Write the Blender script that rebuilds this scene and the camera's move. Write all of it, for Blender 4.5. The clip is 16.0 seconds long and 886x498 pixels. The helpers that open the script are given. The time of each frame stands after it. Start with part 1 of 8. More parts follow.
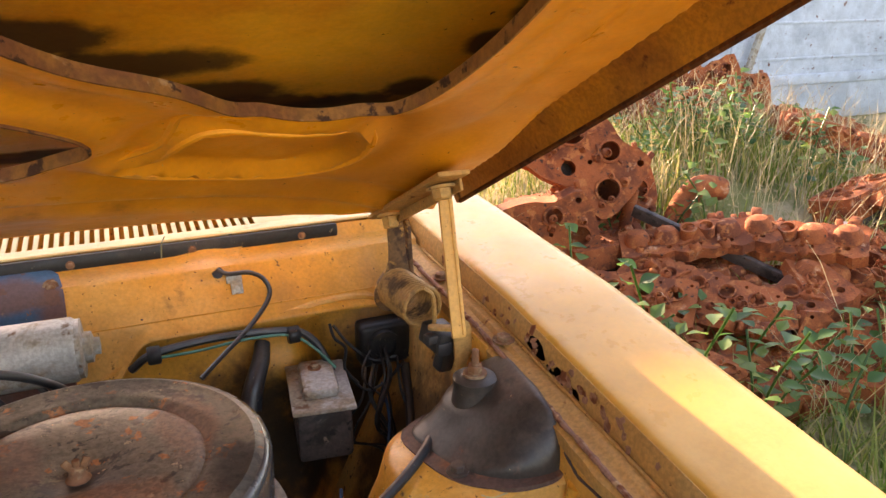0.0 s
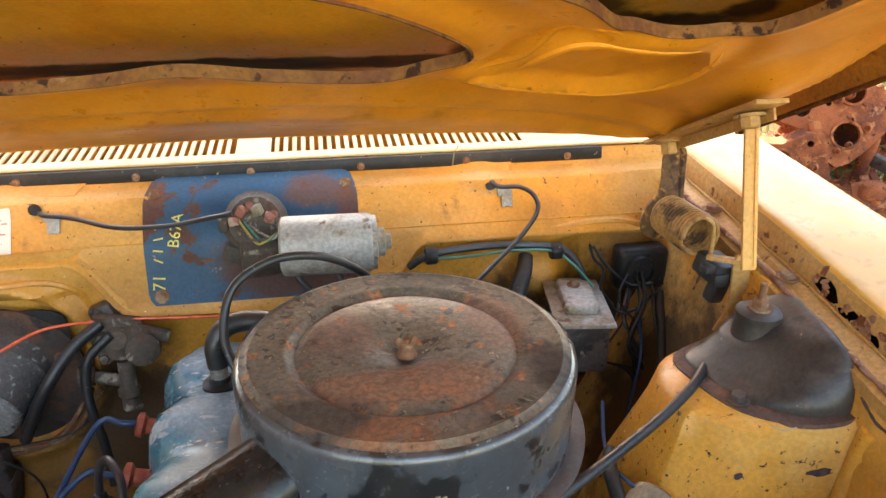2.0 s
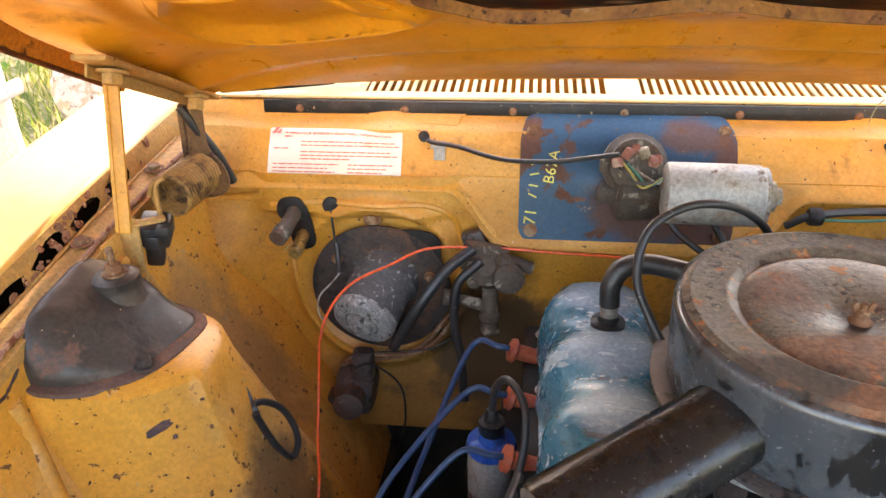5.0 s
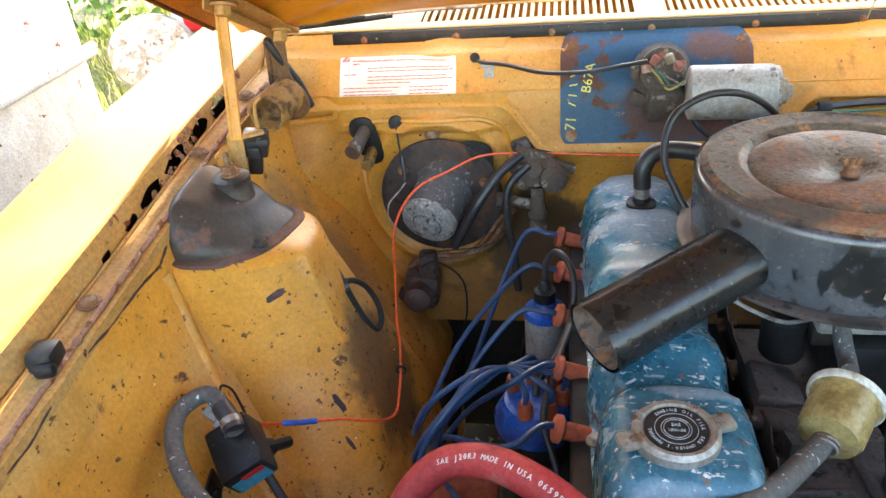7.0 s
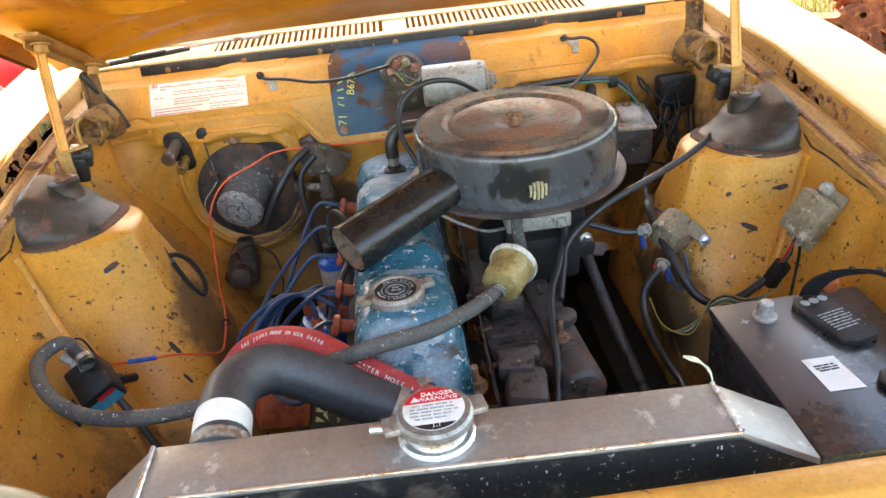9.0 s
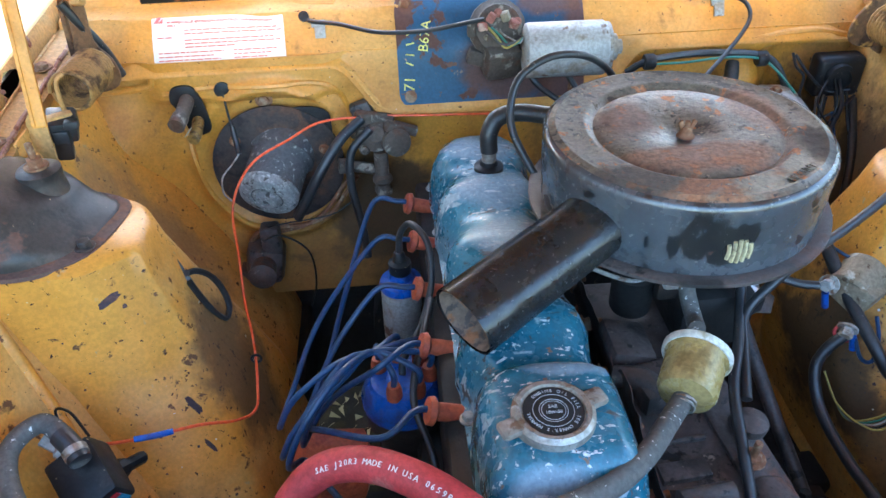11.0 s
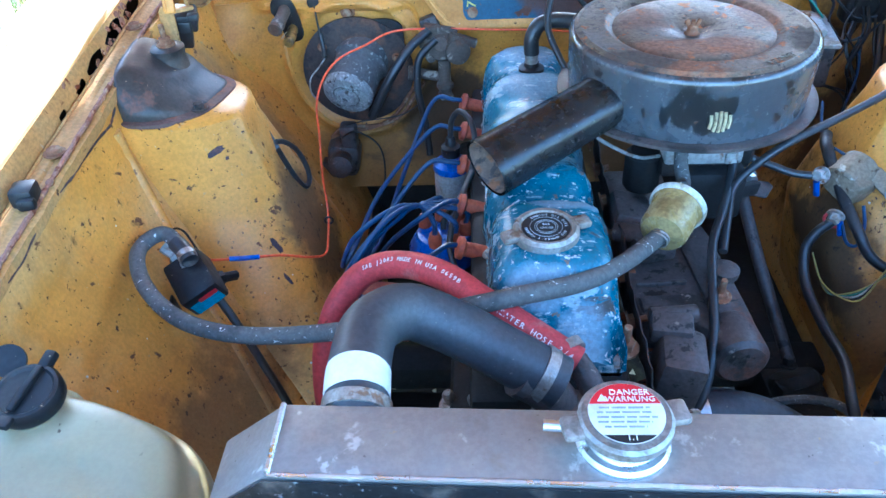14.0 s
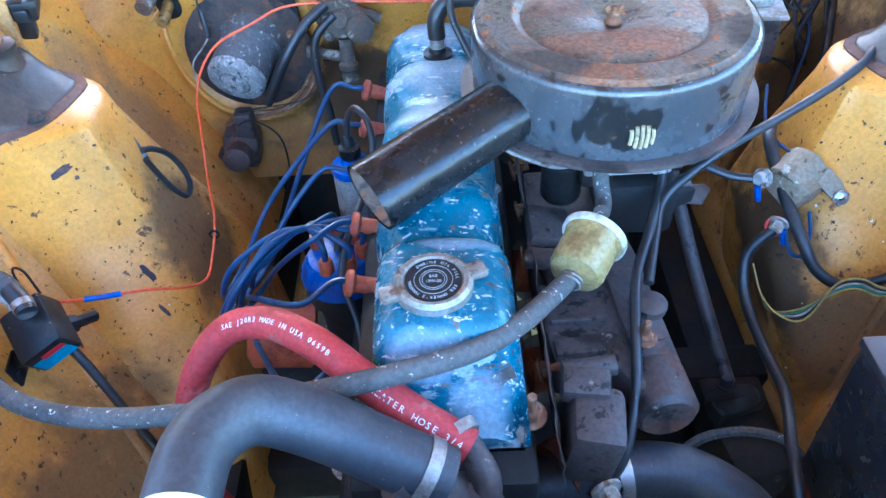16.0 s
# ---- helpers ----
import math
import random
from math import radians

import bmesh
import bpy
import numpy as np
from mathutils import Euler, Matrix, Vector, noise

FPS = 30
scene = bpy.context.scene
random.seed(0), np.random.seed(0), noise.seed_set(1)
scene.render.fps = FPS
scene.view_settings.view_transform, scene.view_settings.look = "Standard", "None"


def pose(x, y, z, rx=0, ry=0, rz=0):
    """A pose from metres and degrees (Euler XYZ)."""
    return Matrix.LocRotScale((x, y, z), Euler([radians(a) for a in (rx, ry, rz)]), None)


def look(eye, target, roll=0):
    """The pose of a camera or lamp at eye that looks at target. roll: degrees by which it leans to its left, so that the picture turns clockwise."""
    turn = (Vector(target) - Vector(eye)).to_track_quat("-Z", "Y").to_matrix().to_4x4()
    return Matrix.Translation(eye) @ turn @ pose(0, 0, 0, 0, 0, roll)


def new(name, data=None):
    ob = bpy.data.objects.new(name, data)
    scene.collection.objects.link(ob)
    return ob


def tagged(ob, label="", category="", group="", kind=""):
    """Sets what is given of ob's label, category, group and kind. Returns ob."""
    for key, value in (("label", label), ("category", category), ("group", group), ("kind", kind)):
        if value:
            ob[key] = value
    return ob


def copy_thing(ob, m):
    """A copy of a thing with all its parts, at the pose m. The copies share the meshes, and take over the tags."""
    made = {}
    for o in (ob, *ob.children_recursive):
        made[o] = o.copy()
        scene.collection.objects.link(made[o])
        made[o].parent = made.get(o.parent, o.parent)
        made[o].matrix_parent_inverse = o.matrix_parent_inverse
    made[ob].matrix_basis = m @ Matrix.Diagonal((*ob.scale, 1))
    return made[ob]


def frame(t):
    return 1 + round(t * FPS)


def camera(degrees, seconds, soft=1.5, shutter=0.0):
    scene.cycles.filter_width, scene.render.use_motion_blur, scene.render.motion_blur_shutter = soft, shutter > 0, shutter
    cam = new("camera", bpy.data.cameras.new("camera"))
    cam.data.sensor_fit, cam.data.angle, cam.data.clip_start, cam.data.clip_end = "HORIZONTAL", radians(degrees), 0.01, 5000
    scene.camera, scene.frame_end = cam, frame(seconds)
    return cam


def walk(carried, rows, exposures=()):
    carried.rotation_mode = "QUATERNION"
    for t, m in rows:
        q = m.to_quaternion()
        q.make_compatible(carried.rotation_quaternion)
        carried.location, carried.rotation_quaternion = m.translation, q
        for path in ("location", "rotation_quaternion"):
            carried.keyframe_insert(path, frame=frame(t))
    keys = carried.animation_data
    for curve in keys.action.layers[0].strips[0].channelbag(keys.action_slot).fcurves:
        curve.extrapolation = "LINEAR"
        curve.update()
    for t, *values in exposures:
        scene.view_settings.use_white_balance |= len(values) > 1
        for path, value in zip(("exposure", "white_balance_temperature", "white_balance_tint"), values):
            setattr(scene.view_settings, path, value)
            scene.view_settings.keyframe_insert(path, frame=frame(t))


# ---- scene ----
cam = camera(60.7, 16.0)
PATH = [
    (0, (0.223, -1.01, 1.294), (0.972, 0.723, 0.635), -0.2),
    (0.5, (0.223, -1.003, 1.287), (0.876, 0.741, 0.557), -0.2),
    (1, (0.202, -1.007, 1.282), (0.779, 0.739, 0.496), 0.4),
    (1.5, (0.157, -1.006, 1.283), (0.626, 0.757, 0.465), 0.7),
    (2, (0.095, -1.001, 1.291), (0.395, 0.793, 0.459), 0.1),
    (2.5, (0.043, -0.998, 1.298), (0.188, 0.807, 0.45), -1.1),
    (3, (0.021, -0.993, 1.294), (0.081, 0.809, 0.43), -1.4),
    (3.5, (-0.006, -0.995, 1.294), (-0.005, 0.798, 0.409), -1.0),
    (4, (-0.04, -0.995, 1.292), (-0.106, 0.789, 0.39), -0.7),
    (4.5, (-0.079, -0.992, 1.288), (-0.223, 0.776, 0.364), -0.8),
    (5, (-0.121, -0.992, 1.286), (-0.342, 0.753, 0.335), -1.4),
    (5.2, (-0.138, -0.99, 1.29), (-0.383, 0.743, 0.323), -1.5),
    (7.3, (-0.123, -1.251, 1.288), (-0.43, 0.435, 0.257), -5.9),
    (7.5, (-0.091, -1.311, 1.299), (-0.346, 0.393, 0.284), -6.5),
    (8, (-0.025, -1.412, 1.311), (-0.136, 0.325, 0.327), -7.1),
    (8.5, (-0.014, -1.472, 1.322), (-0.03, 0.277, 0.352), -7.3),
    (9, (-0.003, -1.488, 1.321), (0.054, 0.257, 0.346), -6.6),
    (9.5, (-0.054, -1.399, 1.31), (0.004, 0.323, 0.294), -4.4),
    (9.7, (-0.079, -1.339, 1.314), (-0.038, 0.369, 0.274), -4.0),
    (11.8, (-0.165, -1.09, 1.317), (0.019, 0.468, 0.077), -0.3),
    (12, (-0.165, -1.098, 1.318), (0.023, 0.462, 0.08), -0.4),
    (12.5, (-0.149, -1.132, 1.31), (0.038, 0.433, 0.08), -0.7),
    (13, (-0.145, -1.198, 1.297), (-0.027, 0.372, 0.064), -0.9),
    (13.5, (-0.131, -1.275, 1.3), (-0.159, 0.287, 0.05), -2.7),
    (14, (-0.103, -1.342, 1.315), (-0.215, 0.22, 0.071), -3.5),
    (14.5, (-0.074, -1.382, 1.327), (-0.218, 0.206, 0.119), -3.9),
    (15, (-0.054, -1.363, 1.337), (-0.145, 0.249, 0.157), -4.2),
    (15.5, (-0.052, -1.27, 1.336), (-0.091, 0.306, 0.105), -4.2),
    (16, (-0.021, -1.166, 1.313), (-0.05, 0.275, -0.074), -3.5),
]
EXPOSURES = [(0, 2.6, 8900, 30), (1, 2.8, 8400, 22), (2, 3.2, 8100, 18), (5, 3.35, 8300, 24), (7.5, 3.5, 7200, 13), (8.5, 3.52, 7500, 14), (9.5, 3.25, 8300, 17), (12, 3.88, 4250, 5), (13, 4.02, 4150, 6), (14, 3.76, 4700, 6), (14.5, 3.68, 5100, 8), (15, 3.65, 5900, 13), (15.5, 3.8, 5250, 10), (16, 4.25, 4800, 10)]
walk(cam, [(t, look(eye, target, roll)) for t, eye, target, roll in PATH], EXPOSURES)

# ---- daylight: low sun from behind the car, a little to its driver's side ----
SUN_EL, SUN_AZ = 17.0, 4.0
world = bpy.data.worlds.new("sky")
scene.world = world
world.use_nodes = True
wn = world.node_tree
sky = wn.nodes.new("ShaderNodeTexSky")
sky.sky_type = "NISHITA"
sky.sun_disc = False
sky.sun_elevation = radians(SUN_EL)
sky.sun_rotation = radians(-SUN_AZ)
wn.nodes["Background"].inputs[1].default_value = 0.15
wn.links.new(sky.outputs[0], wn.nodes["Background"].inputs[0])
sun = new("sun", bpy.data.lights.new("sun", "SUN"))
sun.data.energy, sun.data.angle, sun.data.color = 4.5, radians(0.6), (1.0, 0.86, 0.66)
_a, _e = radians(SUN_AZ), radians(SUN_EL)
sun.matrix_world = look((-3 * math.sin(_a) * math.cos(_e), 3 * math.cos(_a) * math.cos(_e), 3 * math.sin(_e)), (0, 0, 0))

# ---- materials ----
def surf(name, base, rough=0.5, metal=0.0, layers=(), bump=(), spec=0.4, var=0.12, trans=0.0, island=False, sss=None, stains_and_shade=(), grit=0.16):
    """layers: (colour, scale, low, high, roughness, metal[, stretch]) laid over the base by noise; bump: (scale, depth in metres)."""
    m = bpy.data.materials.new(name)
    m.use_nodes = True
    n, l = m.node_tree.nodes, m.node_tree.links
    b = n["Principled BSDF"]
    tc = n.new("ShaderNodeTexCoord")
    oi = n.new("ShaderNodeObjectInfo")
    off = n.new("ShaderNodeVectorMath")
    off.operation = "MULTIPLY_ADD"
    cmb = n.new("ShaderNodeCombineXYZ")
    for k in range(3):
        l.new(oi.outputs["Random"], cmb.inputs[k])
    l.new(cmb.outputs[0], off.inputs[0])
    off.inputs[1].default_value = (3.1, 5.7, 4.3)
    l.new(tc.outputs["Object"], off.inputs[2])
    vec = off.outputs[0]

    def noise_tex(scale, detail=6.0, stretch=None, dist=0.0):
        t = n.new("ShaderNodeTexNoise")
        t.inputs["Scale"].default_value = scale
        t.inputs["Detail"].default_value = detail
        t.inputs["Roughness"].default_value = 0.62
        t.inputs["Distortion"].default_value = dist
        if stretch:
            mp = n.new("ShaderNodeMapping")
            mp.inputs["Scale"].default_value = stretch
            l.new(vec, mp.inputs["Vector"])
            l.new(mp.outputs[0], t.inputs["Vector"])
        else:
            l.new(vec, t.inputs["Vector"])
        return t.outputs["Fac"]

    def ramp(sock, lo, hi, a=0.0, c=1.0):
        r = n.new("ShaderNodeMapRange")
        r.interpolation_type = "SMOOTHSTEP"
        for k, v in zip((1, 2, 3, 4), (lo, hi, a, c)):
            r.inputs[k].default_value = v
        l.new(sock, r.inputs[0])
        return r.outputs[0]

    def mixc(fac, a, c):
        x = n.new("ShaderNodeMix")
        x.data_type = "RGBA"
        l.new(fac, x.inputs["Factor"])
        for key, v in ((6, a), (7, c)):
            if isinstance(v, tuple):
                x.inputs[key].default_value = (*v[:3], 1)
            else:
                l.new(v, x.inputs[key])
        return x.outputs[2]

    def mixf(fac, a, c):
        x = n.new("ShaderNodeMix")
        l.new(fac, x.inputs[0])
        for key, v in ((2, a), (3, c)):
            if isinstance(v, (int, float)):
                x.inputs[key].default_value = v
            else:
                l.new(v, x.inputs[key])
        return x.outputs[0]

    dark, light = tuple(c * (1 - var) for c in base), tuple(min(1, c * (1 + var)) for c in base)
    col = mixc(ramp(noise_tex(9.0), 0.3, 0.7), dark, light)
    if island:
        geo = n.new("ShaderNodeNewGeometry")
        col = mixc(ramp(geo.outputs["Random Per Island"], 0.0, 1.0), dark, col)
    rg, mt = ramp(noise_tex(37.0), 0.3, 0.7, max(0.02, rough - 0.08), min(1, rough + 0.08)), float(metal)
    for lay in layers:
        c, sc, lo, hi, r, me = lay[:6]
        f = ramp(noise_tex(sc, 9.0, lay[6] if len(lay) > 6 else None, 0.25), 0.5 + (lo - 0.5) * 0.62, 0.5 + (hi - 0.5) * 0.62)
        col, rg, mt = mixc(f, col, c), mixf(f, rg, r), mixf(f, mt, me)
    # soft ellipses mixed into the colour: stains, grime and painted shade
    for centre, radii, c, amount in stains_and_shade:
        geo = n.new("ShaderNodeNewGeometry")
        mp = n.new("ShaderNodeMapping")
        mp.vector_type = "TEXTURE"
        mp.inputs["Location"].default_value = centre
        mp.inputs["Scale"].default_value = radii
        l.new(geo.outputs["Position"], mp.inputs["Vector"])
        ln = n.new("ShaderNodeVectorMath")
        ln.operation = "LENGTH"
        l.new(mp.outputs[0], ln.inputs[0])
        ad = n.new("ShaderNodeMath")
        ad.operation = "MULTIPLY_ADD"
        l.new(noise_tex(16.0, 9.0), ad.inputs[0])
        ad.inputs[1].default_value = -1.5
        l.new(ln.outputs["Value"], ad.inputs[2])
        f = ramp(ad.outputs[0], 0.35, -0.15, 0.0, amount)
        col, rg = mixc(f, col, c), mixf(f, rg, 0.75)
    if grit:
        hs = n.new("ShaderNodeHueSaturation")
        l.new(ramp(noise_tex(210.0, 5.0), 0.36, 0.64, 1.0 - grit, 1.0 + grit), hs.inputs["Value"])
        l.new(col, hs.inputs["Color"])
        col = hs.outputs[0]
    l.new(col, b.inputs["Base Color"])
    l.new(rg, b.inputs["Roughness"])
    if isinstance(mt, float):
        b.inputs["Metallic"].default_value = mt
    else:
        l.new(mt, b.inputs["Metallic"])
    b.inputs["Specular IOR Level"].default_value = spec
    b.inputs["Transmission Weight"].default_value = trans
    if sss:
        b.inputs["Subsurface Weight"].default_value = sss
        b.inputs["Subsurface Radius"].default_value = (0.02, 0.015, 0.008)
    if bump:
        bp = n.new("ShaderNodeBump")
        bp.inputs["Strength"].default_value = 0.7
        bp.inputs["Distance"].default_value = bump[1]
        l.new(noise_tex(bump[0], 8.0), bp.inputs["Height"])
        l.new(bp.outputs[0], b.inputs["Normal"])
    return m


RUST = (0.16, 0.045, 0.015)
RUSTD = (0.05, 0.02, 0.012)
# low grime, plus shade behind the engine and in the recess painted dark
FIREWALL_GRIME_AND_SHADE = (((-0.16, -0.12, 0.64), (0.11, 0.3, 0.13), (0.032, 0.022, 0.014), 0.9), ((0.50, -0.12, 0.68), (0.18, 0.3, 0.145), (0.030, 0.019, 0.011), 0.92), ((0.33, -0.12, 0.69), (0.14, 0.3, 0.14), (0.035, 0.022, 0.012), 0.92), ((-0.30, -0.12, 0.52), (0.30, 0.2, 0.11), (0.10, 0.055, 0.02), 0.6), ((0.20, -0.12, 0.60), (0.2, 0.2, 0.2), (0.06, 0.035, 0.018), 0.8))
# darkens the skin in a chain along the rims of the bracing openings
SKIN_RIM_DARK = tuple(((sx * x, y, z), (a, 0.034, 0.024), (0.030, 0.014, 0.006), 0.9) for sx in (-1, 1) for x, y, z, a in ((0.175, -0.490, 1.266, 0.07), (0.235, -0.446, 1.244, 0.08), (0.300, -0.392, 1.217, 0.08), (0.350, -0.362, 1.202, 0.08), (0.410, -0.352, 1.197, 0.08), (0.465, -0.380, 1.211, 0.03), (0.500, -0.460, 1.251, 0.022), (0.510, -0.52, 1.28, 0.022), (0.0, -0.252, 1.146, 0.10), (0.10, -0.248, 1.144, 0.10), (0.19, -0.252, 1.146, 0.07), (0.0, -0.222, 1.131, 0.10), (0.10, -0.222, 1.131, 0.10), (0.19, -0.226, 1.133, 0.08), (0.245, -0.290, 1.165, 0.03)))
LID_RUST = (((0.155, -0.485, 0.93), (0.085, 0.035, 0.05), (0.33, 0.15, 0.08), 0.6), ((0.10, -0.40, 0.93), (0.04, 0.05, 0.05), (0.20, 0.10, 0.065), 0.6), ((0.245, -0.40, 0.93), (0.03, 0.06, 0.05), (0.27, 0.13, 0.08), 0.55), ((0.275, -0.49, 0.93), (0.03, 0.05, 0.05), (0.03, 0.028, 0.026), 0.8), ((0.07, -0.53, 0.93), (0.05, 0.03, 0.05), (0.035, 0.031, 0.028), 0.7), ((0.20, -0.31, 0.93), (0.07, 0.02, 0.05), (0.04, 0.036, 0.032), 0.6))
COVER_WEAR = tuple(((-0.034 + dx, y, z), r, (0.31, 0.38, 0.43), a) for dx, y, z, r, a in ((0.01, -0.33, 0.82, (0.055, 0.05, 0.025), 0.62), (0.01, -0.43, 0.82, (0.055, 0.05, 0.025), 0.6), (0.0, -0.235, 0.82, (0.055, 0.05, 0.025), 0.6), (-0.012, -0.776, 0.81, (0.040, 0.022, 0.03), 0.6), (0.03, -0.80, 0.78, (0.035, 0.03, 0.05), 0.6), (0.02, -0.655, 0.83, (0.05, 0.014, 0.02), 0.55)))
# grime on the left side; the other ellipses darken low and rear areas
TOWER_GRIME_AND_DARKS = (((-0.365, -0.42, 0.62), (0.07, 0.09, 0.13), (0.06, 0.045, 0.032), 0.75), ((-0.50, -0.24, 0.66), (0.10, 0.13, 0.22), (0.19, 0.125, 0.075), 0.6), ((0.35, -0.46, 0.60), (0.09, 0.16, 0.17), (0.04, 0.028, 0.017), 0.9), ((0.50, -0.22, 0.66), (0.14, 0.14, 0.24), (0.05, 0.03, 0.015), 0.9), ((0.45, -0.62, 0.57), (0.12, 0.16, 0.09), (0.10, 0.06, 0.03), 0.8), ((-0.40, -0.80, 0.55), (0.2, 0.25, 0.10), (0.09, 0.055, 0.028), 0.7))
GRIME = (0.10, 0.06, 0.025)
DUST = (0.42, 0.33, 0.2)
YELLOW = (0.61, 0.262, 0.034)
m_yellow = surf("mustard_paint", YELLOW, 0.42, 0, [((0.66, 0.335, 0.085), 2.5, 0.42, 0.7, 0.5, 0), ((0.46, 0.20, 0.035), 6.0, 0.52, 0.85, 0.6, 0), ((0.27, 0.13, 0.035), 21, 0.66, 0.92, 0.8, 0), (RUSTD, 150, 0.755, 0.79, 0.85, 0), ((0.12, 0.06, 0.02), 60, 0.77, 0.84, 0.85, 0), (RUST, 31, 0.82, 0.88, 0.85, 0), (DUST, 260, 0.80, 0.84, 0.9, 0)], (60, 0.0009), stains_and_shade=FIREWALL_GRIME_AND_SHADE, grit=0.08)
m_hood = surf("mustard_paint_underside", (0.76, 0.285, 0.020), 0.34, 0, [((0.58, 0.205, 0.014), 2.2, 0.45, 0.75, 0.45, 0), ((0.34, 0.13, 0.02), 7, 0.68, 0.94, 0.7, 0), (RUSTD, 110, 0.80, 0.83, 0.85, 0), (DUST, 240, 0.82, 0.85, 0.9, 0), (RUST, 24, 0.86, 0.91, 0.85, 0)], (18, 0.0008), grit=0.04)
m_skin = surf("dark_rimmed_mustard_skin", (0.80, 0.42, 0.042), 0.36, 0, [((0.56, 0.20, 0.016), 2.2, 0.45, 0.75, 0.5, 0), ((0.32, 0.13, 0.02), 7, 0.70, 0.94, 0.7, 0), (RUSTD, 90, 0.78, 0.82, 0.85, 0), (DUST, 240, 0.82, 0.85, 0.9, 0), (RUST, 24, 0.84, 0.90, 0.85, 0)], (18, 0.0008), stains_and_shade=SKIN_RIM_DARK, grit=0.05)
m_tower = surf("dirty_mustard_paint", (0.66, 0.29, 0.042), 0.36, 0, [((0.68, 0.38, 0.12), 4, 0.45, 0.75, 0.45, 0), ((0.36, 0.17, 0.035), 8, 0.56, 0.86, 0.7, 0, (1, 1, 0.4)), ((0.20, 0.10, 0.035), 30, 0.70, 0.90, 0.85, 0), (RUSTD, 120, 0.72, 0.76, 0.9, 0), (RUSTD, 28, 0.80, 0.85, 0.9, 0), ((0.16, 0.07, 0.03), 60, 0.69, 0.77, 0.9, 0), (DUST, 40, 0.74, 0.9, 0.9, 0), ((0.6, 0.52, 0.38), 300, 0.80, 0.84, 0.9, 0)], (45, 0.0012), stains_and_shade=TOWER_GRIME_AND_DARKS, grit=0.08)
m_fender = surf("faded_mustard_paint", (0.62, 0.31, 0.06), 0.33, 0, [((0.66, 0.40, 0.13), 2.5, 0.4, 0.75, 0.45, 0), (RUSTD, 140, 0.86, 0.88, 0.8, 0)], (80, 0.0002), grit=0.03)
m_rust = surf("rusted_iron", (0.33, 0.085, 0.026), 0.85, 0, [((0.17, 0.046, 0.020), 8, 0.44, 0.68, 0.9, 0), ((0.46, 0.15, 0.05), 22, 0.55, 0.72, 0.9, 0), ((0.50, 0.26, 0.15), 11, 0.68, 0.82, 0.9, 0), ((0.06, 0.028, 0.02), 40, 0.66, 0.76, 0.9, 0)], (40, 0.004))
m_rustdark = surf("oily_rusted_iron", (0.078, 0.062, 0.056), 0.5, 0.0, [((0.15, 0.070, 0.045), 8, 0.56, 0.76, 0.85, 0), ((0.030, 0.026, 0.024), 16, 0.54, 0.70, 0.4, 0.0), ((0.014, 0.013, 0.012), 50, 0.64, 0.72, 0.5, 0), ((0.24, 0.20, 0.16), 70, 0.74, 0.82, 0.9, 0)], (60, 0.002))
m_greasy = surf("greasy_black_iron", (0.013, 0.012, 0.011), 0.72, 0.0, [((0.035, 0.024, 0.017), 10, 0.54, 0.72, 0.8, 0), ((0.10, 0.075, 0.055), 50, 0.74, 0.82, 0.9, 0)], (60, 0.002))
m_cover = surf("worn_blue_paint", (0.020, 0.125, 0.180), 0.25, 0.0, [((0.04, 0.19, 0.26), 6, 0.42, 0.70, 0.30, 0.0), ((0.15, 0.26, 0.31), 9, 0.54, 0.74, 0.42, 0.0, (0.8, 1.3, 1)), ((0.30, 0.38, 0.40), 24, 0.66, 0.71, 0.45, 0.05, (0.6, 1.4, 1)), ((0.55, 0.58, 0.57), 60, 0.68, 0.71, 0.5, 0.1, (0.7, 2.2, 1)), ((0.05, 0.04, 0.034), 30, 0.68, 0.74, 0.7, 0, (0.5, 1.5, 1)), ((0.62, 0.62, 0.58), 150, 0.72, 0.74, 0.5, 0.1), ((0.16, 0.09, 0.05), 60, 0.74, 0.77, 0.8, 0), ((0.02, 0.018, 0.016), 110, 0.72, 0.74, 0.6, 0)], (50, 0.0009), spec=0.6, stains_and_shade=COVER_WEAR, grit=0.16)
m_aclid = surf("rusted_black_lid", (0.135, 0.115, 0.088), 0.34, 0.0, [((0.175, 0.150, 0.110), 20, 0.46, 0.68, 0.42, 0.0), ((0.060, 0.053, 0.046), 6, 0.58, 0.72, 0.35, 0.0), ((0.27, 0.125, 0.060), 8, 0.64, 0.76, 0.7, 0), ((0.40, 0.17, 0.075), 48, 0.64, 0.69, 0.85, 0), ((0.030, 0.027, 0.025), 15, 0.65, 0.69, 0.32, 0.0), ((0.026, 0.023, 0.021), 50, 0.655, 0.685, 0.35, 0.0), ((0.03, 0.026, 0.023), 130, 0.67, 0.71, 0.4, 0.0), ((0.42, 0.34, 0.24), 130, 0.735, 0.77, 0.9, 0)], (90, 0.0014), spec=0.7, grit=0.26, stains_and_shade=LID_RUST)
m_acblack = surf("chipped_black_enamel", (0.030, 0.031, 0.033), 0.16, 0.0, [((0.060, 0.058, 0.054), 5, 0.45, 0.78, 0.26, 0.0), ((0.010, 0.010, 0.011), 18, 0.60, 0.66, 0.35, 0.0), ((0.010, 0.010, 0.010), 60, 0.66, 0.70, 0.4, 0.0), ((0.20, 0.19, 0.18), 150, 0.74, 0.77, 0.5, 0.0), ((0.14, 0.06, 0.03), 34, 0.78, 0.84, 0.85, 0)], (16, 0.0035), spec=1.0, grit=0.12)
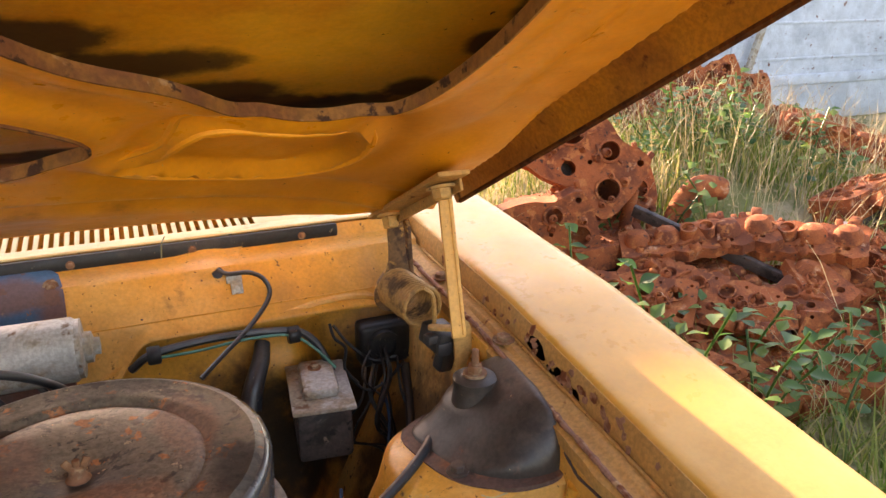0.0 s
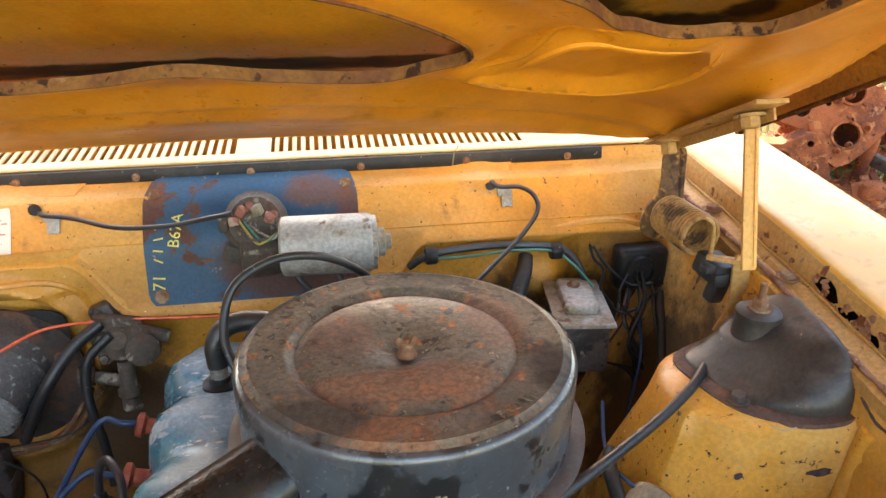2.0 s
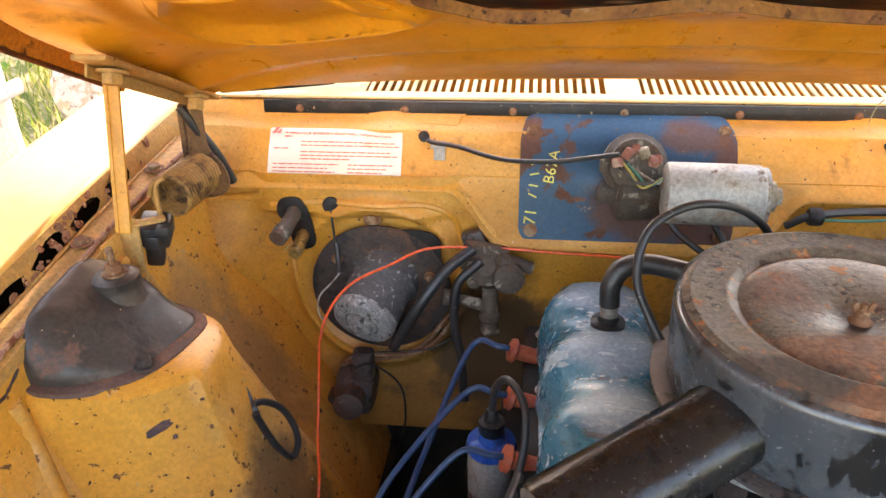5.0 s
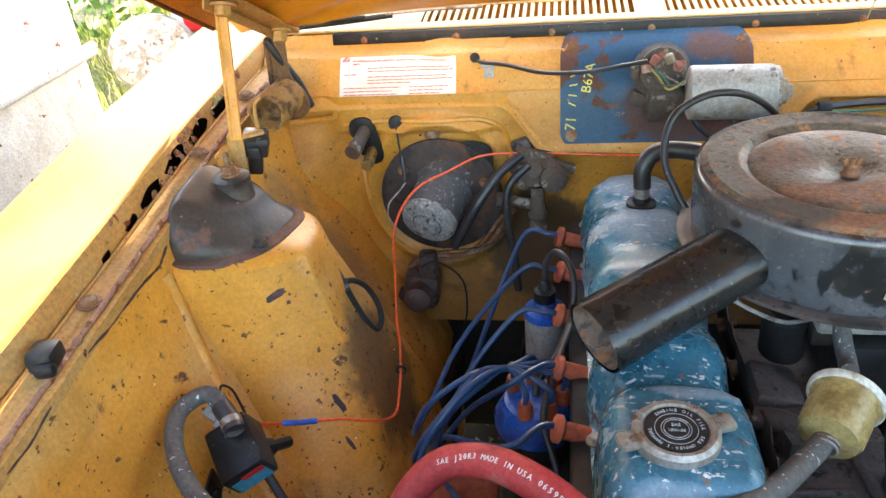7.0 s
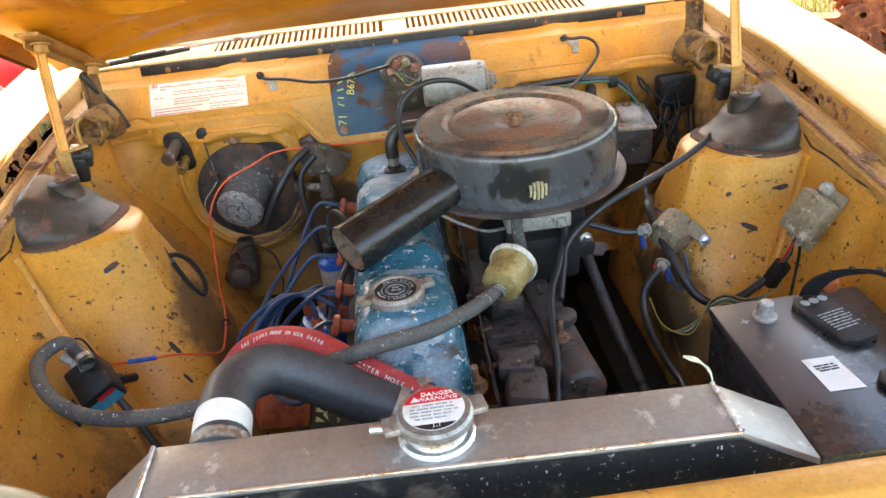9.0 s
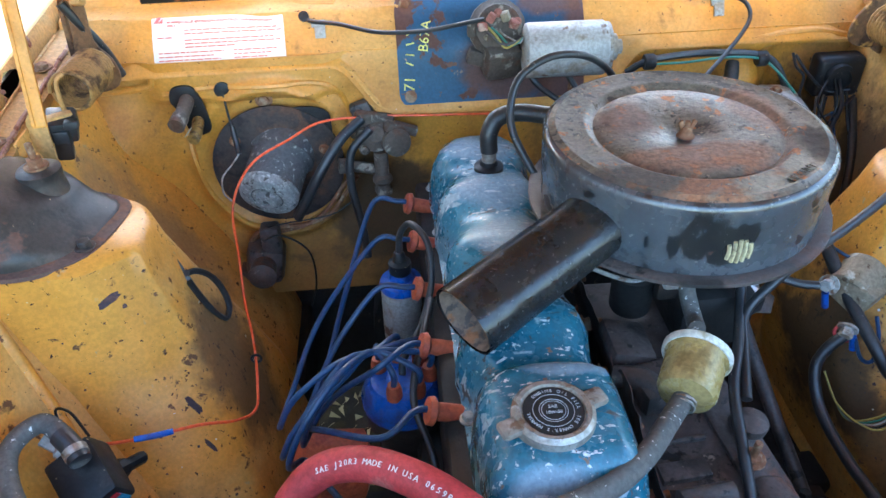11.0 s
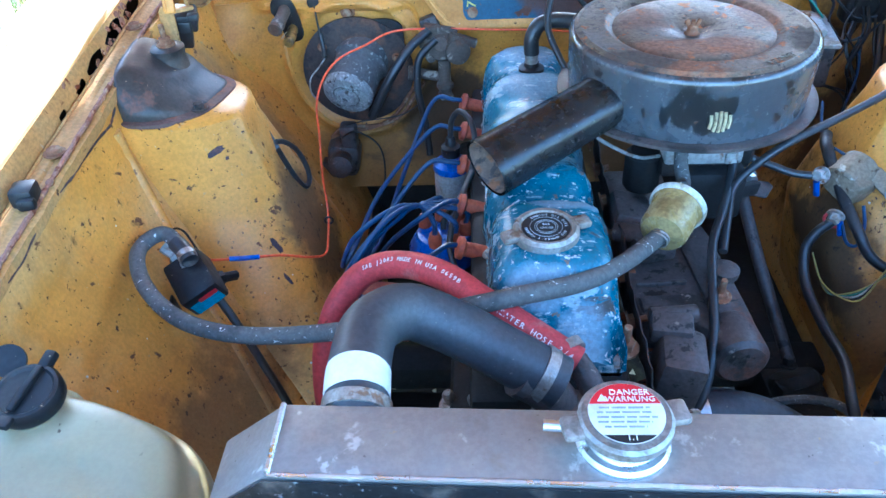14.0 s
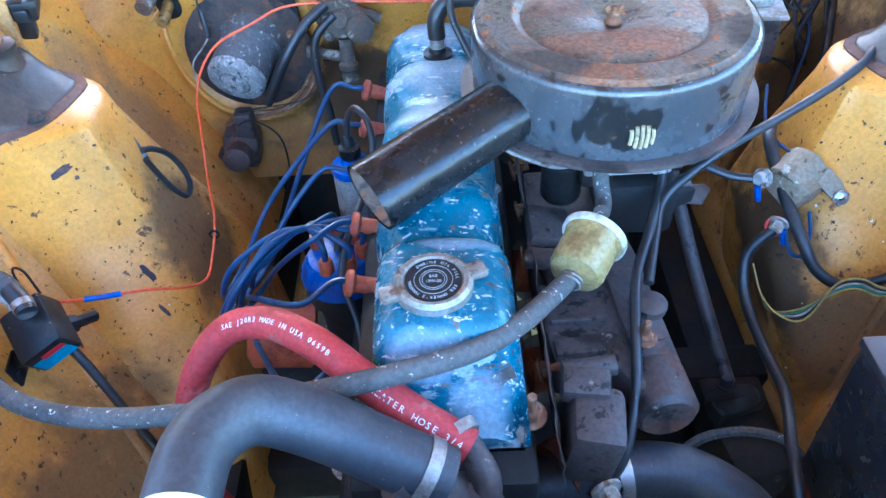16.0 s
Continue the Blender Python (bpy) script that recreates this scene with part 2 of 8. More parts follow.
m_acside = surf("dusty_black_enamel", (0.055, 0.060, 0.067), 0.22, 0.0, [((0.075, 0.080, 0.088), 6, 0.45, 0.75, 0.3, 0.0), ((0.014, 0.014, 0.015), 9, 0.615, 0.645, 0.3, 0.0, (1, 1, 0.7)), ((0.014, 0.014, 0.015), 42, 0.64, 0.68, 0.3, 0.0), ((0.22, 0.20, 0.18), 150, 0.75, 0.78, 0.5, 0.0), ((0.14, 0.06, 0.03), 34, 0.78, 0.84, 0.85, 0)], (30, 0.0004), spec=0.9, grit=0.08)
m_alu = surf("dull_aluminium", (0.33, 0.31, 0.285), 0.42, 0.6, [((0.38, 0.35, 0.31), 9, 0.48, 0.80, 0.45, 0.65), ((0.23, 0.165, 0.11), 5, 0.55, 0.82, 0.6, 0.3), ((0.55, 0.53, 0.49), 28, 0.66, 0.76, 0.5, 0.5), ((0.45, 0.36, 0.24), 60, 0.78, 0.86, 0.7, 0.3), ((0.10, 0.08, 0.06), 160, 0.80, 0.84, 0.8, 0.1)], (90, 0.0003), grit=0.06)
m_alubright = surf("bright_aluminium", (0.72, 0.73, 0.74), 0.3, 0.95, [((0.5, 0.5, 0.5), 20, 0.55, 0.75, 0.5, 0.8)], (120, 0.0003), grit=0.05)
m_radcore = surf("black_radiator_front", (0.03, 0.032, 0.036), 0.38, 0.5, [((0.3, 0.3, 0.3), 170, 0.70, 0.76, 0.8, 0), ((0.12, 0.1, 0.08), 12, 0.58, 0.75, 0.7, 0.1)], (70, 0.0004))
m_rubber = surf("black_rubber", (0.020, 0.020, 0.021), 0.40, 0, [((0.036, 0.034, 0.032), 14, 0.50, 0.75, 0.6, 0), ((0.2, 0.18, 0.15), 160, 0.76, 0.82, 0.9, 0)], (90, 0.0006), spec=0.6)
# black rubber with a blue-grey sky reflection put into its base colour
m_radhose = surf("sky_lit_black_rubber", (0.042, 0.046, 0.053), 0.45, 0, [((0.062, 0.064, 0.067), 10, 0.48, 0.75, 0.55, 0), ((0.2, 0.18, 0.15), 190, 0.78, 0.82, 0.9, 0)], (90, 0.0005), spec=0.6)
m_boot = surf("aged_brown_rubber", (0.046, 0.038, 0.033), 0.42, 0, [((0.095, 0.066, 0.050), 9, 0.48, 0.74, 0.6, 0), ((0.13, 0.065, 0.045), 26, 0.68, 0.8, 0.8, 0), ((0.026, 0.023, 0.022), 24, 0.58, 0.74, 0.4, 0), (DUST, 110, 0.80, 0.84, 0.9, 0)], (50, 0.0012), spec=0.5)
m_hosegrey = surf("dusty_grey_hose", (0.105, 0.10, 0.09), 0.75, 0, [((0.06, 0.058, 0.055), 12, 0.5, 0.75, 0.8, 0), ((0.6, 0.59, 0.55), 170, 0.70, 0.76, 0.9, 0)], (160, 0.0012))
m_red = surf("faded_red_hose", (0.46, 0.05, 0.05), 0.55, 0, [((0.33, 0.03, 0.03), 7, 0.48, 0.72, 0.6, 0), ((0.55, 0.2, 0.17), 15, 0.64, 0.82, 0.7, 0), ((0.12, 0.03, 0.03), 40, 0.74, 0.82, 0.7, 0)], (120, 0.0006))
m_blue = surf("blue_plug_lead", (0.014, 0.046, 0.110), 0.36, 0, [((0.03, 0.05, 0.13), 25, 0.55, 0.7, 0.6, 0)], (120, 0.0003))
m_orange = surf("orange_silicone", (0.40, 0.09, 0.04), 0.5, 0, [((0.28, 0.05, 0.03), 30, 0.5, 0.7, 0.6, 0)], (100, 0.0004))
m_orangewire = surf("orange_wire", (0.75, 0.10, 0.025), 0.35, 0)
m_plate = surf("chipped_blue_plate", (0.021, 0.074, 0.125), 0.5, 0, [((0.04, 0.10, 0.165), 5, 0.5, 0.72, 0.6, 0), ((0.11, 0.048, 0.03), 8, 0.66, 0.69, 0.85, 0), ((0.16, 0.08, 0.05), 36, 0.70, 0.75, 0.85, 0), ((0.33, 0.22, 0.14), 55, 0.74, 0.80, 0.9, 0)], (50, 0.0008), grit=0.1, stains_and_shade=(((0.035, -0.09, 0.865), (0.085, 0.2, 0.06), (0.12, 0.055, 0.035), 0.9), ((0.11, -0.09, 0.845), (0.05, 0.2, 0.06), (0.13, 0.05, 0.03), 0.85), ((0.125, -0.06, 0.90), (0.035, 0.2, 0.05), (0.12, 0.05, 0.032), 0.9), ((0.09, -0.05, 0.945), (0.05, 0.2, 0.018), (0.14, 0.06, 0.035), 0.8), ((-0.118, -0.05, 0.949), (0.014, 0.2, 0.012), (0.15, 0.06, 0.03), 0.8)))
m_zinc = surf("dirty_zinc", (0.40, 0.38, 0.34), 0.55, 0.25, [((0.30, 0.24, 0.17), 18, 0.48, 0.66, 0.8, 0.1), ((0.17, 0.09, 0.05), 30, 0.62, 0.74, 0.9, 0)], (70, 0.0008))
m_steel = surf("worn_steel", (0.36, 0.33, 0.29), 0.45, 0.7, [((0.2, 0.11, 0.06), 40, 0.52, 0.68, 0.8, 0.1)], (80, 0.0006))
m_rustbolt = surf("rusted_bolt", (0.22, 0.10, 0.05), 0.8, 0.2, [((0.3, 0.2, 0.12), 60, 0.5, 0.7, 0.9, 0)], (90, 0.001))
m_greymotor = surf("grey_crackle_motor", (0.085, 0.082, 0.08), 0.6, 0.1, [((0.30, 0.29, 0.27), 120, 0.62, 0.74, 0.8, 0.1), ((0.10, 0.07, 0.05), 14, 0.66, 0.82, 0.85, 0)], (150, 0.002))
m_black = surf("black_plastic", (0.013, 0.013, 0.014), 0.42, 0, [((0.035, 0.034, 0.032), 12, 0.5, 0.7, 0.6, 0), (DUST, 140, 0.76, 0.82, 0.9, 0)], (100, 0.0003), spec=0.3)
m_battery = surf("dusty_battery_case", (0.024, 0.026, 0.031), 0.24, 0, [((0.050, 0.051, 0.056), 4, 0.42, 0.75, 0.42, 0), ((0.16, 0.15, 0.13), 26, 0.68, 0.80, 0.8, 0)], (120, 0.0003), spec=0.9, grit=0.06)
m_bottle = surf("yellowed_plastic", (0.36, 0.32, 0.18), 0.36, 0, [((0.38, 0.30, 0.16), 3.5, 0.46, 0.80, 0.5, 0), ((0.12, 0.09, 0.05), 110, 0.80, 0.84, 0.8, 0)], (20, 0.0008), sss=0.25, var=0.05, grit=0.03)
m_amber = surf("amber_plastic", (0.30, 0.22, 0.085), 0.28, 0, [((0.2, 0.13, 0.045), 20, 0.5, 0.7, 0.4, 0)], (80, 0.0003), sss=0.2)
m_white = surf("white_vinyl", (0.78, 0.77, 0.72), 0.5, 0, [((0.6, 0.55, 0.42), 14, 0.58, 0.76, 0.7, 0)], grit=0.03)
m_paper = surf("white_paper_label", (0.74, 0.72, 0.62), 0.6, 0, [((0.6, 0.5, 0.32), 18, 0.6, 0.78, 0.8, 0)], grit=0.03)
m_redink = surf("red_ink", (0.60, 0.15, 0.11), 0.5, 0, grit=0)
m_redcap = surf("red_label", (0.62, 0.02, 0.03), 0.35, 0, grit=0)
m_blackink = surf("black_ink", (0.02, 0.02, 0.02), 0.5, 0)
m_greyink = surf("grey_ink", (0.33, 0.345, 0.345), 0.5, 0)
m_yellowink = surf("yellow_crayon", (0.70, 0.62, 0.16), 0.8, 0)
m_vent = surf("cream_cowl_paint", (0.70, 0.52, 0.26), 0.5, 0, [((0.5, 0.38, 0.2), 30, 0.6, 0.78, 0.8, 0)], grit=0.04)
# near-black colour standing in for the shade inside holes and cavities
m_dark = surf("hole_shade_black", (0.012, 0.011, 0.01), 0.9, 0)
m_glass = surf("windscreen_glass", (0.05, 0.06, 0.06), 0.08, 0)
m_brass = surf("brass", (0.45, 0.30, 0.1), 0.4, 0.8, [((0.16, 0.1, 0.05), 40, 0.5, 0.7, 0.7, 0.2)])
m_bluecap = surf("blue_cap", (0.012, 0.085, 0.36), 0.3, 0, [((0.02, 0.05, 0.2), 30, 0.5, 0.7, 0.5, 0)])
m_cyan = surf("cyan_label", (0.03, 0.36, 0.55), 0.4, 0)
m_green = surf("green_wire", (0.03, 0.16, 0.11), 0.4, 0)
m_yellowwire = surf("yellow_wire", (0.36, 0.27, 0.06), 0.4, 0)
m_ledge = surf("scabbed_mustard_paint", (0.48, 0.25, 0.075), 0.6, 0, [((0.45, 0.27, 0.10), 9, 0.50, 0.75, 0.75, 0), (RUST, 26, 0.72, 0.82, 0.85, 0), (RUSTD, 60, 0.76, 0.83, 0.9, 0), ((0.5, 0.38, 0.24), 70, 0.76, 0.88, 0.9, 0)], (60, 0.0015))
m_spring = surf("grimy_mustard_spring", (0.36, 0.18, 0.05), 0.6, 0, [((0.09, 0.045, 0.018), 30, 0.48, 0.72, 0.8, 0)], (80, 0.0006))
# rust over mustard paint, with the gutter's shade put into the base colour
m_flange = surf("rusty_shaded_flange", (0.46, 0.19, 0.022), 0.5, 0, [((0.30, 0.115, 0.02), 4, 0.44, 0.68, 0.7, 0), (RUSTD, 14, 0.64, 0.76, 0.9, 0), (RUST, 40, 0.68, 0.78, 0.9, 0)], (40, 0.001))
m_hoodrust = surf("dark_rust_edge", (0.11, 0.04, 0.014), 0.92, 0, [(RUSTD, 20, 0.5, 0.7, 0.95, 0), ((0.20, 0.075, 0.02), 45, 0.6, 0.75, 0.9, 0)], (60, 0.001), spec=0.15)
m_corroded = surf("corroded_casting", (0.085, 0.064, 0.048), 0.75, 0, [((0.26, 0.22, 0.17), 50, 0.60, 0.72, 0.9, 0), ((0.10, 0.05, 0.03), 18, 0.58, 0.74, 0.9, 0)], (70, 0.002))
m_rim = surf("pale_dirty_plastic", (0.50, 0.49, 0.42), 0.45, 0, [((0.3, 0.25, 0.15), 30, 0.56, 0.76, 0.7, 0)])
m_lip = surf("rust_spotted_lip", (0.25, 0.105, 0.028), 0.6, 0, [((0.17, 0.062, 0.026), 14, 0.42, 0.62, 0.75, 0), ((0.33, 0.19, 0.10), 40, 0.66, 0.78, 0.7, 0), (RUSTD, 60, 0.60, 0.70, 0.9, 0)], (60, 0.001), spec=0.3)
m_dusty = surf("dusty_tan_metal", (0.25, 0.20, 0.13), 0.6, 0.15, [((0.20, 0.14, 0.08), 26, 0.5, 0.7, 0.85, 0), ((0.46, 0.41, 0.32), 60, 0.62, 0.74, 0.8, 0.1), ((0.10, 0.06, 0.035), 40, 0.66, 0.76, 0.9, 0)], (90, 0.001))
m_pleat = surf("dusty_filter_paper", (0.42, 0.36, 0.21), 0.8, 0, [((0.2, 0.16, 0.1), 120, 0.5, 0.7, 0.9, 0)])
m_crackle = surf("pale_crackle_cap", (0.24, 0.235, 0.22), 0.7, 0.1, [((0.42, 0.41, 0.38), 170, 0.56, 0.7, 0.8, 0.1), ((0.08, 0.07, 0.06), 110, 0.6, 0.72, 0.9, 0)], (170, 0.002))
m_chip = surf("bare_dark_primer", (0.055, 0.035, 0.038), 0.7, 0, [((0.12, 0.06, 0.05), 60, 0.5, 0.7, 0.8, 0)], (90, 0.0005))
m_scale = surf("flaking_scale", (0.30, 0.15, 0.10), 0.85, 0, [(RUST, 40, 0.5, 0.66, 0.9, 0), ((0.5, 0.3, 0.16), 60, 0.6, 0.75, 0.9, 0)], (60, 0.0015))
m_mouth = surf("rusty_snorkel_lining", (0.20, 0.135, 0.095), 0.8, 0, [((0.28, 0.13, 0.06), 40, 0.5, 0.64, 0.9, 0), ((0.09, 0.07, 0.06), 60, 0.56, 0.7, 0.8, 0)], (80, 0.001))
m_capsteel = surf("dull_cap_steel", (0.33, 0.32, 0.30), 0.38, 0.6, [((0.20, 0.17, 0.14), 40, 0.55, 0.72, 0.6, 0.3)], (90, 0.0003))

# ---- building tools ----
def root(name, at, label, category, group="", kind=""):
    e = new(name)
    e.empty_display_size = 0.02
    e.location = at
    return tagged(e, label, category, group, kind)


def part(name, bm, material, parent=None, label="", sharp=38, flip=False):
    """One mesh object, given in world metres, under its thing; returns it."""
    bmesh.ops.recalc_face_normals(bm, faces=bm.faces)
    o = Vector((0, 0, 0))
    p = parent
    while p is not None:
        o += Vector(p.location)
        p = p.parent
    bmesh.ops.translate(bm, verts=bm.verts, vec=-o)
    me = bpy.data.meshes.new(name)
    bm.to_mesh(me)
    bm.free()
    me.materials.append(material)
    for f in me.polygons:
        f.use_smooth = True
    me.set_sharp_from_angle(angle=radians(sharp))
    ob = new(name, me)
    ob.parent = parent
    if label:
        ob["label"] = label
    return ob


def thing(name, bm, material, at, label, category, group="", kind="", sharp=38):
    """A thing that is one mesh."""
    bmesh.ops.recalc_face_normals(bm, faces=bm.faces)
    bmesh.ops.translate(bm, verts=bm.verts, vec=-Vector(at))
    me = bpy.data.meshes.new(name)
    bm.to_mesh(me)
    bm.free()
    me.materials.append(material)
    for f in me.polygons:
        f.use_smooth = True
    me.set_sharp_from_angle(angle=radians(sharp))
    ob = new(name, me)
    ob.location = at
    return tagged(ob, label, category, group, kind)


def join(*bms):
    a = bms[0]
    for b in bms[1:]:
        me = bpy.data.meshes.new("tmp")
        b.to_mesh(me)
        b.free()
        a.from_mesh(me)
        bpy.data.meshes.remove(me)
    return a


def grid(fn, nu, nv, wrap=False, thick=0.0):
    bm = bmesh.new()
    vs = [[bm.verts.new(fn(i / nu, j / nv)) for j in range(nv + 1)] for i in range(nu + (0 if wrap else 1))]
    k = len(vs)
    for i in range(nu):
        for j in range(nv):
            bm.faces.new((vs[i][j], vs[(i + 1) % k][j], vs[(i + 1) % k][j + 1], vs[i][j + 1]))
    if thick:
        bmesh.ops.recalc_face_normals(bm, faces=bm.faces)
        bm.normal_update()
        bmesh.ops.solidify(bm, geom=bm.faces[:], thickness=thick)
    return bm


def loft(rings, caps=True):
    bm = bmesh.new()
    vs = [[bm.verts.new(p) for p in r] for r in rings]
    for a, b in zip(vs, vs[1:]):
        for i in range(len(a)):
            j = (i + 1) % len(a)
            bm.faces.new((a[i], a[j], b[j], b[i]))
    if caps:
        bm.faces.new(vs[0][::-1])
        bm.faces.new(vs[-1])
    return bm


def smooth_path(pts, n=8, closed=False):
    pts = [Vector(p) for p in pts]
    out = []
    k = len(pts)
    for i in range(k if closed else k - 1):
        p0 = pts[(i - 1) % k] if closed or i else pts[0] * 2 - pts[1]
        p1, p2 = pts[i], pts[(i + 1) % k]
        p3 = pts[(i + 2) % k] if closed or i + 2 < k else pts[-1] * 2 - pts[-2]
        for s in range(n):
            t = s / n
            out.append(0.5 * ((2 * p1) + (p2 - p0) * t + (2 * p0 - 5 * p1 + 4 * p2 - p3) * t * t + (3 * p1 - p0 - 3 * p2 + p3) * t ** 3))
    if not closed:
        out.append(pts[-1])
    return out


def frames(path):
    up, out = None, []
    for i, p in enumerate(path):
        d = (path[min(i + 1, len(path) - 1)] - path[max(i - 1, 0)]).normalized()
        if up is None:
            up = d.orthogonal().normalized()
        side = d.cross(up).normalized()
        up = side.cross(d).normalized()
        out.append((p, side, up))
    return out


def tube(pts, r, n=8, steps=8, smooth=True, hollow=False):
    """A round hose, wire or pipe along points; r: a radius, or a function of the way 0 to 1."""
    path = smooth_path(pts, steps) if smooth else [Vector(p) for p in pts]
    rr = r if callable(r) else (lambda s: r)
    rings = []
    for i, (p, a, b) in enumerate(frames(path)):
        q = rr(i / (len(path) - 1))
        rings.append([p + (a * math.cos(t) + b * math.sin(t)) * q for t in (2 * math.pi * k / n for k in range(n))])
    return loft(rings, not hollow)


def basis(at, axis):
    z = Vector(axis).normalized()
    x = z.orthogonal().normalized() if abs(z.z) < 0.999 else Vector((1, 0, 0))
    if abs(z.z) < 0.999:
        x = Vector((0, 0, 1)).cross(z).normalized()
    y = z.cross(x)
    return Matrix(((x.x, y.x, z.x, at[0]), (x.y, y.y, z.y, at[1]), (x.z, y.z, z.z, at[2]), (0, 0, 0, 1)))


def lathe(profile, at, axis=(0, 0, 1), n=32, wobble=0.0):
    """profile: (radius, height) from one end to the other, turned about the axis."""
    m = basis(at, axis)
    rings = []
    for r, h in profile:
        r = max(r, 1e-4)
        rings.append([m @ Vector((r * math.cos(t), r * math.sin(t), h + wobble * math.sin(3 * t + 1))) for t in (2 * math.pi * k / n for k in range(n))])
    return loft(rings)


def box(centre, size, rot=(0, 0, 0), bev=0.002, seg=2):
    bm = bmesh.new()
    bmesh.ops.create_cube(bm, size=1)
    bmesh.ops.scale(bm, verts=bm.verts, vec=size)
    if bev:
        bmesh.ops.bevel(bm, geom=bm.edges[:], offset=bev, segments=seg, affect="EDGES", profile=0.5)
    bmesh.ops.transform(bm, verts=bm.verts, matrix=pose(*centre, *rot))
    return bm


def prism(poly, depth, m, bev=0.0):
    """A plate of the outline poly (x, y), that thick, laid by the pose m."""
    bm = bmesh.new()
    f = bm.faces.new([bm.verts.new((x, y, 0)) for x, y in poly])
    r = bmesh.ops.extrude_face_region(bm, geom=[f])
    bmesh.ops.translate(bm, verts=[v for v in r["geom"] if isinstance(v, bmesh.types.BMVert)], vec=(0, 0, depth))
    if bev:
        bmesh.ops.bevel(bm, geom=bm.edges[:], offset=bev, segments=2, affect="EDGES", profile=0.5)
    bmesh.ops.transform(bm, verts=bm.verts, matrix=m)
    return bm


def rrect(w, h, r, k=5):
    out = []
    for cx, cy, a in ((w / 2 - r, h / 2 - r, 0), (-w / 2 + r, h / 2 - r, 90), (-w / 2 + r, -h / 2 + r, 180), (w / 2 - r, -h / 2 + r, 270)):
        out += [(cx + r * math.cos(radians(a + 90 * i / k)), cy + r * math.sin(radians(a + 90 * i / k))) for i in range(k + 1)]
    return out


def bolt(at, axis, r=0.008, h=0.006, stud=0.0):
    bm = lathe([(r * 1.5, 0), (r * 1.5, h * 0.25), (r * 1.02, h * 0.26)], at, axis, 14)
    bm = join(bm, lathe([(r, h * 0.2), (r, h), (r * 0.85, h * 1.12)], at, axis, 6))
    if stud:
        bm = join(bm, lathe([(r * 0.45, h), (r * 0.45, h + stud), (r * 0.35, h + stud + 0.001)], at, axis, 10))
    return bm


def sm(a, b, x):
    t = max(0.0, min(1.0, (x - a) / (b - a)))
    return t * t * (3 - 2 * t)


def bump_at(d, w):
    return math.exp(-(d / w) ** 2)


def inside(p, poly):
    x, y, hit = p[0], p[1], False
    for (x1, y1), (x2, y2) in zip(poly, poly[1:] + poly[:1]):
        if (y1 > y) != (y2 > y) and x < (x2 - x1) * (y - y1) / (y2 - y1) + x1:
            hit = not hit
    return hit


def edge_dist(p, poly):
    best = 9.0
    for (x1, y1), (x2, y2) in zip(poly, poly[1:] + poly[:1]):
        dx, dy = x2 - x1, y2 - y1
        t = max(0, min(1, ((p[0] - x1) * dx + (p[1] - y1) * dy) / (dx * dx + dy * dy + 1e-12)))
        best = min(best, math.hypot(p[0] - x1 - t * dx, p[1] - y1 - t * dy))
    return best


def closed2d(pts, n=6):
    return [(p.x, p.y) for p in smooth_path([(x, y, 0) for x, y in pts], n, True)]


def sheet(outer, holes, step, place, thick=0.0):
    """A pressed sheet of an outline with holes, triangulated at that step; place(x, y) gives the world point."""
    from mathutils.geometry import delaunay_2d_cdt
    pts, edges = [], []
    for poly in [outer] + holes:
        fine = []
        for (x1, y1), (x2, y2) in zip(poly, poly[1:] + poly[:1]):
            k = max(1, int(math.hypot(x2 - x1, y2 - y1) / step))
            fine += [(x1 + (x2 - x1) * i / k, y1 + (y2 - y1) * i / k) for i in range(k)]
        b = len(pts)
        pts += fine
        edges += [(b + i, b + (i + 1) % len(fine)) for i in range(len(fine))]
    xs, ys = [p[0] for p in outer], [p[1] for p in outer]
    nx, ny = int((max(xs) - min(xs)) / step), int((max(ys) - min(ys)) / step)
    for i in range(1, nx):
        for j in range(1, ny):
            p = (min(xs) + (i + 0.5 * (j % 2)) * step, min(ys) + j * step)
            if inside(p, outer) and not any(inside(p, h) for h in holes) and min(edge_dist(p, q) for q in [outer] + holes) > 0.35 * step:
                pts.append(p)
    vs, _, faces, *_ = delaunay_2d_cdt([Vector(p) for p in pts], edges, [], 0, 1e-7)
    bm = bmesh.new()
    bv = [bm.verts.new(place(v.x, v.y)) for v in vs]
    for f in faces:
        c = (sum(vs[i].x for i in f) / len(f), sum(vs[i].y for i in f) / len(f))
        if inside(c, outer) and not any(inside(c, h) for h in holes):
            bm.faces.new([bv[i] for i in f])
    if thick:
        bmesh.ops.recalc_face_normals(bm, faces=bm.faces)
        bm.normal_update()
        bmesh.ops.solidify(bm, geom=bm.faces[:], thickness=thick)
    return bm

# ---- ground and car body ----
def fz(y):
    return 0.955 - 0.11 * max(0.0, -0.3 - y) + 0.06 * max(0.0, y + 0.3)


def ledge_z(y):
    return fz(y) - 0.036


def ground_z(x, y):
    r = math.hypot(x, y + 0.3)
    k = sm(1.2, 2.2, r)
    return 0.5 * math.exp(-((x - 3.0) / 1.3) ** 2 - ((y - 2.2) / 1.4) ** 2) * sm(0.9, 1.6, x) + k * (0.05 * noise.noise((x * 0.7, y * 0.7, 0)) + 0.02 * noise.noise((x * 3, y * 3, 2)))


def ground_fn(u, v):
    a, r = 2 * math.pi * u, 0.02 + 12 * v ** 2 + 600 * max(0, v - 0.7) ** 2 * 11
    x, y = r * math.cos(a), r * math.sin(a) - 0.3
    return (x, y, ground_z(x, y) if r < 30 else 0)


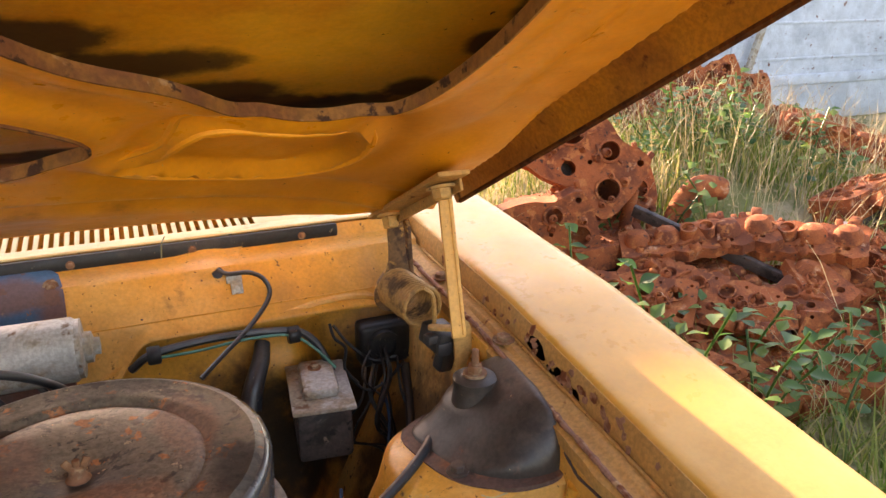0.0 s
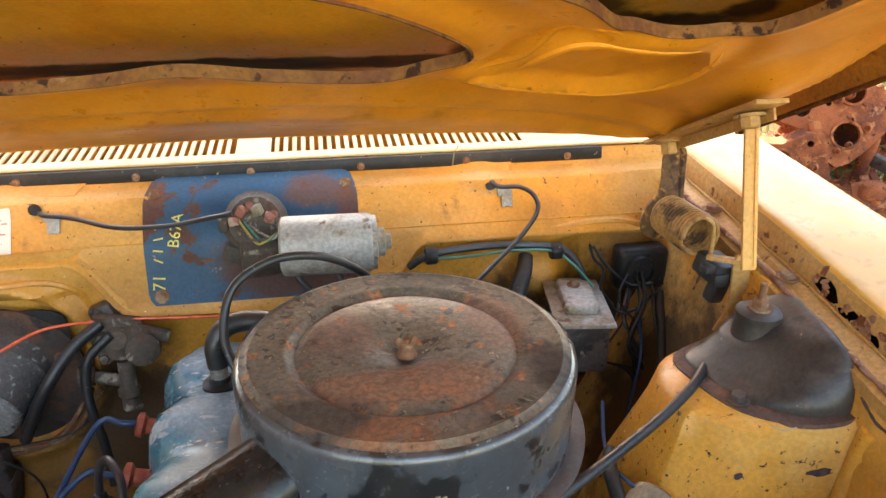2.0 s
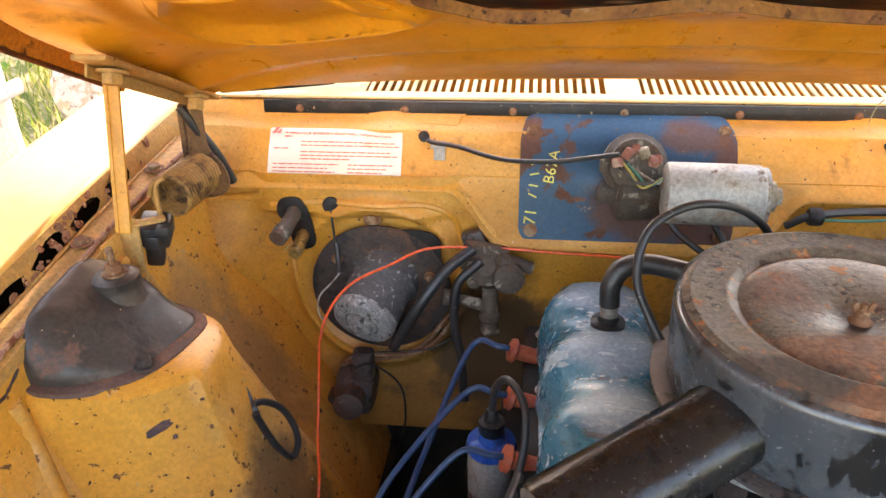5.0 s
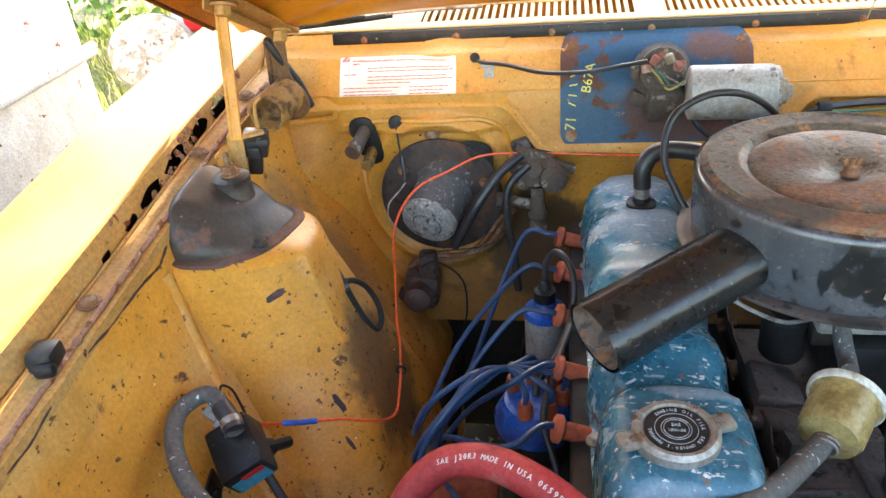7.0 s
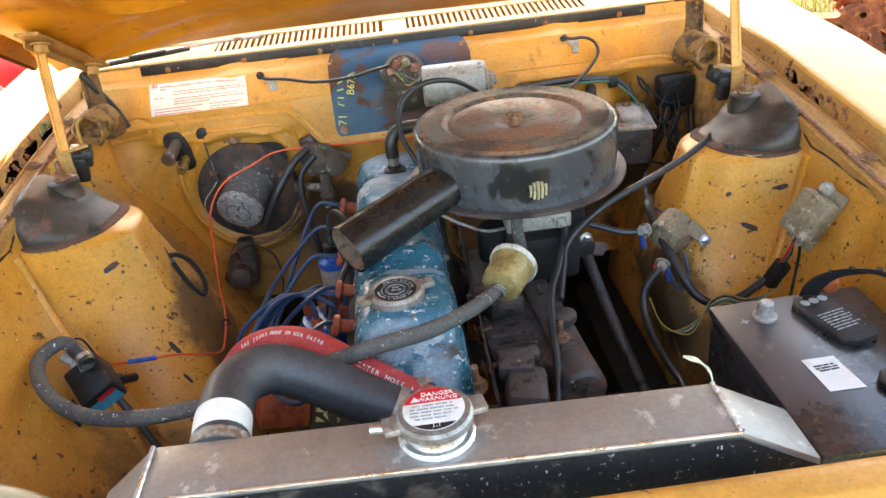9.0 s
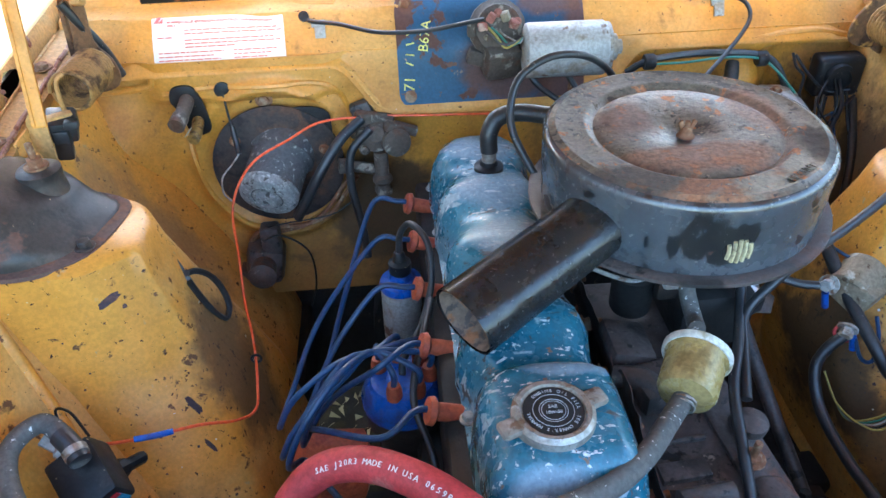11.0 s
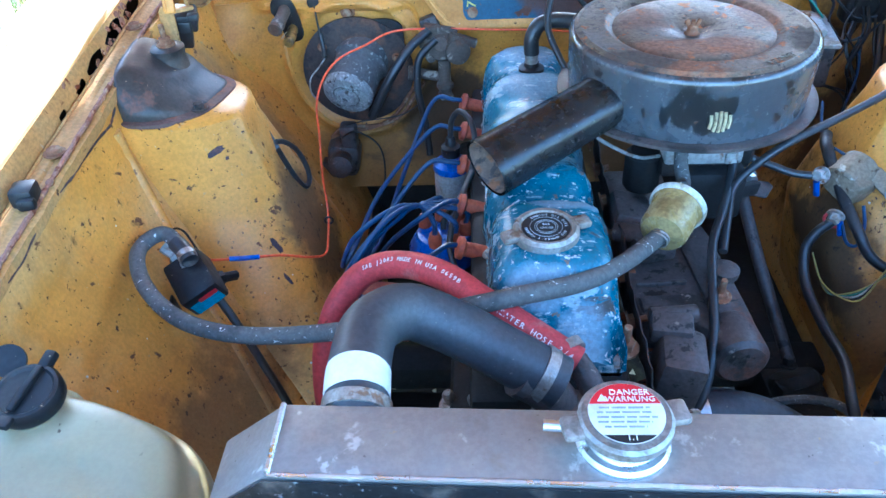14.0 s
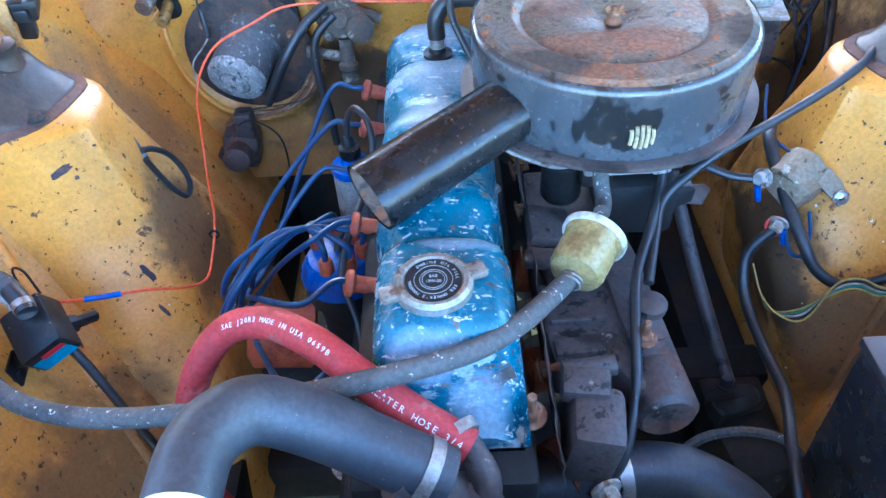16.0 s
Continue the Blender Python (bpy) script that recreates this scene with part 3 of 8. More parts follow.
m_soil = surf("dry_grass_soil", (0.40, 0.33, 0.20), 0.95, 0, [((0.16, 0.17, 0.06), 3, 0.4, 0.6, 0.95, 0), ((0.38, 0.3, 0.17), 25, 0.55, 0.7, 0.95, 0)], (30, 0.02))
# shade under the car, put into the soil's own dark colour
m_shadesoil = surf("shade_dark_soil", (0.035, 0.028, 0.022), 0.9, 0, [((0.07, 0.055, 0.03), 12, 0.5, 0.7, 0.95, 0)], (30, 0.01))
thing("ground", grid(ground_fn, 96, 70, True), m_soil, (0, 0, 0), "dry trodden grass and soil with leaf litter", "ground", kind="structure")

thing("bare_soil", grid(lambda u, v: (math.cos(2 * math.pi * u) * (0.02 + 0.95 * v) * 1.0, -0.1 + math.sin(2 * math.pi * u) * (0.02 + 1.25 * v), 0.006 + 0.012 * noise.noise((u * 40, v * 9, 3)) * (1 - v)), 64, 20, True), m_shadesoil, (0, 0, 0), "bare soil under the car with its shade painted in", "soil", kind="structure")

car = root("car", (0, 0, 0), "old mustard-yellow car with open bonnet and rusted fenders", "car")

FACE = [(0.975, 0.004), (0.955, -0.010), (0.948, -0.043), (0.92, -0.066), (0.895, -0.082), (0.84, -0.092), (0.80, -0.098)]


def face_y(z):
    for (z1, y1), (z2, y2) in zip(FACE, FACE[1:]):
        if z >= z2:
            return y1 + (y2 - y1) * (z1 - min(z, z1)) / (z1 - z2)
    return FACE[-1][1]


def face_bottom(x):
    return 0.880 - 0.072 * (1 - sm(0.155, 0.228, abs(x)))


def face_fn(u, v):
    x = -0.60 + 1.2 * u
    zb = face_bottom(x)
    if v > 0.93:
        k = (v - 0.93) / 0.07
        z = zb - 0.002 * k
        return (x, face_y(zb) - 0.010 + 0.030 * k, z)
    z = 0.972 + (zb - 0.972) * v / 0.93
    y = face_y(z) - 0.010 * sm(0.75, 0.93, v)
    notch = bump_at(abs(x) - 0.31, 0.028) * bump_at(z - 0.948, 0.012)
    y -= 0.012 * notch
    side = sm(0.5, 0.54, abs(x))
    y += 0.012 * side * sm(0.965, 0.93, z)
    return (x, y, z + 0.004 * notch)


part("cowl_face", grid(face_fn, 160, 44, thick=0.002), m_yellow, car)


def wall_fn(u, v):
    x, z = -0.58 + 1.16 * u, 0.90 - 0.40 * v
    y = -0.080 - 0.05 * sm(0.72, 0.4, z)
    d = math.hypot((x + 0.325) / 1.0, (z - 0.735) / 1.05)
    y -= 0.012 * bump_at(d - 0.118, 0.010) + 0.004 * sm(0.13, 0.11, d)
    y -= 0.010 * sm(0.835, 0.845, z) * sm(-0.50, -0.47, x) * sm(-0.20, -0.24, x)
    y += 0.055 * sm(0.40, 0.46, x) * sm(0.872, 0.855, z)
    y -= 0.012 * bump_at(x - 0.42, 0.10) * bump_at(z - 0.80, 0.03) + 0.05 * sm(0.48, 0.56, abs(x)) * sm(0.9, 0.75, z)
    return (x, y, z)


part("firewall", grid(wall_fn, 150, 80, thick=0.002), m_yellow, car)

# cowl top with its two louvred grilles
cowl = part("cowl_top", join(
    box((0, 0.014, 0.977), (1.20, 0.026, 0.004), bev=0.0012), box((0, 0.215, 0.992), (1.20, 0.24, 0.004), (3, 0, 0), 0.0012),
    box((0.002, 0.06, 0.9795), (0.048, 0.068, 0.004), (5, 0, 0), 0.0012), box((-0.478, 0.06, 0.9795), (0.246, 0.068, 0.004), (5, 0, 0), 0.0012),
    box((0.492, 0.06, 0.9795), (0.216, 0.068, 0.004), (5, 0, 0), 0.0012)), m_vent, car, "cream cowl panel")
slat_mesh = None
for k in range(27 + 29):
    x = -0.3485 + k * 0.01215 if k < 27 else 0.034 + (k - 27) * 0.01215
    if slat_mesh is None:
        s0 = part("slat", box((0, 0, 0), (0.0062, 0.070, 0.0035), (5, 0, 0), 0.0008, 1), m_vent, cowl)
        slat_mesh = s0.data
    else:
        s0 = new("slat", slat_mesh)
        s0.parent = cowl
    s0.location = (x, 0.06, 0.9795)
for c, sz in (((0, 0.07, 0.91), (1.1, 0.10, 0.004)), ((0, 0.118, 0.945), (1.1, 0.004, 0.07)), ((0, 0.02, 0.945), (1.1, 0.004, 0.055))):
    part("plenum_panel", box(c, sz, bev=0), m_tower, car, "dusty yellow air box panel under the grille")
seal = part("cowl_seal", box((0, -0.004, 0.9655), (0.985, 0.010, 0.019), (-8, 0, 0), 0.003), m_black, car, "black rubber cowl seal strip")
for k in range(7):
    part("seal_screw", bolt((-0.44 + k * 0.1467, -0.0095, 0.964), (0, -1, 0.1), 0.0036, 0.003), m_rustbolt, seal)

wiper = root("windscreen_wiper", (-0.52, 0.0, 0.985), "dark wiper arm and blade lying along the cowl", "wiper")
part("blade", join(tube([(-0.55, -0.008, 0.988), (-0.47, 0.012, 0.989), (-0.40, 0.034, 0.990)], 0.0045, 8), box((-0.475, 0.010, 0.993), (0.07, 0.010, 0.008), (0, 0, 15), 0.002)), m_black, wiper)
part("arm", tube([(-0.41, 0.030, 0.994), (-0.34, 0.050, 0.993), (-0.26, 0.074, 0.988)], 0.0035, 8), m_steel, wiper, "grey steel arm")

# unseen cabin behind the bonnet, its roof sized to shade the bay
def roof_fn(u, v):
    x = -0.70 + 1.40 * u
    q = (x / 0.70) ** 2
    y0 = 1.03 + 0.01 * q
    return (x, y0 + (1.95 - y0) * v, 1.404 - 0.002 * q - 0.03 * sm(0.6, 1.0, v))


cab = part("cabin", join(
    loft([[(-0.73, 0.33, 0.99), (0.73, 0.33, 0.99), (0.73, 2.2, 1.0), (-0.73, 2.2, 1.0)], [(-0.67, 1.02, 1.35), (0.67, 1.02, 1.35), (0.67, 1.9, 1.35), (-0.67, 1.9, 1.35)]]),
    box((0, 1.6, 0.66), (1.56, 2.6, 0.62), bev=0.03)), m_yellow, car)
part("roof", grid(roof_fn, 24, 10, thick=0.06, ), m_fender, cab, "crowned yellow roof")
part("windscreen", loft([[(-0.55, 0.345, 1.0), (0.55, 0.345, 1.0), (0.50, 1.0, 1.352), (-0.50, 1.0, 1.352)], [(-0.55, 0.337, 1.004), (0.55, 0.337, 1.004), (0.50, 0.992, 1.356), (-0.50, 0.992, 1.356)]]), m_glass, cab, "raked windscreen glass")


def tower_rings(s):
    rows = [(0.838, 0.438, -0.506, -0.336, 0.05), (0.833, 0.431, -0.511, -0.330, 0.052), (0.80, 0.424, -0.514, -0.325, 0.05), (0.75, 0.408, -0.522, -0.315, 0.045), (0.70, 0.392, -0.535, -0.30, 0.05),
            (0.62, 0.36, -0.572, -0.285, 0.05), (0.53, 0.33, -0.61, -0.265, 0.05), (0.42, 0.31, -0.645, -0.255, 0.05), (0.30, 0.30, -0.68, -0.245, 0.05)]
    if s > 0:
        rows = [(z, max(xi, 0.375 + 0.2 * max(0.0, 0.62 - z)), yf, yb, r) for z, xi, yf, yb, r in rows]
    out = []
    for z, xi, yf, yb, r in rows:
        w, h = 0.64 - xi, yb - yf
        # the inner front corner is cut off at a slant
        cut = lambda px, py: 0.055 * sm(0.11, 0.0, px + w / 2) * sm(0.0, -0.5, py / h) * sm(0.45, 0.72, z)
        out.append([(s * (0.5 * (xi + 0.64) + px), 0.5 * (yf + yb) + py + cut(px, py), z + 0.16 * (0.5 * (xi + 0.64) + px - 0.46) * sm(0.6, 0.82, z)) for px, py in rrect(w, h, r, 6)])
    return out


for s in (-1, 1):
    def side_fn(u, v, s=s):
        y = -1.10 + 1.04 * u
        zt = ledge_z(y) - 0.002
        z = zt + (0.20 - zt) * v
        x = 0.571 - (0.155 if s < 0 else 0.11) * sm(0, 0.52, zt - z) - (0.09 if s < 0 else 0.058) * sm(0.1, 0.6, zt - z)
        x += 0.004 * bump_at((y + 0.70) - 0.35 * (zt - z), 0.012) + 0.003 * bump_at(zt - z - 0.07, 0.006)
        return (s * x, y, z)

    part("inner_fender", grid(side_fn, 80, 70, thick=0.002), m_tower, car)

    def tower_mesh(s=s):
        bm = loft(tower_rings(s))
        bmesh.ops.subdivide_edges(bm, edges=[e for e in bm.edges if e.calc_length() > 0.04], cuts=2, use_grid_fill=True)
        return bm

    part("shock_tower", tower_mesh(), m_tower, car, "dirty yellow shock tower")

    def ledge_fn(u, v, s=s):
        y = -1.12 + 1.22 * u
        prof = [(0.567, -0.016), (0.566, -0.002), (0.571, 0.0), (0.586, 0.001), (0.590, 0.004), (0.597, 0.004), (0.604, 0.001)]
        k = v * (len(prof) - 1)
        i = min(int(k), len(prof) - 2)
        f = k - i
        x = prof[i][0] + (prof[i + 1][0] - prof[i][0]) * f
        dz = prof[i][1] + (prof[i + 1][1] - prof[i][1]) * f
        ragged = 0.003 * noise.noise((y * 30, s, 0)) * (1 if v < 0.3 else 0)
        return (s * (x + ragged), y, ledge_z(y) + dz + 0.002 * noise.noise((y * 14, v * 5, s)))

    part("fender_ledge", grid(ledge_fn, 120, 12, thick=0.0025), m_ledge, car, "rust-scabbed seam ledge")
    for y in (-0.335, -0.16, -0.62, -0.86):
        part("ledge_bolt", bolt((s * 0.588, y, ledge_z(y) + 0.004), (0, 0, 1), 0.0085, 0.006), m_rustbolt, car)

    fprof = [(0.606, -0.040), (0.6065, -0.02), (0.609, -0.007), (0.613, -0.002), (0.620, 0.0), (0.66, 0.001), (0.70, 0.001), (0.738, -0.001), (0.750, -0.004), (0.757, -0.012), (0.764, -0.03), (0.79, -0.12), (0.80, -0.25), (0.80, -0.5)]
    # ragged rust holes along the inner lip
    outer = [(-1.14, 0.0), (-0.9, 0.0), (-0.6, 0.0), (-0.3, 0.0), (0.0, 0.0), (0.14, 0.0), (0.14, 0.72), (-0.3, 0.72), (-0.7, 0.72), (-1.14, 0.72)]
    rng = random.Random(5 + s)
    spots = [(-0.375, 0.018, 0.022, 0.010), (-0.425, 0.014, 0.012, 0.009), (-0.455, 0.012, 0.009, 0.006), (-0.405, 0.010, 0.008, 0.004)] if s > 0 else \
        [(-0.215, 0.017, 0.034, 0.014), (-0.290, 0.016, 0.030, 0.013), (-0.360, 0.015, 0.034, 0.014), (-0.435, 0.014, 0.028, 0.011), (-0.49, 0.011, 0.016, 0.008), (-0.55, 0.010, 0.012, 0.006)]
    holes = [[(cy + ry * (0.75 + 0.45 * rng.random()) * math.cos(a), max(0.003, cv + rv * (0.75 + 0.45 * rng.random()) * math.sin(a))) for a in (2 * math.pi * i / 11 for i in range(11))] for cy, cv, ry, rv in spots]
    lens = [0.0]
    for (x1, z1), (x2, z2) in zip(fprof, fprof[1:]):
        lens.append(lens[-1] + math.hypot(x2 - x1, z2 - z1))

    def fender_at(y, d, s=s):
        for i in range(len(lens) - 1):
            if d <= lens[i + 1] or i == len(lens) - 2:
                f = (d - lens[i]) / (lens[i + 1] - lens[i])
                x = fprof[i][0] + (fprof[i + 1][0] - fprof[i][0]) * f
                z = fprof[i][1] + (fprof[i + 1][1] - fprof[i][1]) * f
                return (s * x, y, fz(y) + z)

    lip_holes = [h for h in holes]
    part("fender_lip", sheet([(-1.14, 0), (0.14, 0), (0.14, 0.036), (-1.14, 0.036)], lip_holes, 0.007, fender_at, 0.0015), m_ledge, car, "rust-holed inner fender lip")

    def fender_fn(u, v, s=s):
        d = 0.036 + (lens[-1] - 0.036) * v ** 1.6
        return fender_at(-1.14 + 1.28 * u, d)

    part("fender", grid(fender_fn, 60, 50, thick=0.0015), m_fender, car, "faded yellow fender with a flat top")
    # black sheet painted for the unlit inside of the fender
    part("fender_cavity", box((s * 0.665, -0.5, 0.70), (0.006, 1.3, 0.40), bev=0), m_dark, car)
    part("frame_rail", box((s * 0.36, -0.45, 0.36), (0.09, 1.5, 0.12), bev=0.01), m_greasy, car, "greasy chassis rail")
part("cross_member", box((0, -0.55, 0.30), (0.75, 0.10, 0.09), bev=0.012), m_greasy, car, "greasy suspension cross member")


def front_fn(u, v):
    x = -0.62 + 1.24 * u
    prof = [(-1.083, 0.80), (-1.083, 0.858), (-1.088, 0.868), (-1.096, 0.872), (-1.118, 0.872), (-1.126, 0.866), (-1.15, 0.862), (-1.26, 0.855), (-1.30, 0.84), (-1.31, 0.70)]
    k = v * (len(prof) - 1)
    i = min(int(k), len(prof) - 2)
    f = k - i
    return (x, prof[i][0] + (prof[i + 1][0] - prof[i][0]) * f + 0.02 * x * x, prof[i][1] + (prof[i + 1][1] - prof[i][1]) * f - 0.01 * x)


part("front_panel", grid(front_fn, 60, 36, thick=0.0015), m_yellow, car, "yellow front cross panel")
# blocks added to close the lower bay and keep light out
part("toe_board", join(box((0, -0.03, 0.36), (1.1, 0.06, 0.34), bev=0.01), box((-0.62, -0.3, 0.42), (0.02, 0.9, 0.5), bev=0), box((0.62, -0.3, 0.42), (0.02, 0.9, 0.5), bev=0)), m_greasy, car, "added black blocks closing off the floor and wheel arches")

# ---- bonnet, propped open on its hinges ----
HT = radians(27)
HO, HV, HN = Vector((0, -0.141, 1.033)), Vector((0, -math.cos(HT), math.sin(HT))), Vector((0, -math.sin(HT), -math.cos(HT)))
hood = root("bonnet", HO, "mustard-yellow bonnet held open, underside bracing rusted at its edges", "bonnet")


def hood_pt(u, v, n):
    """u across, v towards the front along the slope, n out of the underside."""
    return HO + Vector((u, 0, 0)) + HV * v + HN * (n - 0.030 * (1 - min(1, (u / 0.46) ** 2)) * sm(0.26, -0.03, v))


def mirror(p):
    return [(-u, v) for u, v in p][::-1]


mid_open = closed2d([(0, 0.338), (0.06, 0.318), (0.135, 0.305), (0.186, 0.331), (0.2045, 0.353), (0.202, 0.378), (0.184, 0.405), (0.155, 0.436), (0.12, 0.466), (0.06, 0.50), (0, 0.53), (-0.06, 0.50), (-0.12, 0.466), (-0.155, 0.436), (-0.184, 0.405), (-0.202, 0.378), (-0.2045, 0.353), (-0.186, 0.331), (-0.135, 0.305), (-0.06, 0.318)])
side_open = closed2d([(0.372, 0.381), (0.408, 0.396), (0.430, 0.44), (0.439, 0.53), (0.43, 0.68), (0.42, 0.80), (0.38, 0.85), (0.33, 0.83), (0.25, 0.73), (0.165, 0.62), (0.155, 0.57), (0.200, 0.500), (0.254, 0.459), (0.292, 0.416), (0.330, 0.389)])
top_open = closed2d([(0, 0.68), (0.06, 0.71), (0.16, 0.81), (0.22, 0.90), (0.18, 0.95), (0, 0.96), (-0.18, 0.95), (-0.22, 0.90), (-0.16, 0.81), (-0.06, 0.71)])
emboss = closed2d([(0.210, 0.288), (0.247, 0.310), (0.267, 0.352), (0.300, 0.366), (0.345, 0.360), (0.390, 0.347), (0.412, 0.310), (0.412, 0.265), (0.395, 0.238), (0.359, 0.224), (0.320, 0.231), (0.265, 0.256)])


def hood_rear(u):
    return -0.028 + 0.048 * sm(0.08, 0.40, abs(u)) - 0.03 * sm(0.41, 0.49, abs(u)) - 0.04 * sm(0.49, 0.56, abs(u))


def hood_n(u, v):
    p = (abs(u), v)
    n = 0.0
    d = edge_dist(p, emboss)
    n += 0.0045 * bump_at(d, 0.009) - (0.009 * sm(0.0, 0.016, d) if inside(p, emboss) else 0.0)
    n -= 0.005 * bump_at(d - 0.030, 0.014) * (0.0 if inside(p, emboss) else 1.0) * sm(0.47, 0.43, abs(u))
    o = min(edge_dist(p, mid_open), edge_dist(p, side_open))
    n += 0.006 * sm(0.034, 0.010, o)
    # the panel turns up behind a crowned fold towards the windscreen
    vc = 0.215 - 0.72 * u * u
    n += 0.005 * bump_at(v - vc, 0.014) + 0.010 * sm(0.0, -0.10, v - vc) - 0.006 * bump_at(v - vc + 0.04, 0.02)
    n -= 0.005 * bump_at(v - vc - 0.055, 0.022)
    # rolled shoulder, then the deep gutter along the side
    n -= 0.010 * sm(0.495, 0.53, abs(u)) * sm(0.22, 0.34, v)
    n += 0.008 * bump_at(abs(u) - 0.522, 0.035) * sm(0.27, 0.20, v)
    n -= 0.026 * sm(0.574, 0.590, abs(u)) * sm(0.03, 0.09, v)
    n -= 0.008 * bump_at(abs(u) - 0.50, 0.03) * bump_at(v - 0.285, 0.04)
    return n


outline = [(u, hood_rear(u)) for u in (-0.6 + 0.05 * i for i in range(25))] + [(0.60, 0.5), (0.60, 1.12), (0, 1.16), (-0.60, 1.12), (-0.60, 0.5)]
part("inner_panel", sheet(outline, [mid_open, side_open, mirror(side_open), top_open], 0.0078, lambda u, v: hood_pt(u, v, hood_n(u, v))), m_hood, hood, "pressed yellow bracing panel")


def lip(poly, depth=0.0075):
    def fn(u, v):
        k = u * len(poly)
        p, q = poly[int(k) % len(poly)], poly[(int(k) + 1) % len(poly)]
        f = k - int(k)
        a = (p[0] + (q[0] - p[0]) * f, p[1] + (q[1] - p[1]) * f)
        return hood_pt(a[0], a[1], hood_n(*a) - depth * v + (0.002 if v < 0.2 else 0) )
    return grid(fn, len(poly) * 2, 4, True, 0.0016)


for poly in (mid_open, side_open, mirror(side_open), top_open):
    part("opening_lip", lip(poly), m_lip, hood, "rusted edge of a bracing opening")


for s in (-1, 1):
    for line, r in (([(0.247, 0.305), (0.257, 0.334), (0.267, 0.355), (0.280, 0.367), (0.301, 0.370), (0.330, 0.365), (0.361, 0.357), (0.386, 0.350)], 0.0034), ([(0.204, 0.284), (0.235, 0.268), (0.281, 0.242), (0.323, 0.225), (0.359, 0.219), (0.397, 0.233), (0.415, 0.267), (0.416, 0.310), (0.409, 0.339)], 0.0040), ([(0.202, 0.293), (0.230, 0.316), (0.249, 0.341), (0.257, 0.367), (0.262, 0.385), (0.273, 0.396), (0.290, 0.396), (0.307, 0.390)], 0.0036)):
        part("pressed_ridge", tube([hood_pt(s * a, b, hood_n(s * a, b) - 0.45 * r) for a, b in line], lambda t, r=r: r * (0.5 + 0.5 * min(1, 6 * t, 6 * (1 - t))), 8, 5), m_hood, hood)


def skin_fn(u, v):
    x = -0.634 + 1.268 * u
    vv = -0.045 + 1.22 * v
    k = sm(0.612, 0.634, abs(x))
    return hood_pt(x, max(vv, hood_rear(x) - 0.012) if v < 0.1 else vv, -0.046 + 0.03 * k * (1 if v > 0.05 else 0) + 0.03 * sm(0.03, 0.0, v) - 0.003)


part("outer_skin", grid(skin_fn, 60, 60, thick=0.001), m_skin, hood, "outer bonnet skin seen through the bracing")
for s in (-1, 1):
    def edge_fn(u, v, s=s):
        a = [(0.590, -0.040), (0.610, -0.036), (0.624, -0.020), (0.630, 0.002), (0.633, 0.002), (0.634, -0.03), (0.632, -0.05)]
        k = v * (len(a) - 1)
        i = min(int(k), len(a) - 2)
        f = k - i
        return hood_pt(s * (a[i][0] + (a[i + 1][0] - a[i][0]) * f), -0.03 + 1.17 * u, a[i][1] + (a[i + 1][1] - a[i][1]) * f + 0.001)
    part("side_flange", grid(edge_fn, 60, 12, thick=0.0012), m_flange, hood, "folded side flange with rust along it")
    part("flange_rust", tube([hood_pt(s * 0.6315, -0.02 + 0.1 * i, 0.0025) for i in range(12)], 0.0034, 6, 3), m_hoodrust, hood, "rusty hem of the flange")


def hem_fn(u, v):
    x = -0.50 + 1.0 * u
    return hood_pt(x, hood_rear(x) - 0.004 * v - 0.001, 0.012 * v * (1 - 0.5 * sm(0.3, 0.5, abs(x))) - 0.002)


part("rear_hem", grid(hem_fn, 80, 4, thick=0.0016), m_hood, hood, "turned-down rear hem of the bonnet")

# ---- engine ----
engine = root("engine", (-0.035, -0.5, 0.23), "straight-six engine with worn blue valve cover", "engine")
EX = -0.034


def cover_rings():
    rings = []
    n = 78
    for i in range(n + 1):
        y = -0.812 + 0.642 * i / n
        e = min((-0.17 - y) / 0.02, 1.0)
        e = math.sqrt(max(0.0, 1 - (1 - e) ** 2)) if e < 1 else 1
        ht = 0.808 - 0.004 * (y + 0.5)
        # oil filler block in front, bulges over the rockers behind it
        ht += 0.024 * sm(-0.63, -0.655, y) - 0.088 * sm(-0.746, -0.815, y)
        for c in (-0.57, -0.44, -0.33, -0.235):
            ht += 0.013 * bump_at(y - c, 0.036)
        wl = 0.050 + 0.010 * sm(-0.64, -0.66, y) + sum(0.014 * bump_at(y - c, 0.032) for c in (-0.57, -0.44, -0.33, -0.235))
        wr = 0.052 + 0.012 * sm(-0.64, -0.66, y) + sum(0.008 * bump_at(y - c, 0.04) for c in (-0.57, -0.44, -0.33, -0.235))
        zb = 0.722
        top = zb + (ht - zb) * (0.35 + 0.65 * e)
        ring = [(-0.068, zb), (-0.068, zb + 0.006), (-wl - 0.008, zb + 0.008), (-wl - 0.006, zb + 0.04), (-wl - 0.001, top - 0.028), (-wl + 0.008, top - 0.010), (-wl + 0.022, top - 0.002), (-0.01, top + 0.001),
                (0.01, top + 0.001), (wr - 0.022, top - 0.002), (wr - 0.008, top - 0.010), (wr + 0.001, top - 0.028), (wr + 0.006, zb + 0.04), (wr + 0.008, zb + 0.008), (0.068, zb + 0.006), (0.068, zb)]
        rings.append([(EX + x, y, z) for x, z in ring])
    return rings


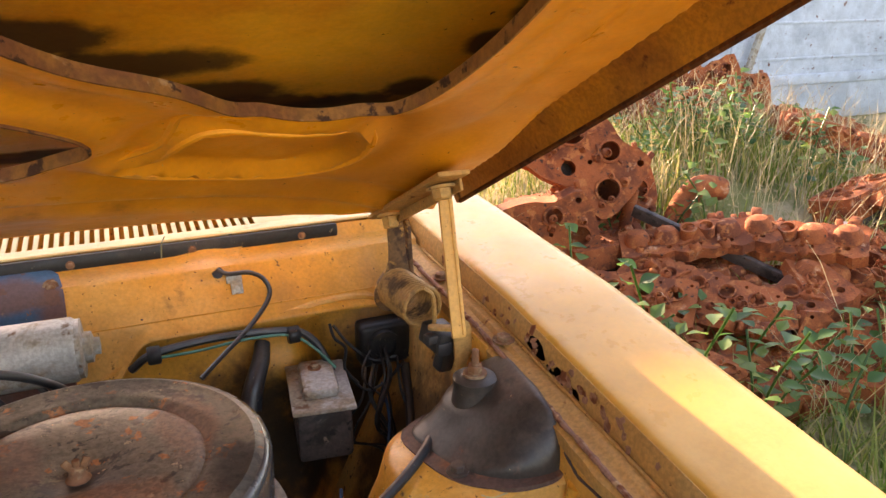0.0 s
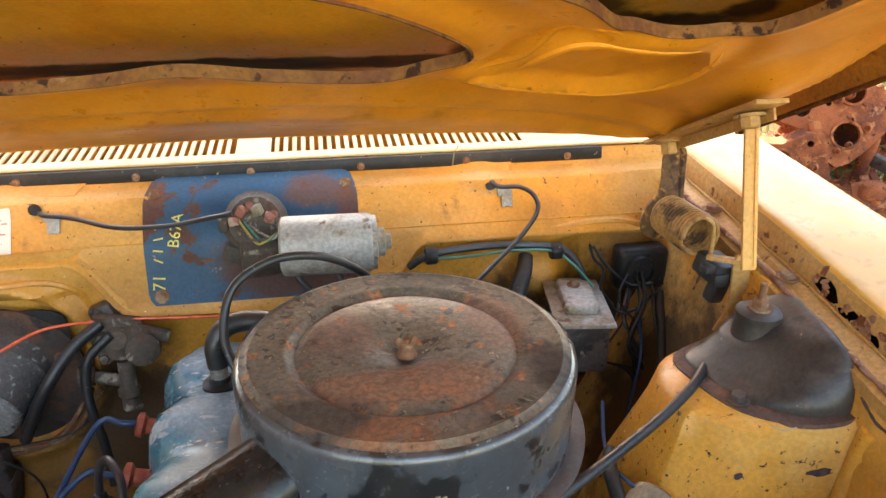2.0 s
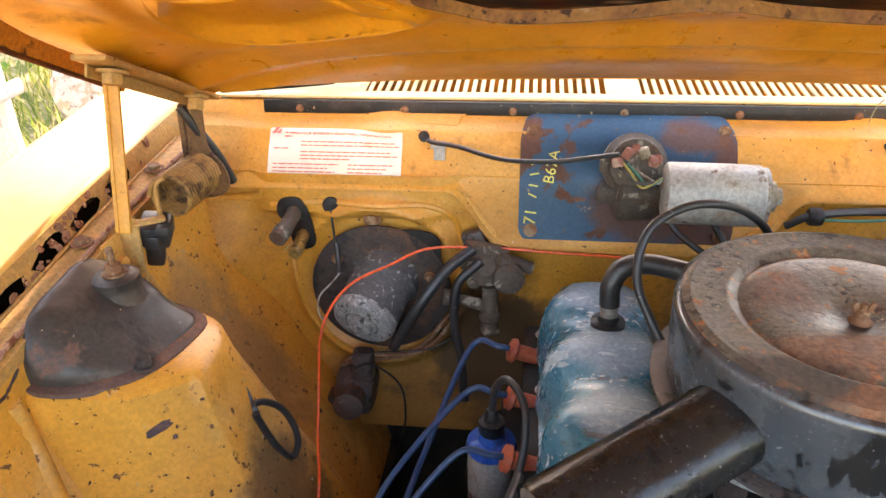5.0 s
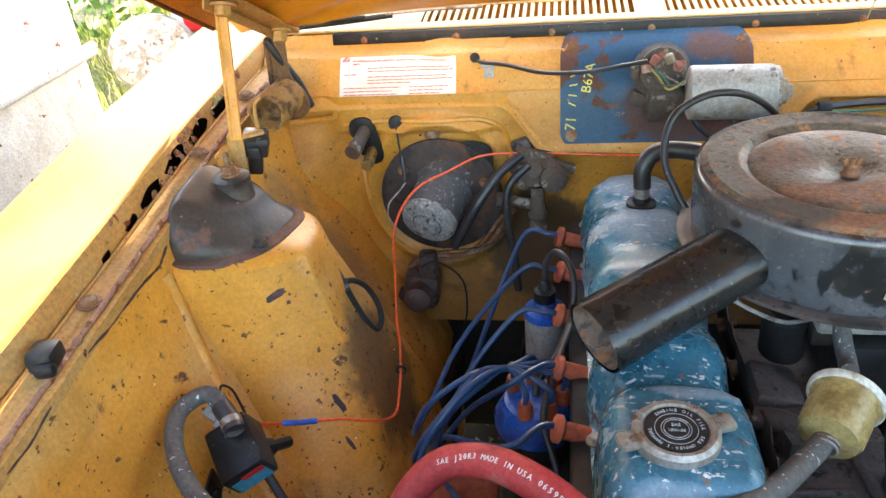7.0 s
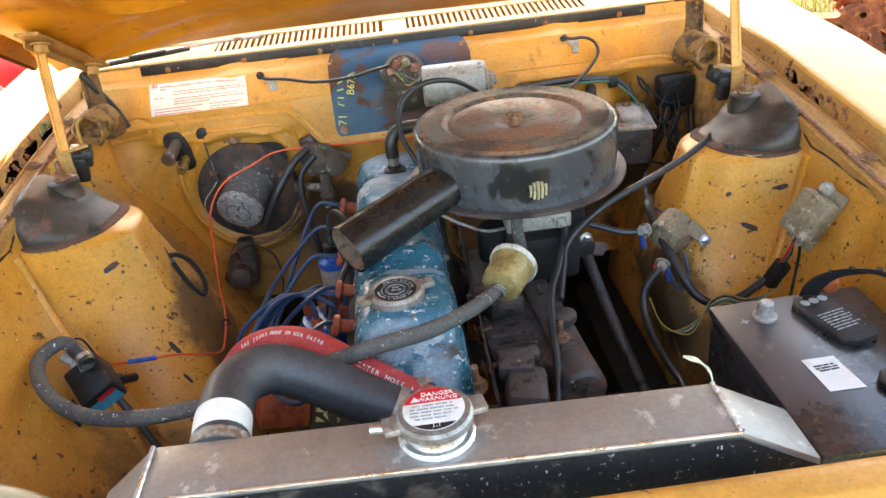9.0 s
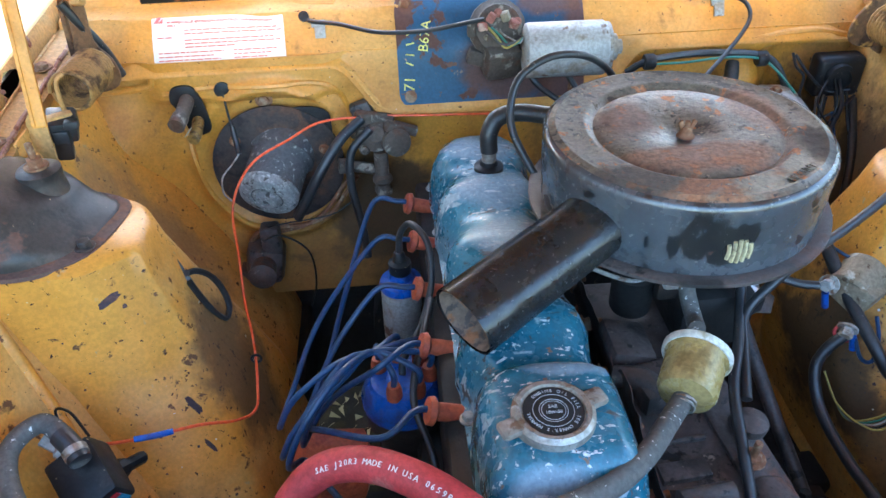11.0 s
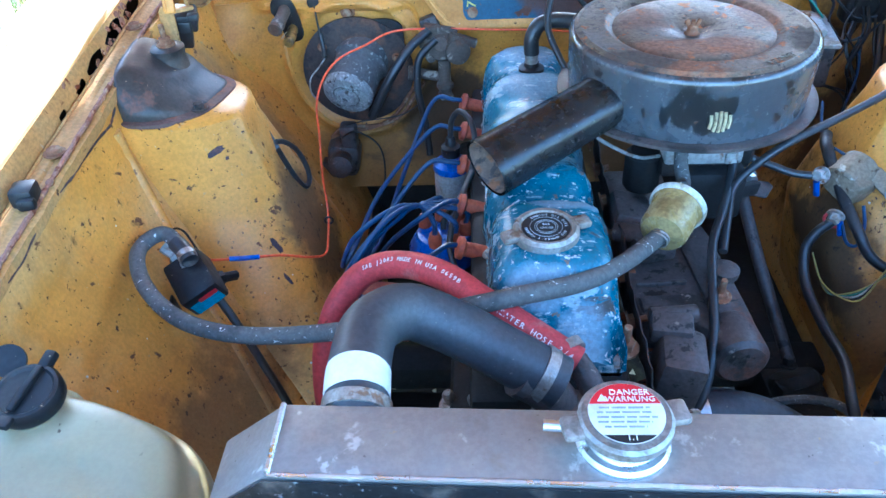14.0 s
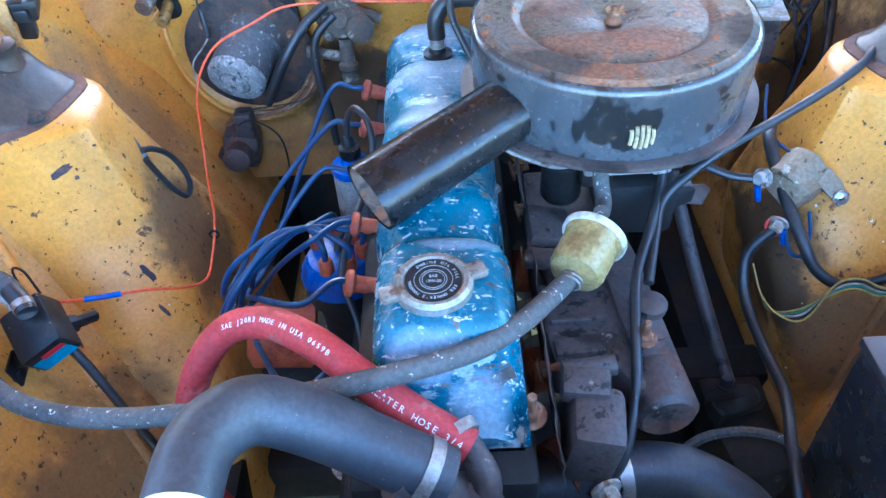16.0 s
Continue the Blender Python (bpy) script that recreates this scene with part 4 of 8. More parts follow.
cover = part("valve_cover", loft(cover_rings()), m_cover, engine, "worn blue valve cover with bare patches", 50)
for y in (-0.80, -0.62, -0.46, -0.30, -0.19):
    for x in (-0.064, 0.064):
        part("cover_bolt", bolt((EX + x, y, 0.729), (0, 0, 1), 0.006, 0.007), m_zinc, cover)
part("cylinder_head", box((EX - 0.005, -0.50, 0.665), (0.165, 0.69, 0.115), bev=0.008), m_greasy, engine, "greasy cylinder head")
part("engine_block", box((EX - 0.02, -0.50, 0.47), (0.19, 0.72, 0.29), bev=0.015), m_greasy, engine, "dark engine block")
part("timing_cover", lathe([(0.10, 0), (0.11, 0.01), (0.11, 0.045), (0.06, 0.055)], (EX, -0.855, 0.48), (0, -1, 0), 28), m_greasy, engine)
part("bell_housing", lathe([(0.16, 0), (0.16, 0.05), (0.11, 0.12)], (EX - 0.01, -0.15, 0.42), (0, 1, 0), 28), m_greasy, engine)
part("oil_pan", box((EX - 0.01, -0.5, 0.29), (0.2, 0.7, 0.12), bev=0.03), m_greasy, engine)
for s in (-1, 1):
    part("engine_mount", box((s * 0.20 + 0.1 * s, -0.5, 0.40), (0.30, 0.06, 0.05), (0, 0, 0), 0.01), m_greasy, engine)
PLAN = [(0.070, -0.40), (0.165, -0.40), (0.180, -0.527), (0.187, -0.566), (0.199, -0.715), (0.192, -0.738), (0.172, -0.748), (0.150, -0.744), (0.135, -0.715), (0.073, -0.707), (0.068, -0.66), (0.066, -0.52)]
part("intake_manifold", join(prism(PLAN[::-1], 0.056, Matrix.Translation((0, 0, 0.652)), 0.007), box((0.105, -0.575, 0.708), (0.045, 0.035, 0.018), (0, 4, 5), 0.005), box((0.150, -0.62, 0.7105), (0.012, 0.16, 0.006), (0, 0, 5), 0.002), box((0.105, -0.655, 0.7105), (0.06, 0.006, 0.006), (0, 0, 4), 0.002), box((0.10, -0.69, 0.708), (0.05, 0.022, 0.012), (0, 0, 4), 0.003),
     lathe([(0.030, 0), (0.032, 0.004), (0.032, 0.05), (0.026, 0.056)], (0.172, -0.705, 0.682), (0.1, -1, 0), 22), lathe([(0.013, 0), (0.014, 0.003), (0.011, 0.008), (0.0, 0.009)], (0.178, -0.64, 0.708), n=18), *[box((0.150 + 0.012 * (k % 2), -0.54 - 0.012 * (k // 2), 0.7095), (0.007, 0.006, 0.004), (0, 0, 10), 0.001) for k in range(6)])
     , m_rustdark, engine, "oily brown intake manifold")
part("exhaust_manifold", join(tube([(0.07, -0.78, 0.62), (0.12, -0.74, 0.62), (0.15, -0.6, 0.61), (0.15, -0.4, 0.58), (0.14, -0.25, 0.5)], 0.035, 12), tube([(0.05, -0.66, 0.63), (0.14, -0.63, 0.61)], 0.026, 12), tube([(0.05, -0.5, 0.63), (0.14, -0.5, 0.61)], 0.026, 12)), m_rust, engine, "rusted exhaust manifold")
part("thermostat_housing", join(lathe([(0.036, 0), (0.040, 0.004), (0.040, 0.03), (0.028, 0.045), (0.022, 0.06)], (-0.025, -0.865, 0.69), (0, -0.2, 1), 22), tube([(-0.03, -0.86, 0.73), (-0.05, -0.865, 0.765), (-0.075, -0.865, 0.785)], 0.021, 14)), m_rustdark, engine)
part("pulley", lathe([(0.02, 0), (0.075, 0.002), (0.075, 0.008), (0.06, 0.014), (0.075, 0.022), (0.075, 0.028), (0.02, 0.03)], (EX, -0.92, 0.52), (0, -1, 0), 32), m_greasy, engine)

AC = (0.158, -0.428)
air = root("air_cleaner", (*AC, 0.84), "round black air cleaner with rusted lid and snorkel", "air cleaner")
part("lid", lathe([(0.0, 0.9235), (0.014, 0.9235), (0.020, 0.9250), (0.030, 0.9285), (0.045, 0.9310), (0.070, 0.9330), (0.090, 0.9335), (0.0945, 0.9325), (0.098, 0.9305), (0.1015, 0.9315), (0.105, 0.9350), (0.109, 0.9364), (0.133, 0.9355), (0.1355, 0.9368), (0.138, 0.9372), (0.1405, 0.9355), (0.1455, 0.9338), (0.1460, 0.9250), (0.120, 0.9180)], (*AC, 0.0), n=72), m_aclid, air, "rusted and stained lid")
part("filter_housing", lathe([(0.135, 0.850), (0.1485, 0.853), (0.1495, 0.870), (0.1512, 0.918), (0.1512, 0.926), (0.1502, 0.9300), (0.1482, 0.9325), (0.1452, 0.9342), (0.1445, 0.9250), (0.120, 0.9150)], (*AC, 0), n=72), m_acside, air, "dusty black enamelled side with oily patches")
part("base_pan", lathe([(0.04, 0.838), (0.13, 0.842), (0.158, 0.846), (0.163, 0.849), (0.163, 0.853), (0.158, 0.8545), (0.151, 0.853)], (*AC, 0), n=72), m_rustdark, air, "rusty base pan rim")
wing = part("wing_nut", join(lathe([(0.010, 0.924), (0.007, 0.927), (0.006, 0.934), (0.003, 0.936), (0.003, 0.941)], (*AC, 0), n=12), box((AC[0] - 0.006, AC[1], 0.937), (0.006, 0.0022, 0.011), (0, -30, 20), 0.0008), box((AC[0] + 0.006, AC[1], 0.937), (0.006, 0.0022, 0.011), (0, 30, 20), 0.0008)), m_rustbolt, air)
SN0, SN1 = Vector((0.062, -0.497, 0.882)), Vector((-0.101, -0.602, 0.843))


def snorkel(r0, r1, a, b):
    d = (SN1 - SN0).normalized()
    side = d.cross(Vector((0, 0, 1))).normalized()
    up = side.cross(d)
    rings = []
    for i in range(17):
        s = a + (b - a) * i / 16
        w, h = r0 + (r1 - r0) * sm(0.3, 1.0, s), 0.029 + 0.005 * sm(0, 1, s) - (0.0028 if r0 < 0.036 else 0)
        c = SN0 + (SN1 - SN0) * s
        rings.append([c + side * (w * math.copysign(abs(math.cos(t)) ** 0.95, math.cos(t))) + up * (h * math.copysign(abs(math.sin(t)) ** 0.95, math.sin(t))) for t in (2 * math.pi * k / 28 for k in range(28))])
    return rings


sb = loft(snorkel(0.038, 0.0385, -0.25, 1.0), False)
bmesh.ops.solidify(sb, geom=sb.faces[:], thickness=0.0015)
part("snorkel", sb, m_acblack, air, "glossy black intake snorkel with a rusty mouth")
part("snorkel_lining", loft(snorkel(0.0345, 0.0350, 0.2, 0.995), False), m_mouth, air, "rusty inside of the snorkel mouth")

carb = root("carburettor", (0.165, -0.44, 0.72), "grey carburettor on the intake manifold", "carburettor")
part("carb_body", join(box((0.190, -0.475, 0.742), (0.084, 0.105, 0.074), bev=0.010), box((0.17, -0.45, 0.775), (0.09, 0.11, 0.03), bev=0.006)), m_greasy, carb)
part("air_horn", join(box((0.172, -0.472, 0.802), (0.096, 0.10, 0.024), bev=0.004), box((0.205, -0.520, 0.800), (0.016, 0.012, 0.016), bev=0.003), lathe([(0.045, 0), (0.045, 0.03)], (0.165, -0.44, 0.810), n=24)), m_zinc, carb, "dull zinc air horn")

# ---- radiator ----
rad = root("radiator", (-0.005, -1.025, 0.4), "aluminium radiator with a red and white warning cap", "radiator")


def ry(x, y):
    return y - 0.033 * x + 0.013


def rad_tank():
    prof = [(-0.311, 0.83), (-0.256, 0.876), (0.232, 0.876), (0.302, 0.836)]
    a, b = [], []
    for x, z in prof:
        a.append((x, ry(x, -0.995), z))
        b.append((x, ry(x, -1.058), z))
    lo_a = [(x, ry(x, -0.995), 0.78) for x, z in prof]
    lo_b = [(x, ry(x, -1.060), 0.78) for x, z in prof]
    bm = bmesh.new()
    A, B, C, D = ([bm.verts.new(p) for p in r] for r in (a, b, lo_a, lo_b))
    for i in range(3):
        bm.faces.new((A[i], A[i + 1], B[i + 1], B[i]))
        bm.faces.new((A[i], C[i], C[i + 1], A[i + 1]))
        bm.faces.new((B[i], B[i + 1], D[i + 1], D[i]))
        bm.faces.new((C[i], D[i], D[i + 1], C[i + 1]))
    bm.faces.new((A[0], B[0], D[0], C[0]))
    bm.faces.new((A[3], C[3], D[3], B[3]))
    bmesh.ops.recalc_face_normals(bm, faces=bm.faces)
    bmesh.ops.bevel(bm, geom=bm.edges[:], offset=0.003, segments=2, affect="EDGES", profile=0.5)
    return bm


tank = part("top_tank", rad_tank(), m_alu, rad)
part("core", box((-0.005, -1.013, 0.59), (0.60, 0.058, 0.40), (0, 0, -1.9), 0.003), m_radcore, rad, "black finned radiator core")
part("bottom_tank", box((-0.005, -1.013, 0.36), (0.61, 0.064, 0.07), (0, 0, -1.9), 0.004), m_alu, rad)


part("front_cover", prism([(-0.306, 0.83), (-0.255, 0.872), (0.237, 0.872), (0.305, 0.832), (0.305, 0.76), (-0.306, 0.76)], 0.0012, pose(-0.005, -1.0470, 0, 90, 0, -1.9), 0.0), m_radcore, rad, "black painted front with drip marks")
RD = random.Random(15)
for k in range(16):
    x, z = RD.uniform(-0.2, 0.28), RD.uniform(0.80, 0.866)
    part("drip_mark", box((x, ry(x, -1.0618), z), (RD.uniform(0.0008, 0.0016), 0.0008, RD.uniform(0.0015, 0.004)), bev=0), m_greyink, rad)


def weld(a, b, r=0.0022, k=40):
    a, b = Vector(a), Vector(b)
    return tube([a + (b - a) * i / k for i in range(k + 1)], lambda s: r * (0.8 + 0.35 * abs(math.sin(s * 70))), 7, 2)


for xx, zz in ((-0.256, 0.8765), (0.232, 0.8765)):
    part("weld_bead", weld((xx, ry(xx, -0.996), zz), (xx, ry(xx, -1.057), zz)), m_alubright, tank)
part("front_edge", weld((-0.256, ry(-0.256, -1.0575), 0.8755), (0.232, ry(0.232, -1.0575), 0.8755), 0.0016), m_alubright, tank)
CAP = Vector((-0.010, -1.009, 0.876))
part("filler_neck", join(lathe([(0.030, 0), (0.0265, 0.006), (0.0245, 0.010), (0.0245, 0.020)], CAP, n=32), tube([CAP + Vector((-0.02, 0.0, 0.014)), CAP + Vector((-0.055, 0.003, 0.014))], 0.0042, 10), tube([CAP + Vector((0.029 * math.cos(a), 0.029 * math.sin(a), 0.003)) for a in (math.pi * k / 8 for k in range(17))], 0.0042, 7, 3)), m_alubright, rad, "welded aluminium filler neck with overflow spout")
cap = part("pressure_cap", join(lathe([(0.030, 0.018), (0.0325, 0.020), (0.0325, 0.026), (0.030, 0.0285), (0.0, 0.0295)], CAP, n=36), box(CAP + Vector((0.033, 0.006, 0.0225)), (0.022, 0.020, 0.008), (0, 0, 10), 0.0035), box(CAP + Vector((-0.033, -0.006, 0.0225)), (0.022, 0.020, 0.008), (0, 0, 10), 0.0035)), m_capsteel, rad, "polished pressure cap with two ears")
part("cap_label", lathe([(0.0, 0.0298), (0.0255, 0.0298), (0.0258, 0.0303), (0.0, 0.0305)], CAP, n=36), m_white, cap, "round white warning label with red top")

# ---- hoses ----
def clamp(at, axis, r, w=0.011):
    bm = lathe([(r, -w / 2), (r + 0.0016, -w / 2), (r + 0.0016, w / 2), (r, w / 2)], at, axis, 28)
    m = basis(at, axis)
    s1 = box((0, 0, 0), (0.012, 0.018, w * 0.8), bev=0.002)
    bmesh.ops.transform(s1, verts=s1.verts, matrix=m @ Matrix.Translation((0.0, -r - 0.004, 0)))
    s2 = lathe([(0.004, 0), (0.004, 0.02)], (0, 0, 0), (1, 0, 0), 8)
    bmesh.ops.transform(s2, verts=s2.verts, matrix=m @ Matrix.Translation((-0.01, -r - 0.006, 0)))
    return join(bm, s1, s2)


RH = [(-0.204, -0.974, 0.848), (-0.206, -0.956, 0.854), (-0.208, -0.916, 0.856), (-0.203, -0.872, 0.855), (-0.175, -0.842, 0.845), (-0.13, -0.842, 0.822), (-0.08, -0.853, 0.795), (-0.036, -0.864, 0.772)]
rh = root("radiator_hose", (-0.206, -0.99, 0.84), "thick black rubber radiator hose with white tape and clamps", "hose")
part("hose", tube(RH, 0.0262, 24), m_radhose, rh)
part("tape", tube([(-0.2062, -0.952, 0.8545), (-0.2068, -0.944, 0.8553), (-0.2074, -0.936, 0.8558), (-0.2078, -0.926, 0.8560)], 0.0269, 24, 4), m_white, rh, "white tape wrapped round the hose")
part("hose_clamp", clamp((-0.2055, -0.961, 0.8527), (0, 0.97, 0.22), 0.0265), m_steel, rh)
part("hose_clamp", clamp((-0.052, -0.860, 0.780), (0.86, -0.22, -0.45), 0.0265), m_steel, rh)
part("neck", tube([(-0.204, -0.987, 0.843), (-0.205, -0.966, 0.850)], 0.0272, 20, 2), m_alubright, rh)
hh = root("heater_hose", (-0.02, -0.83, 0.77), "faded red heater hose with white print and steel clamp", "hose")
HH = [(-0.016, -0.834, 0.768), (-0.060, -0.812, 0.787), (-0.100, -0.786, 0.799), (-0.146, -0.748, 0.806), (-0.195, -0.712, 0.793), (-0.240, -0.700, 0.770), (-0.275, -0.716, 0.728), (-0.290, -0.748, 0.67), (-0.280, -0.775, 0.58), (-0.21, -0.78, 0.47)]
part("hose", tube(HH, 0.0152, 18), m_red, hh)
part("hose_clamp", clamp((-0.024, -0.823, 0.7725), (-0.5, 0.75, 0.25), 0.0155, 0.010), m_steel, hh)
part("pipe_stub", tube([(-0.018, -0.832, 0.769), (-0.004, -0.853, 0.755), (-0.004, -0.865, 0.735)], 0.0125, 14), m_rustdark, hh)
fh = root("fuel_hose", (0.088, -0.68, 0.8), "speckled grey fuel hose looped across the bay", "hose")
part("hose", tube([(0.090, -0.676, 0.801), (0.062, -0.708, 0.803), (0.03, -0.745, 0.812), (-0.01, -0.775, 0.818), (-0.07, -0.797, 0.822), (-0.14, -0.80, 0.806), (-0.25, -0.792, 0.772), (-0.36, -0.778, 0.753), (-0.44, -0.748, 0.748), (-0.50, -0.692, 0.750), (-0.526, -0.635, 0.756), (-0.505, -0.605, 0.760), (-0.478, -0.622, 0.752), (-0.462, -0.642, 0.745)], 0.0096, 14), m_hosegrey, fh)
part("hose_clamp", clamp((-0.468, -0.634, 0.748), (0.5, -0.7, -0.3), 0.0100, 0.008), m_steel, fh)
part("hose_sleeve", tube([(-0.485, -0.617, 0.755), (-0.472, -0.629, 0.750), (-0.462, -0.642, 0.745)], 0.0108, 14, 4), m_rubber, fh, "black rubber end sleeve")

# ---- things in the bay ----
m_bootplate = surf("rusty_brown_flange", (0.12, 0.07, 0.055), 0.75, 0, [((0.2, 0.09, 0.05), 18, 0.5, 0.7, 0.85, 0), ((0.05, 0.035, 0.03), 30, 0.6, 0.75, 0.8, 0)], (60, 0.001))
for s in (-1, 1):
    boot = root("shock_boot", (s * 0.527, -0.41, 0.84), "brown aged rubber boot over the shock absorber top", "rubber boot", "shock boots")

    base = closed2d([(0.474, -0.346), (0.474, -0.392), (0.492, -0.444), (0.526, -0.480), (0.564, -0.492), (0.576, -0.474), (0.580, -0.410), (0.578, -0.350), (0.535, -0.334)], 4)
    crown = closed2d([(0.512, -0.352), (0.511, -0.382), (0.520, -0.404), (0.542, -0.436), (0.563, -0.460), (0.571, -0.454), (0.576, -0.408), (0.574, -0.356), (0.545, -0.342)], 4)

    def boot_mesh(s=s, base=base, crown=crown):
        rings = []
        for f in (-0.05, 0.0, 0.06, 0.15, 0.28, 0.42, 0.56, 0.70, 0.82, 0.90, 0.96, 1.0, 1.05, 1.1):
            ring = []
            for (bx, by), (tx, ty) in zip(base, crown):
                out = max(sm(0.50, 0.58, bx), 0.8 * sm(-0.43, -0.49, by))
                k = max(0.0, min(1.0, f)) ** (0.9 + 1.2 * out)
                x, y = bx + (tx - bx) * k, by + (ty - by) * k
                z0, z1 = 0.841 + 0.16 * (x - 0.46), 0.888 + 0.55 * (x - 0.522)
                z = z0 + (z1 - z0) * max(0.0, min(1.0, f)) ** (1 - 0.25 * out) + 0.05 * min(0.0, f)
                if f > 0.9:
                    q = ((f - 0.9) / 0.2) ** 1.5
                    x, y = x + (0.552 - x) * 0.75 * q, y + (-0.395 - y) * 0.75 * q
                    z = z + (0.889 + 0.55 * (x - 0.522) - z) * min(1.0, 2 * q)
                ring.append((s * (x + 0.0025 * noise.noise((x * 26, y * 26, f * 4 + s))), y, z + 0.0015 * noise.noise((x * 30, y * 30, f * 3))))
            rings.append(ring)
        return loft(rings)
    part("rubber_cover", boot_mesh(), m_boot, boot, sharp=60)
    flange = closed2d([(0.462, -0.344), (0.461, -0.396), (0.480, -0.454), (0.520, -0.491), (0.564, -0.500), (0.580, -0.478), (0.585, -0.408), (0.583, -0.346), (0.530, -0.328)], 4)
    part("flange", loft([[(s * x, y, 0.839 + dz + 0.16 * (x - 0.46)) for x, y in flange] for dz in (-0.004, 0.0, 0.0010)]), m_bootplate, boot, "rusty brown flange plate")
    for x, y in ((0.484, -0.440),):
        part("flange_bolt", bolt((s * x, y, 0.841 + 0.16 * (x - 0.46)), (0, 0, 1), 0.0075, 0.008), m_boot, boot)
    part("side_lug", tube([(s * 0.574, -0.476, 0.872), (s * 0.577, -0.464, 0.884), (s * 0.577, -0.450, 0.893)], 0.0055, 10, 4), m_boot, boot)
    part("collar", lathe([(0.026, -0.030), (0.0225, -0.006), (0.0225, -0.002), (0.0235, 0.0), (0.0235, 0.006), (0.020, 0.008), (0.010, 0.009)], (s * 0.533, -0.376, 0.900), n=26), m_boot, boot)
    part("stud_nut", bolt((s * 0.533, -0.376, 0.909), (0, 0, 1), 0.0085, 0.010, 0.018), m_rustbolt, boot)

# wiper plate and motor
def on_face(x, z, d):
    return Vector((x, face_y(z) - 0.010 * sm(0.0, 1.0, (0.972 - z) / (0.972 - 0.81) - 0.6) - d, z))


def face_sheet(x0, x1, z0, z1, d, r, thick=0.002, step=0.012):
    return sheet([(0.5 * (x0 + x1) + a, 0.5 * (z0 + z1) + b) for a, b in rrect(x1 - x0, z1 - z0, r, 4)], [], step, lambda x, z: on_face(x, z, d), thick)


plate = root("wiper_plate", (0.002, -0.07, 0.885), "chipped blue steel plate with rust and yellow crayon writing", "cover plate")
part("plate", face_sheet(-0.134, 0.138, 0.816, 0.962, 0.004, 0.020), m_plate, plate)
for x, z in ((-0.118, 0.949), (0.124, 0.950), (-0.118, 0.833), (0.122, 0.832)):
    part("plate_screw", bolt(on_face(x, z, 0.006), (0, -0.9, 0.35), 0.006, 0.004), m_rustbolt, plate)
wiper = root("wiper_motor", (0.08, -0.12, 0.90), "grey cylindrical wiper motor with wired gearbox", "wiper motor")
part("motor_can", lathe([(0.030, 0), (0.036, 0.003), (0.037, 0.008), (0.037, 0.108), (0.034, 0.112), (0.0, 0.113)], (0.038, -0.137, 0.908), (1, -0.03, 0), 32), m_zinc, wiper, "dusty grey motor can")
part("end_boss", lathe([(0.034, 0), (0.034, 0.006), (0.018, 0.008), (0.018, 0.016), (0.010, 0.018), (0.010, 0.024), (0.0, 0.025)], (0.149, -0.140, 0.908), (1, -0.03, 0), 24), m_zinc, wiper)
part("gearbox", join(lathe([(0.040, 0), (0.040, 0.012), (0.034, 0.018), (0.032, 0.026), (0.012, 0.030)], (0.008, -0.085, 0.922), (0, -0.9, 0.35), 18), box((0.012, -0.11, 0.885), (0.05, 0.03, 0.05), (20, 0, 12), 0.006)), m_corroded, wiper, "corroded gearbox")

# emission label
label = root("emission_label", (-0.38, -0.06, 0.92), "white paper emission label with red printing", "label")
bpy.context.view_layer.update()
FACE_OB = bpy.data.objects["cowl_face"]


def stuck(x, z, d):
    """A place d in front of the pressed cowl face."""
    ok, p, nn, _ = FACE_OB.ray_cast(FACE_OB.matrix_world.inverted() @ Vector((x, -0.5, max(z, 0.893))), (0, 1, 0))
    return Vector((x, (FACE_OB.matrix_world @ p).y - d - 0.25 * max(0.0, 0.893 - z), z)) if ok else on_face(x, z, d)


part("label_sheet", sheet([(-0.381 + a, 0.9158 + b) for a, b in rrect(0.182, 0.0635, 0.002, 3)], [], 0.006, lambda x, z: stuck(x, z, 0.0012), 0.0005), m_paper, label)

# heater blower
m_rustring = surf("grimy_rusted_sheet", (0.05, 0.036, 0.03), 0.7, 0, [((0.12, 0.06, 0.035), 14, 0.5, 0.7, 0.85, 0), ((0.02, 0.018, 0.017), 22, 0.55, 0.7, 0.7, 0)], (60, 0.001))
blower = root("heater_blower", (-0.32, -0.1, 0.735), "grey crackle-painted heater blower motor on the firewall", "heater blower")
part("blower_plate", prism(closed2d([(-0.085, 0.03), (-0.05, 0.072), (0.03, 0.092), (0.078, 0.085), (0.085, 0.05), (0.08, -0.03), (0.05, -0.08), (-0.005, -0.10), (-0.06, -0.075), (-0.09, -0.02)], 4), 0.004, pose(-0.322, -0.098, 0.735, 90, 0, 0), 0.001), m_greasy, blower, "dark rusty mounting plate")
BA = Vector((-0.24, -0.84, -0.36)).normalized()
part("motor", lathe([(0.050, -0.02), (0.050, 0.018), (0.046, 0.02), (0.0435, 0.024), (0.0435, 0.082), (0.040, 0.088), (0.030, 0.091), (0.014, 0.090), (0.012, 0.096), (0.0, 0.097)], Vector((-0.314, -0.09, 0.754)), BA, 36), m_greymotor, blower)

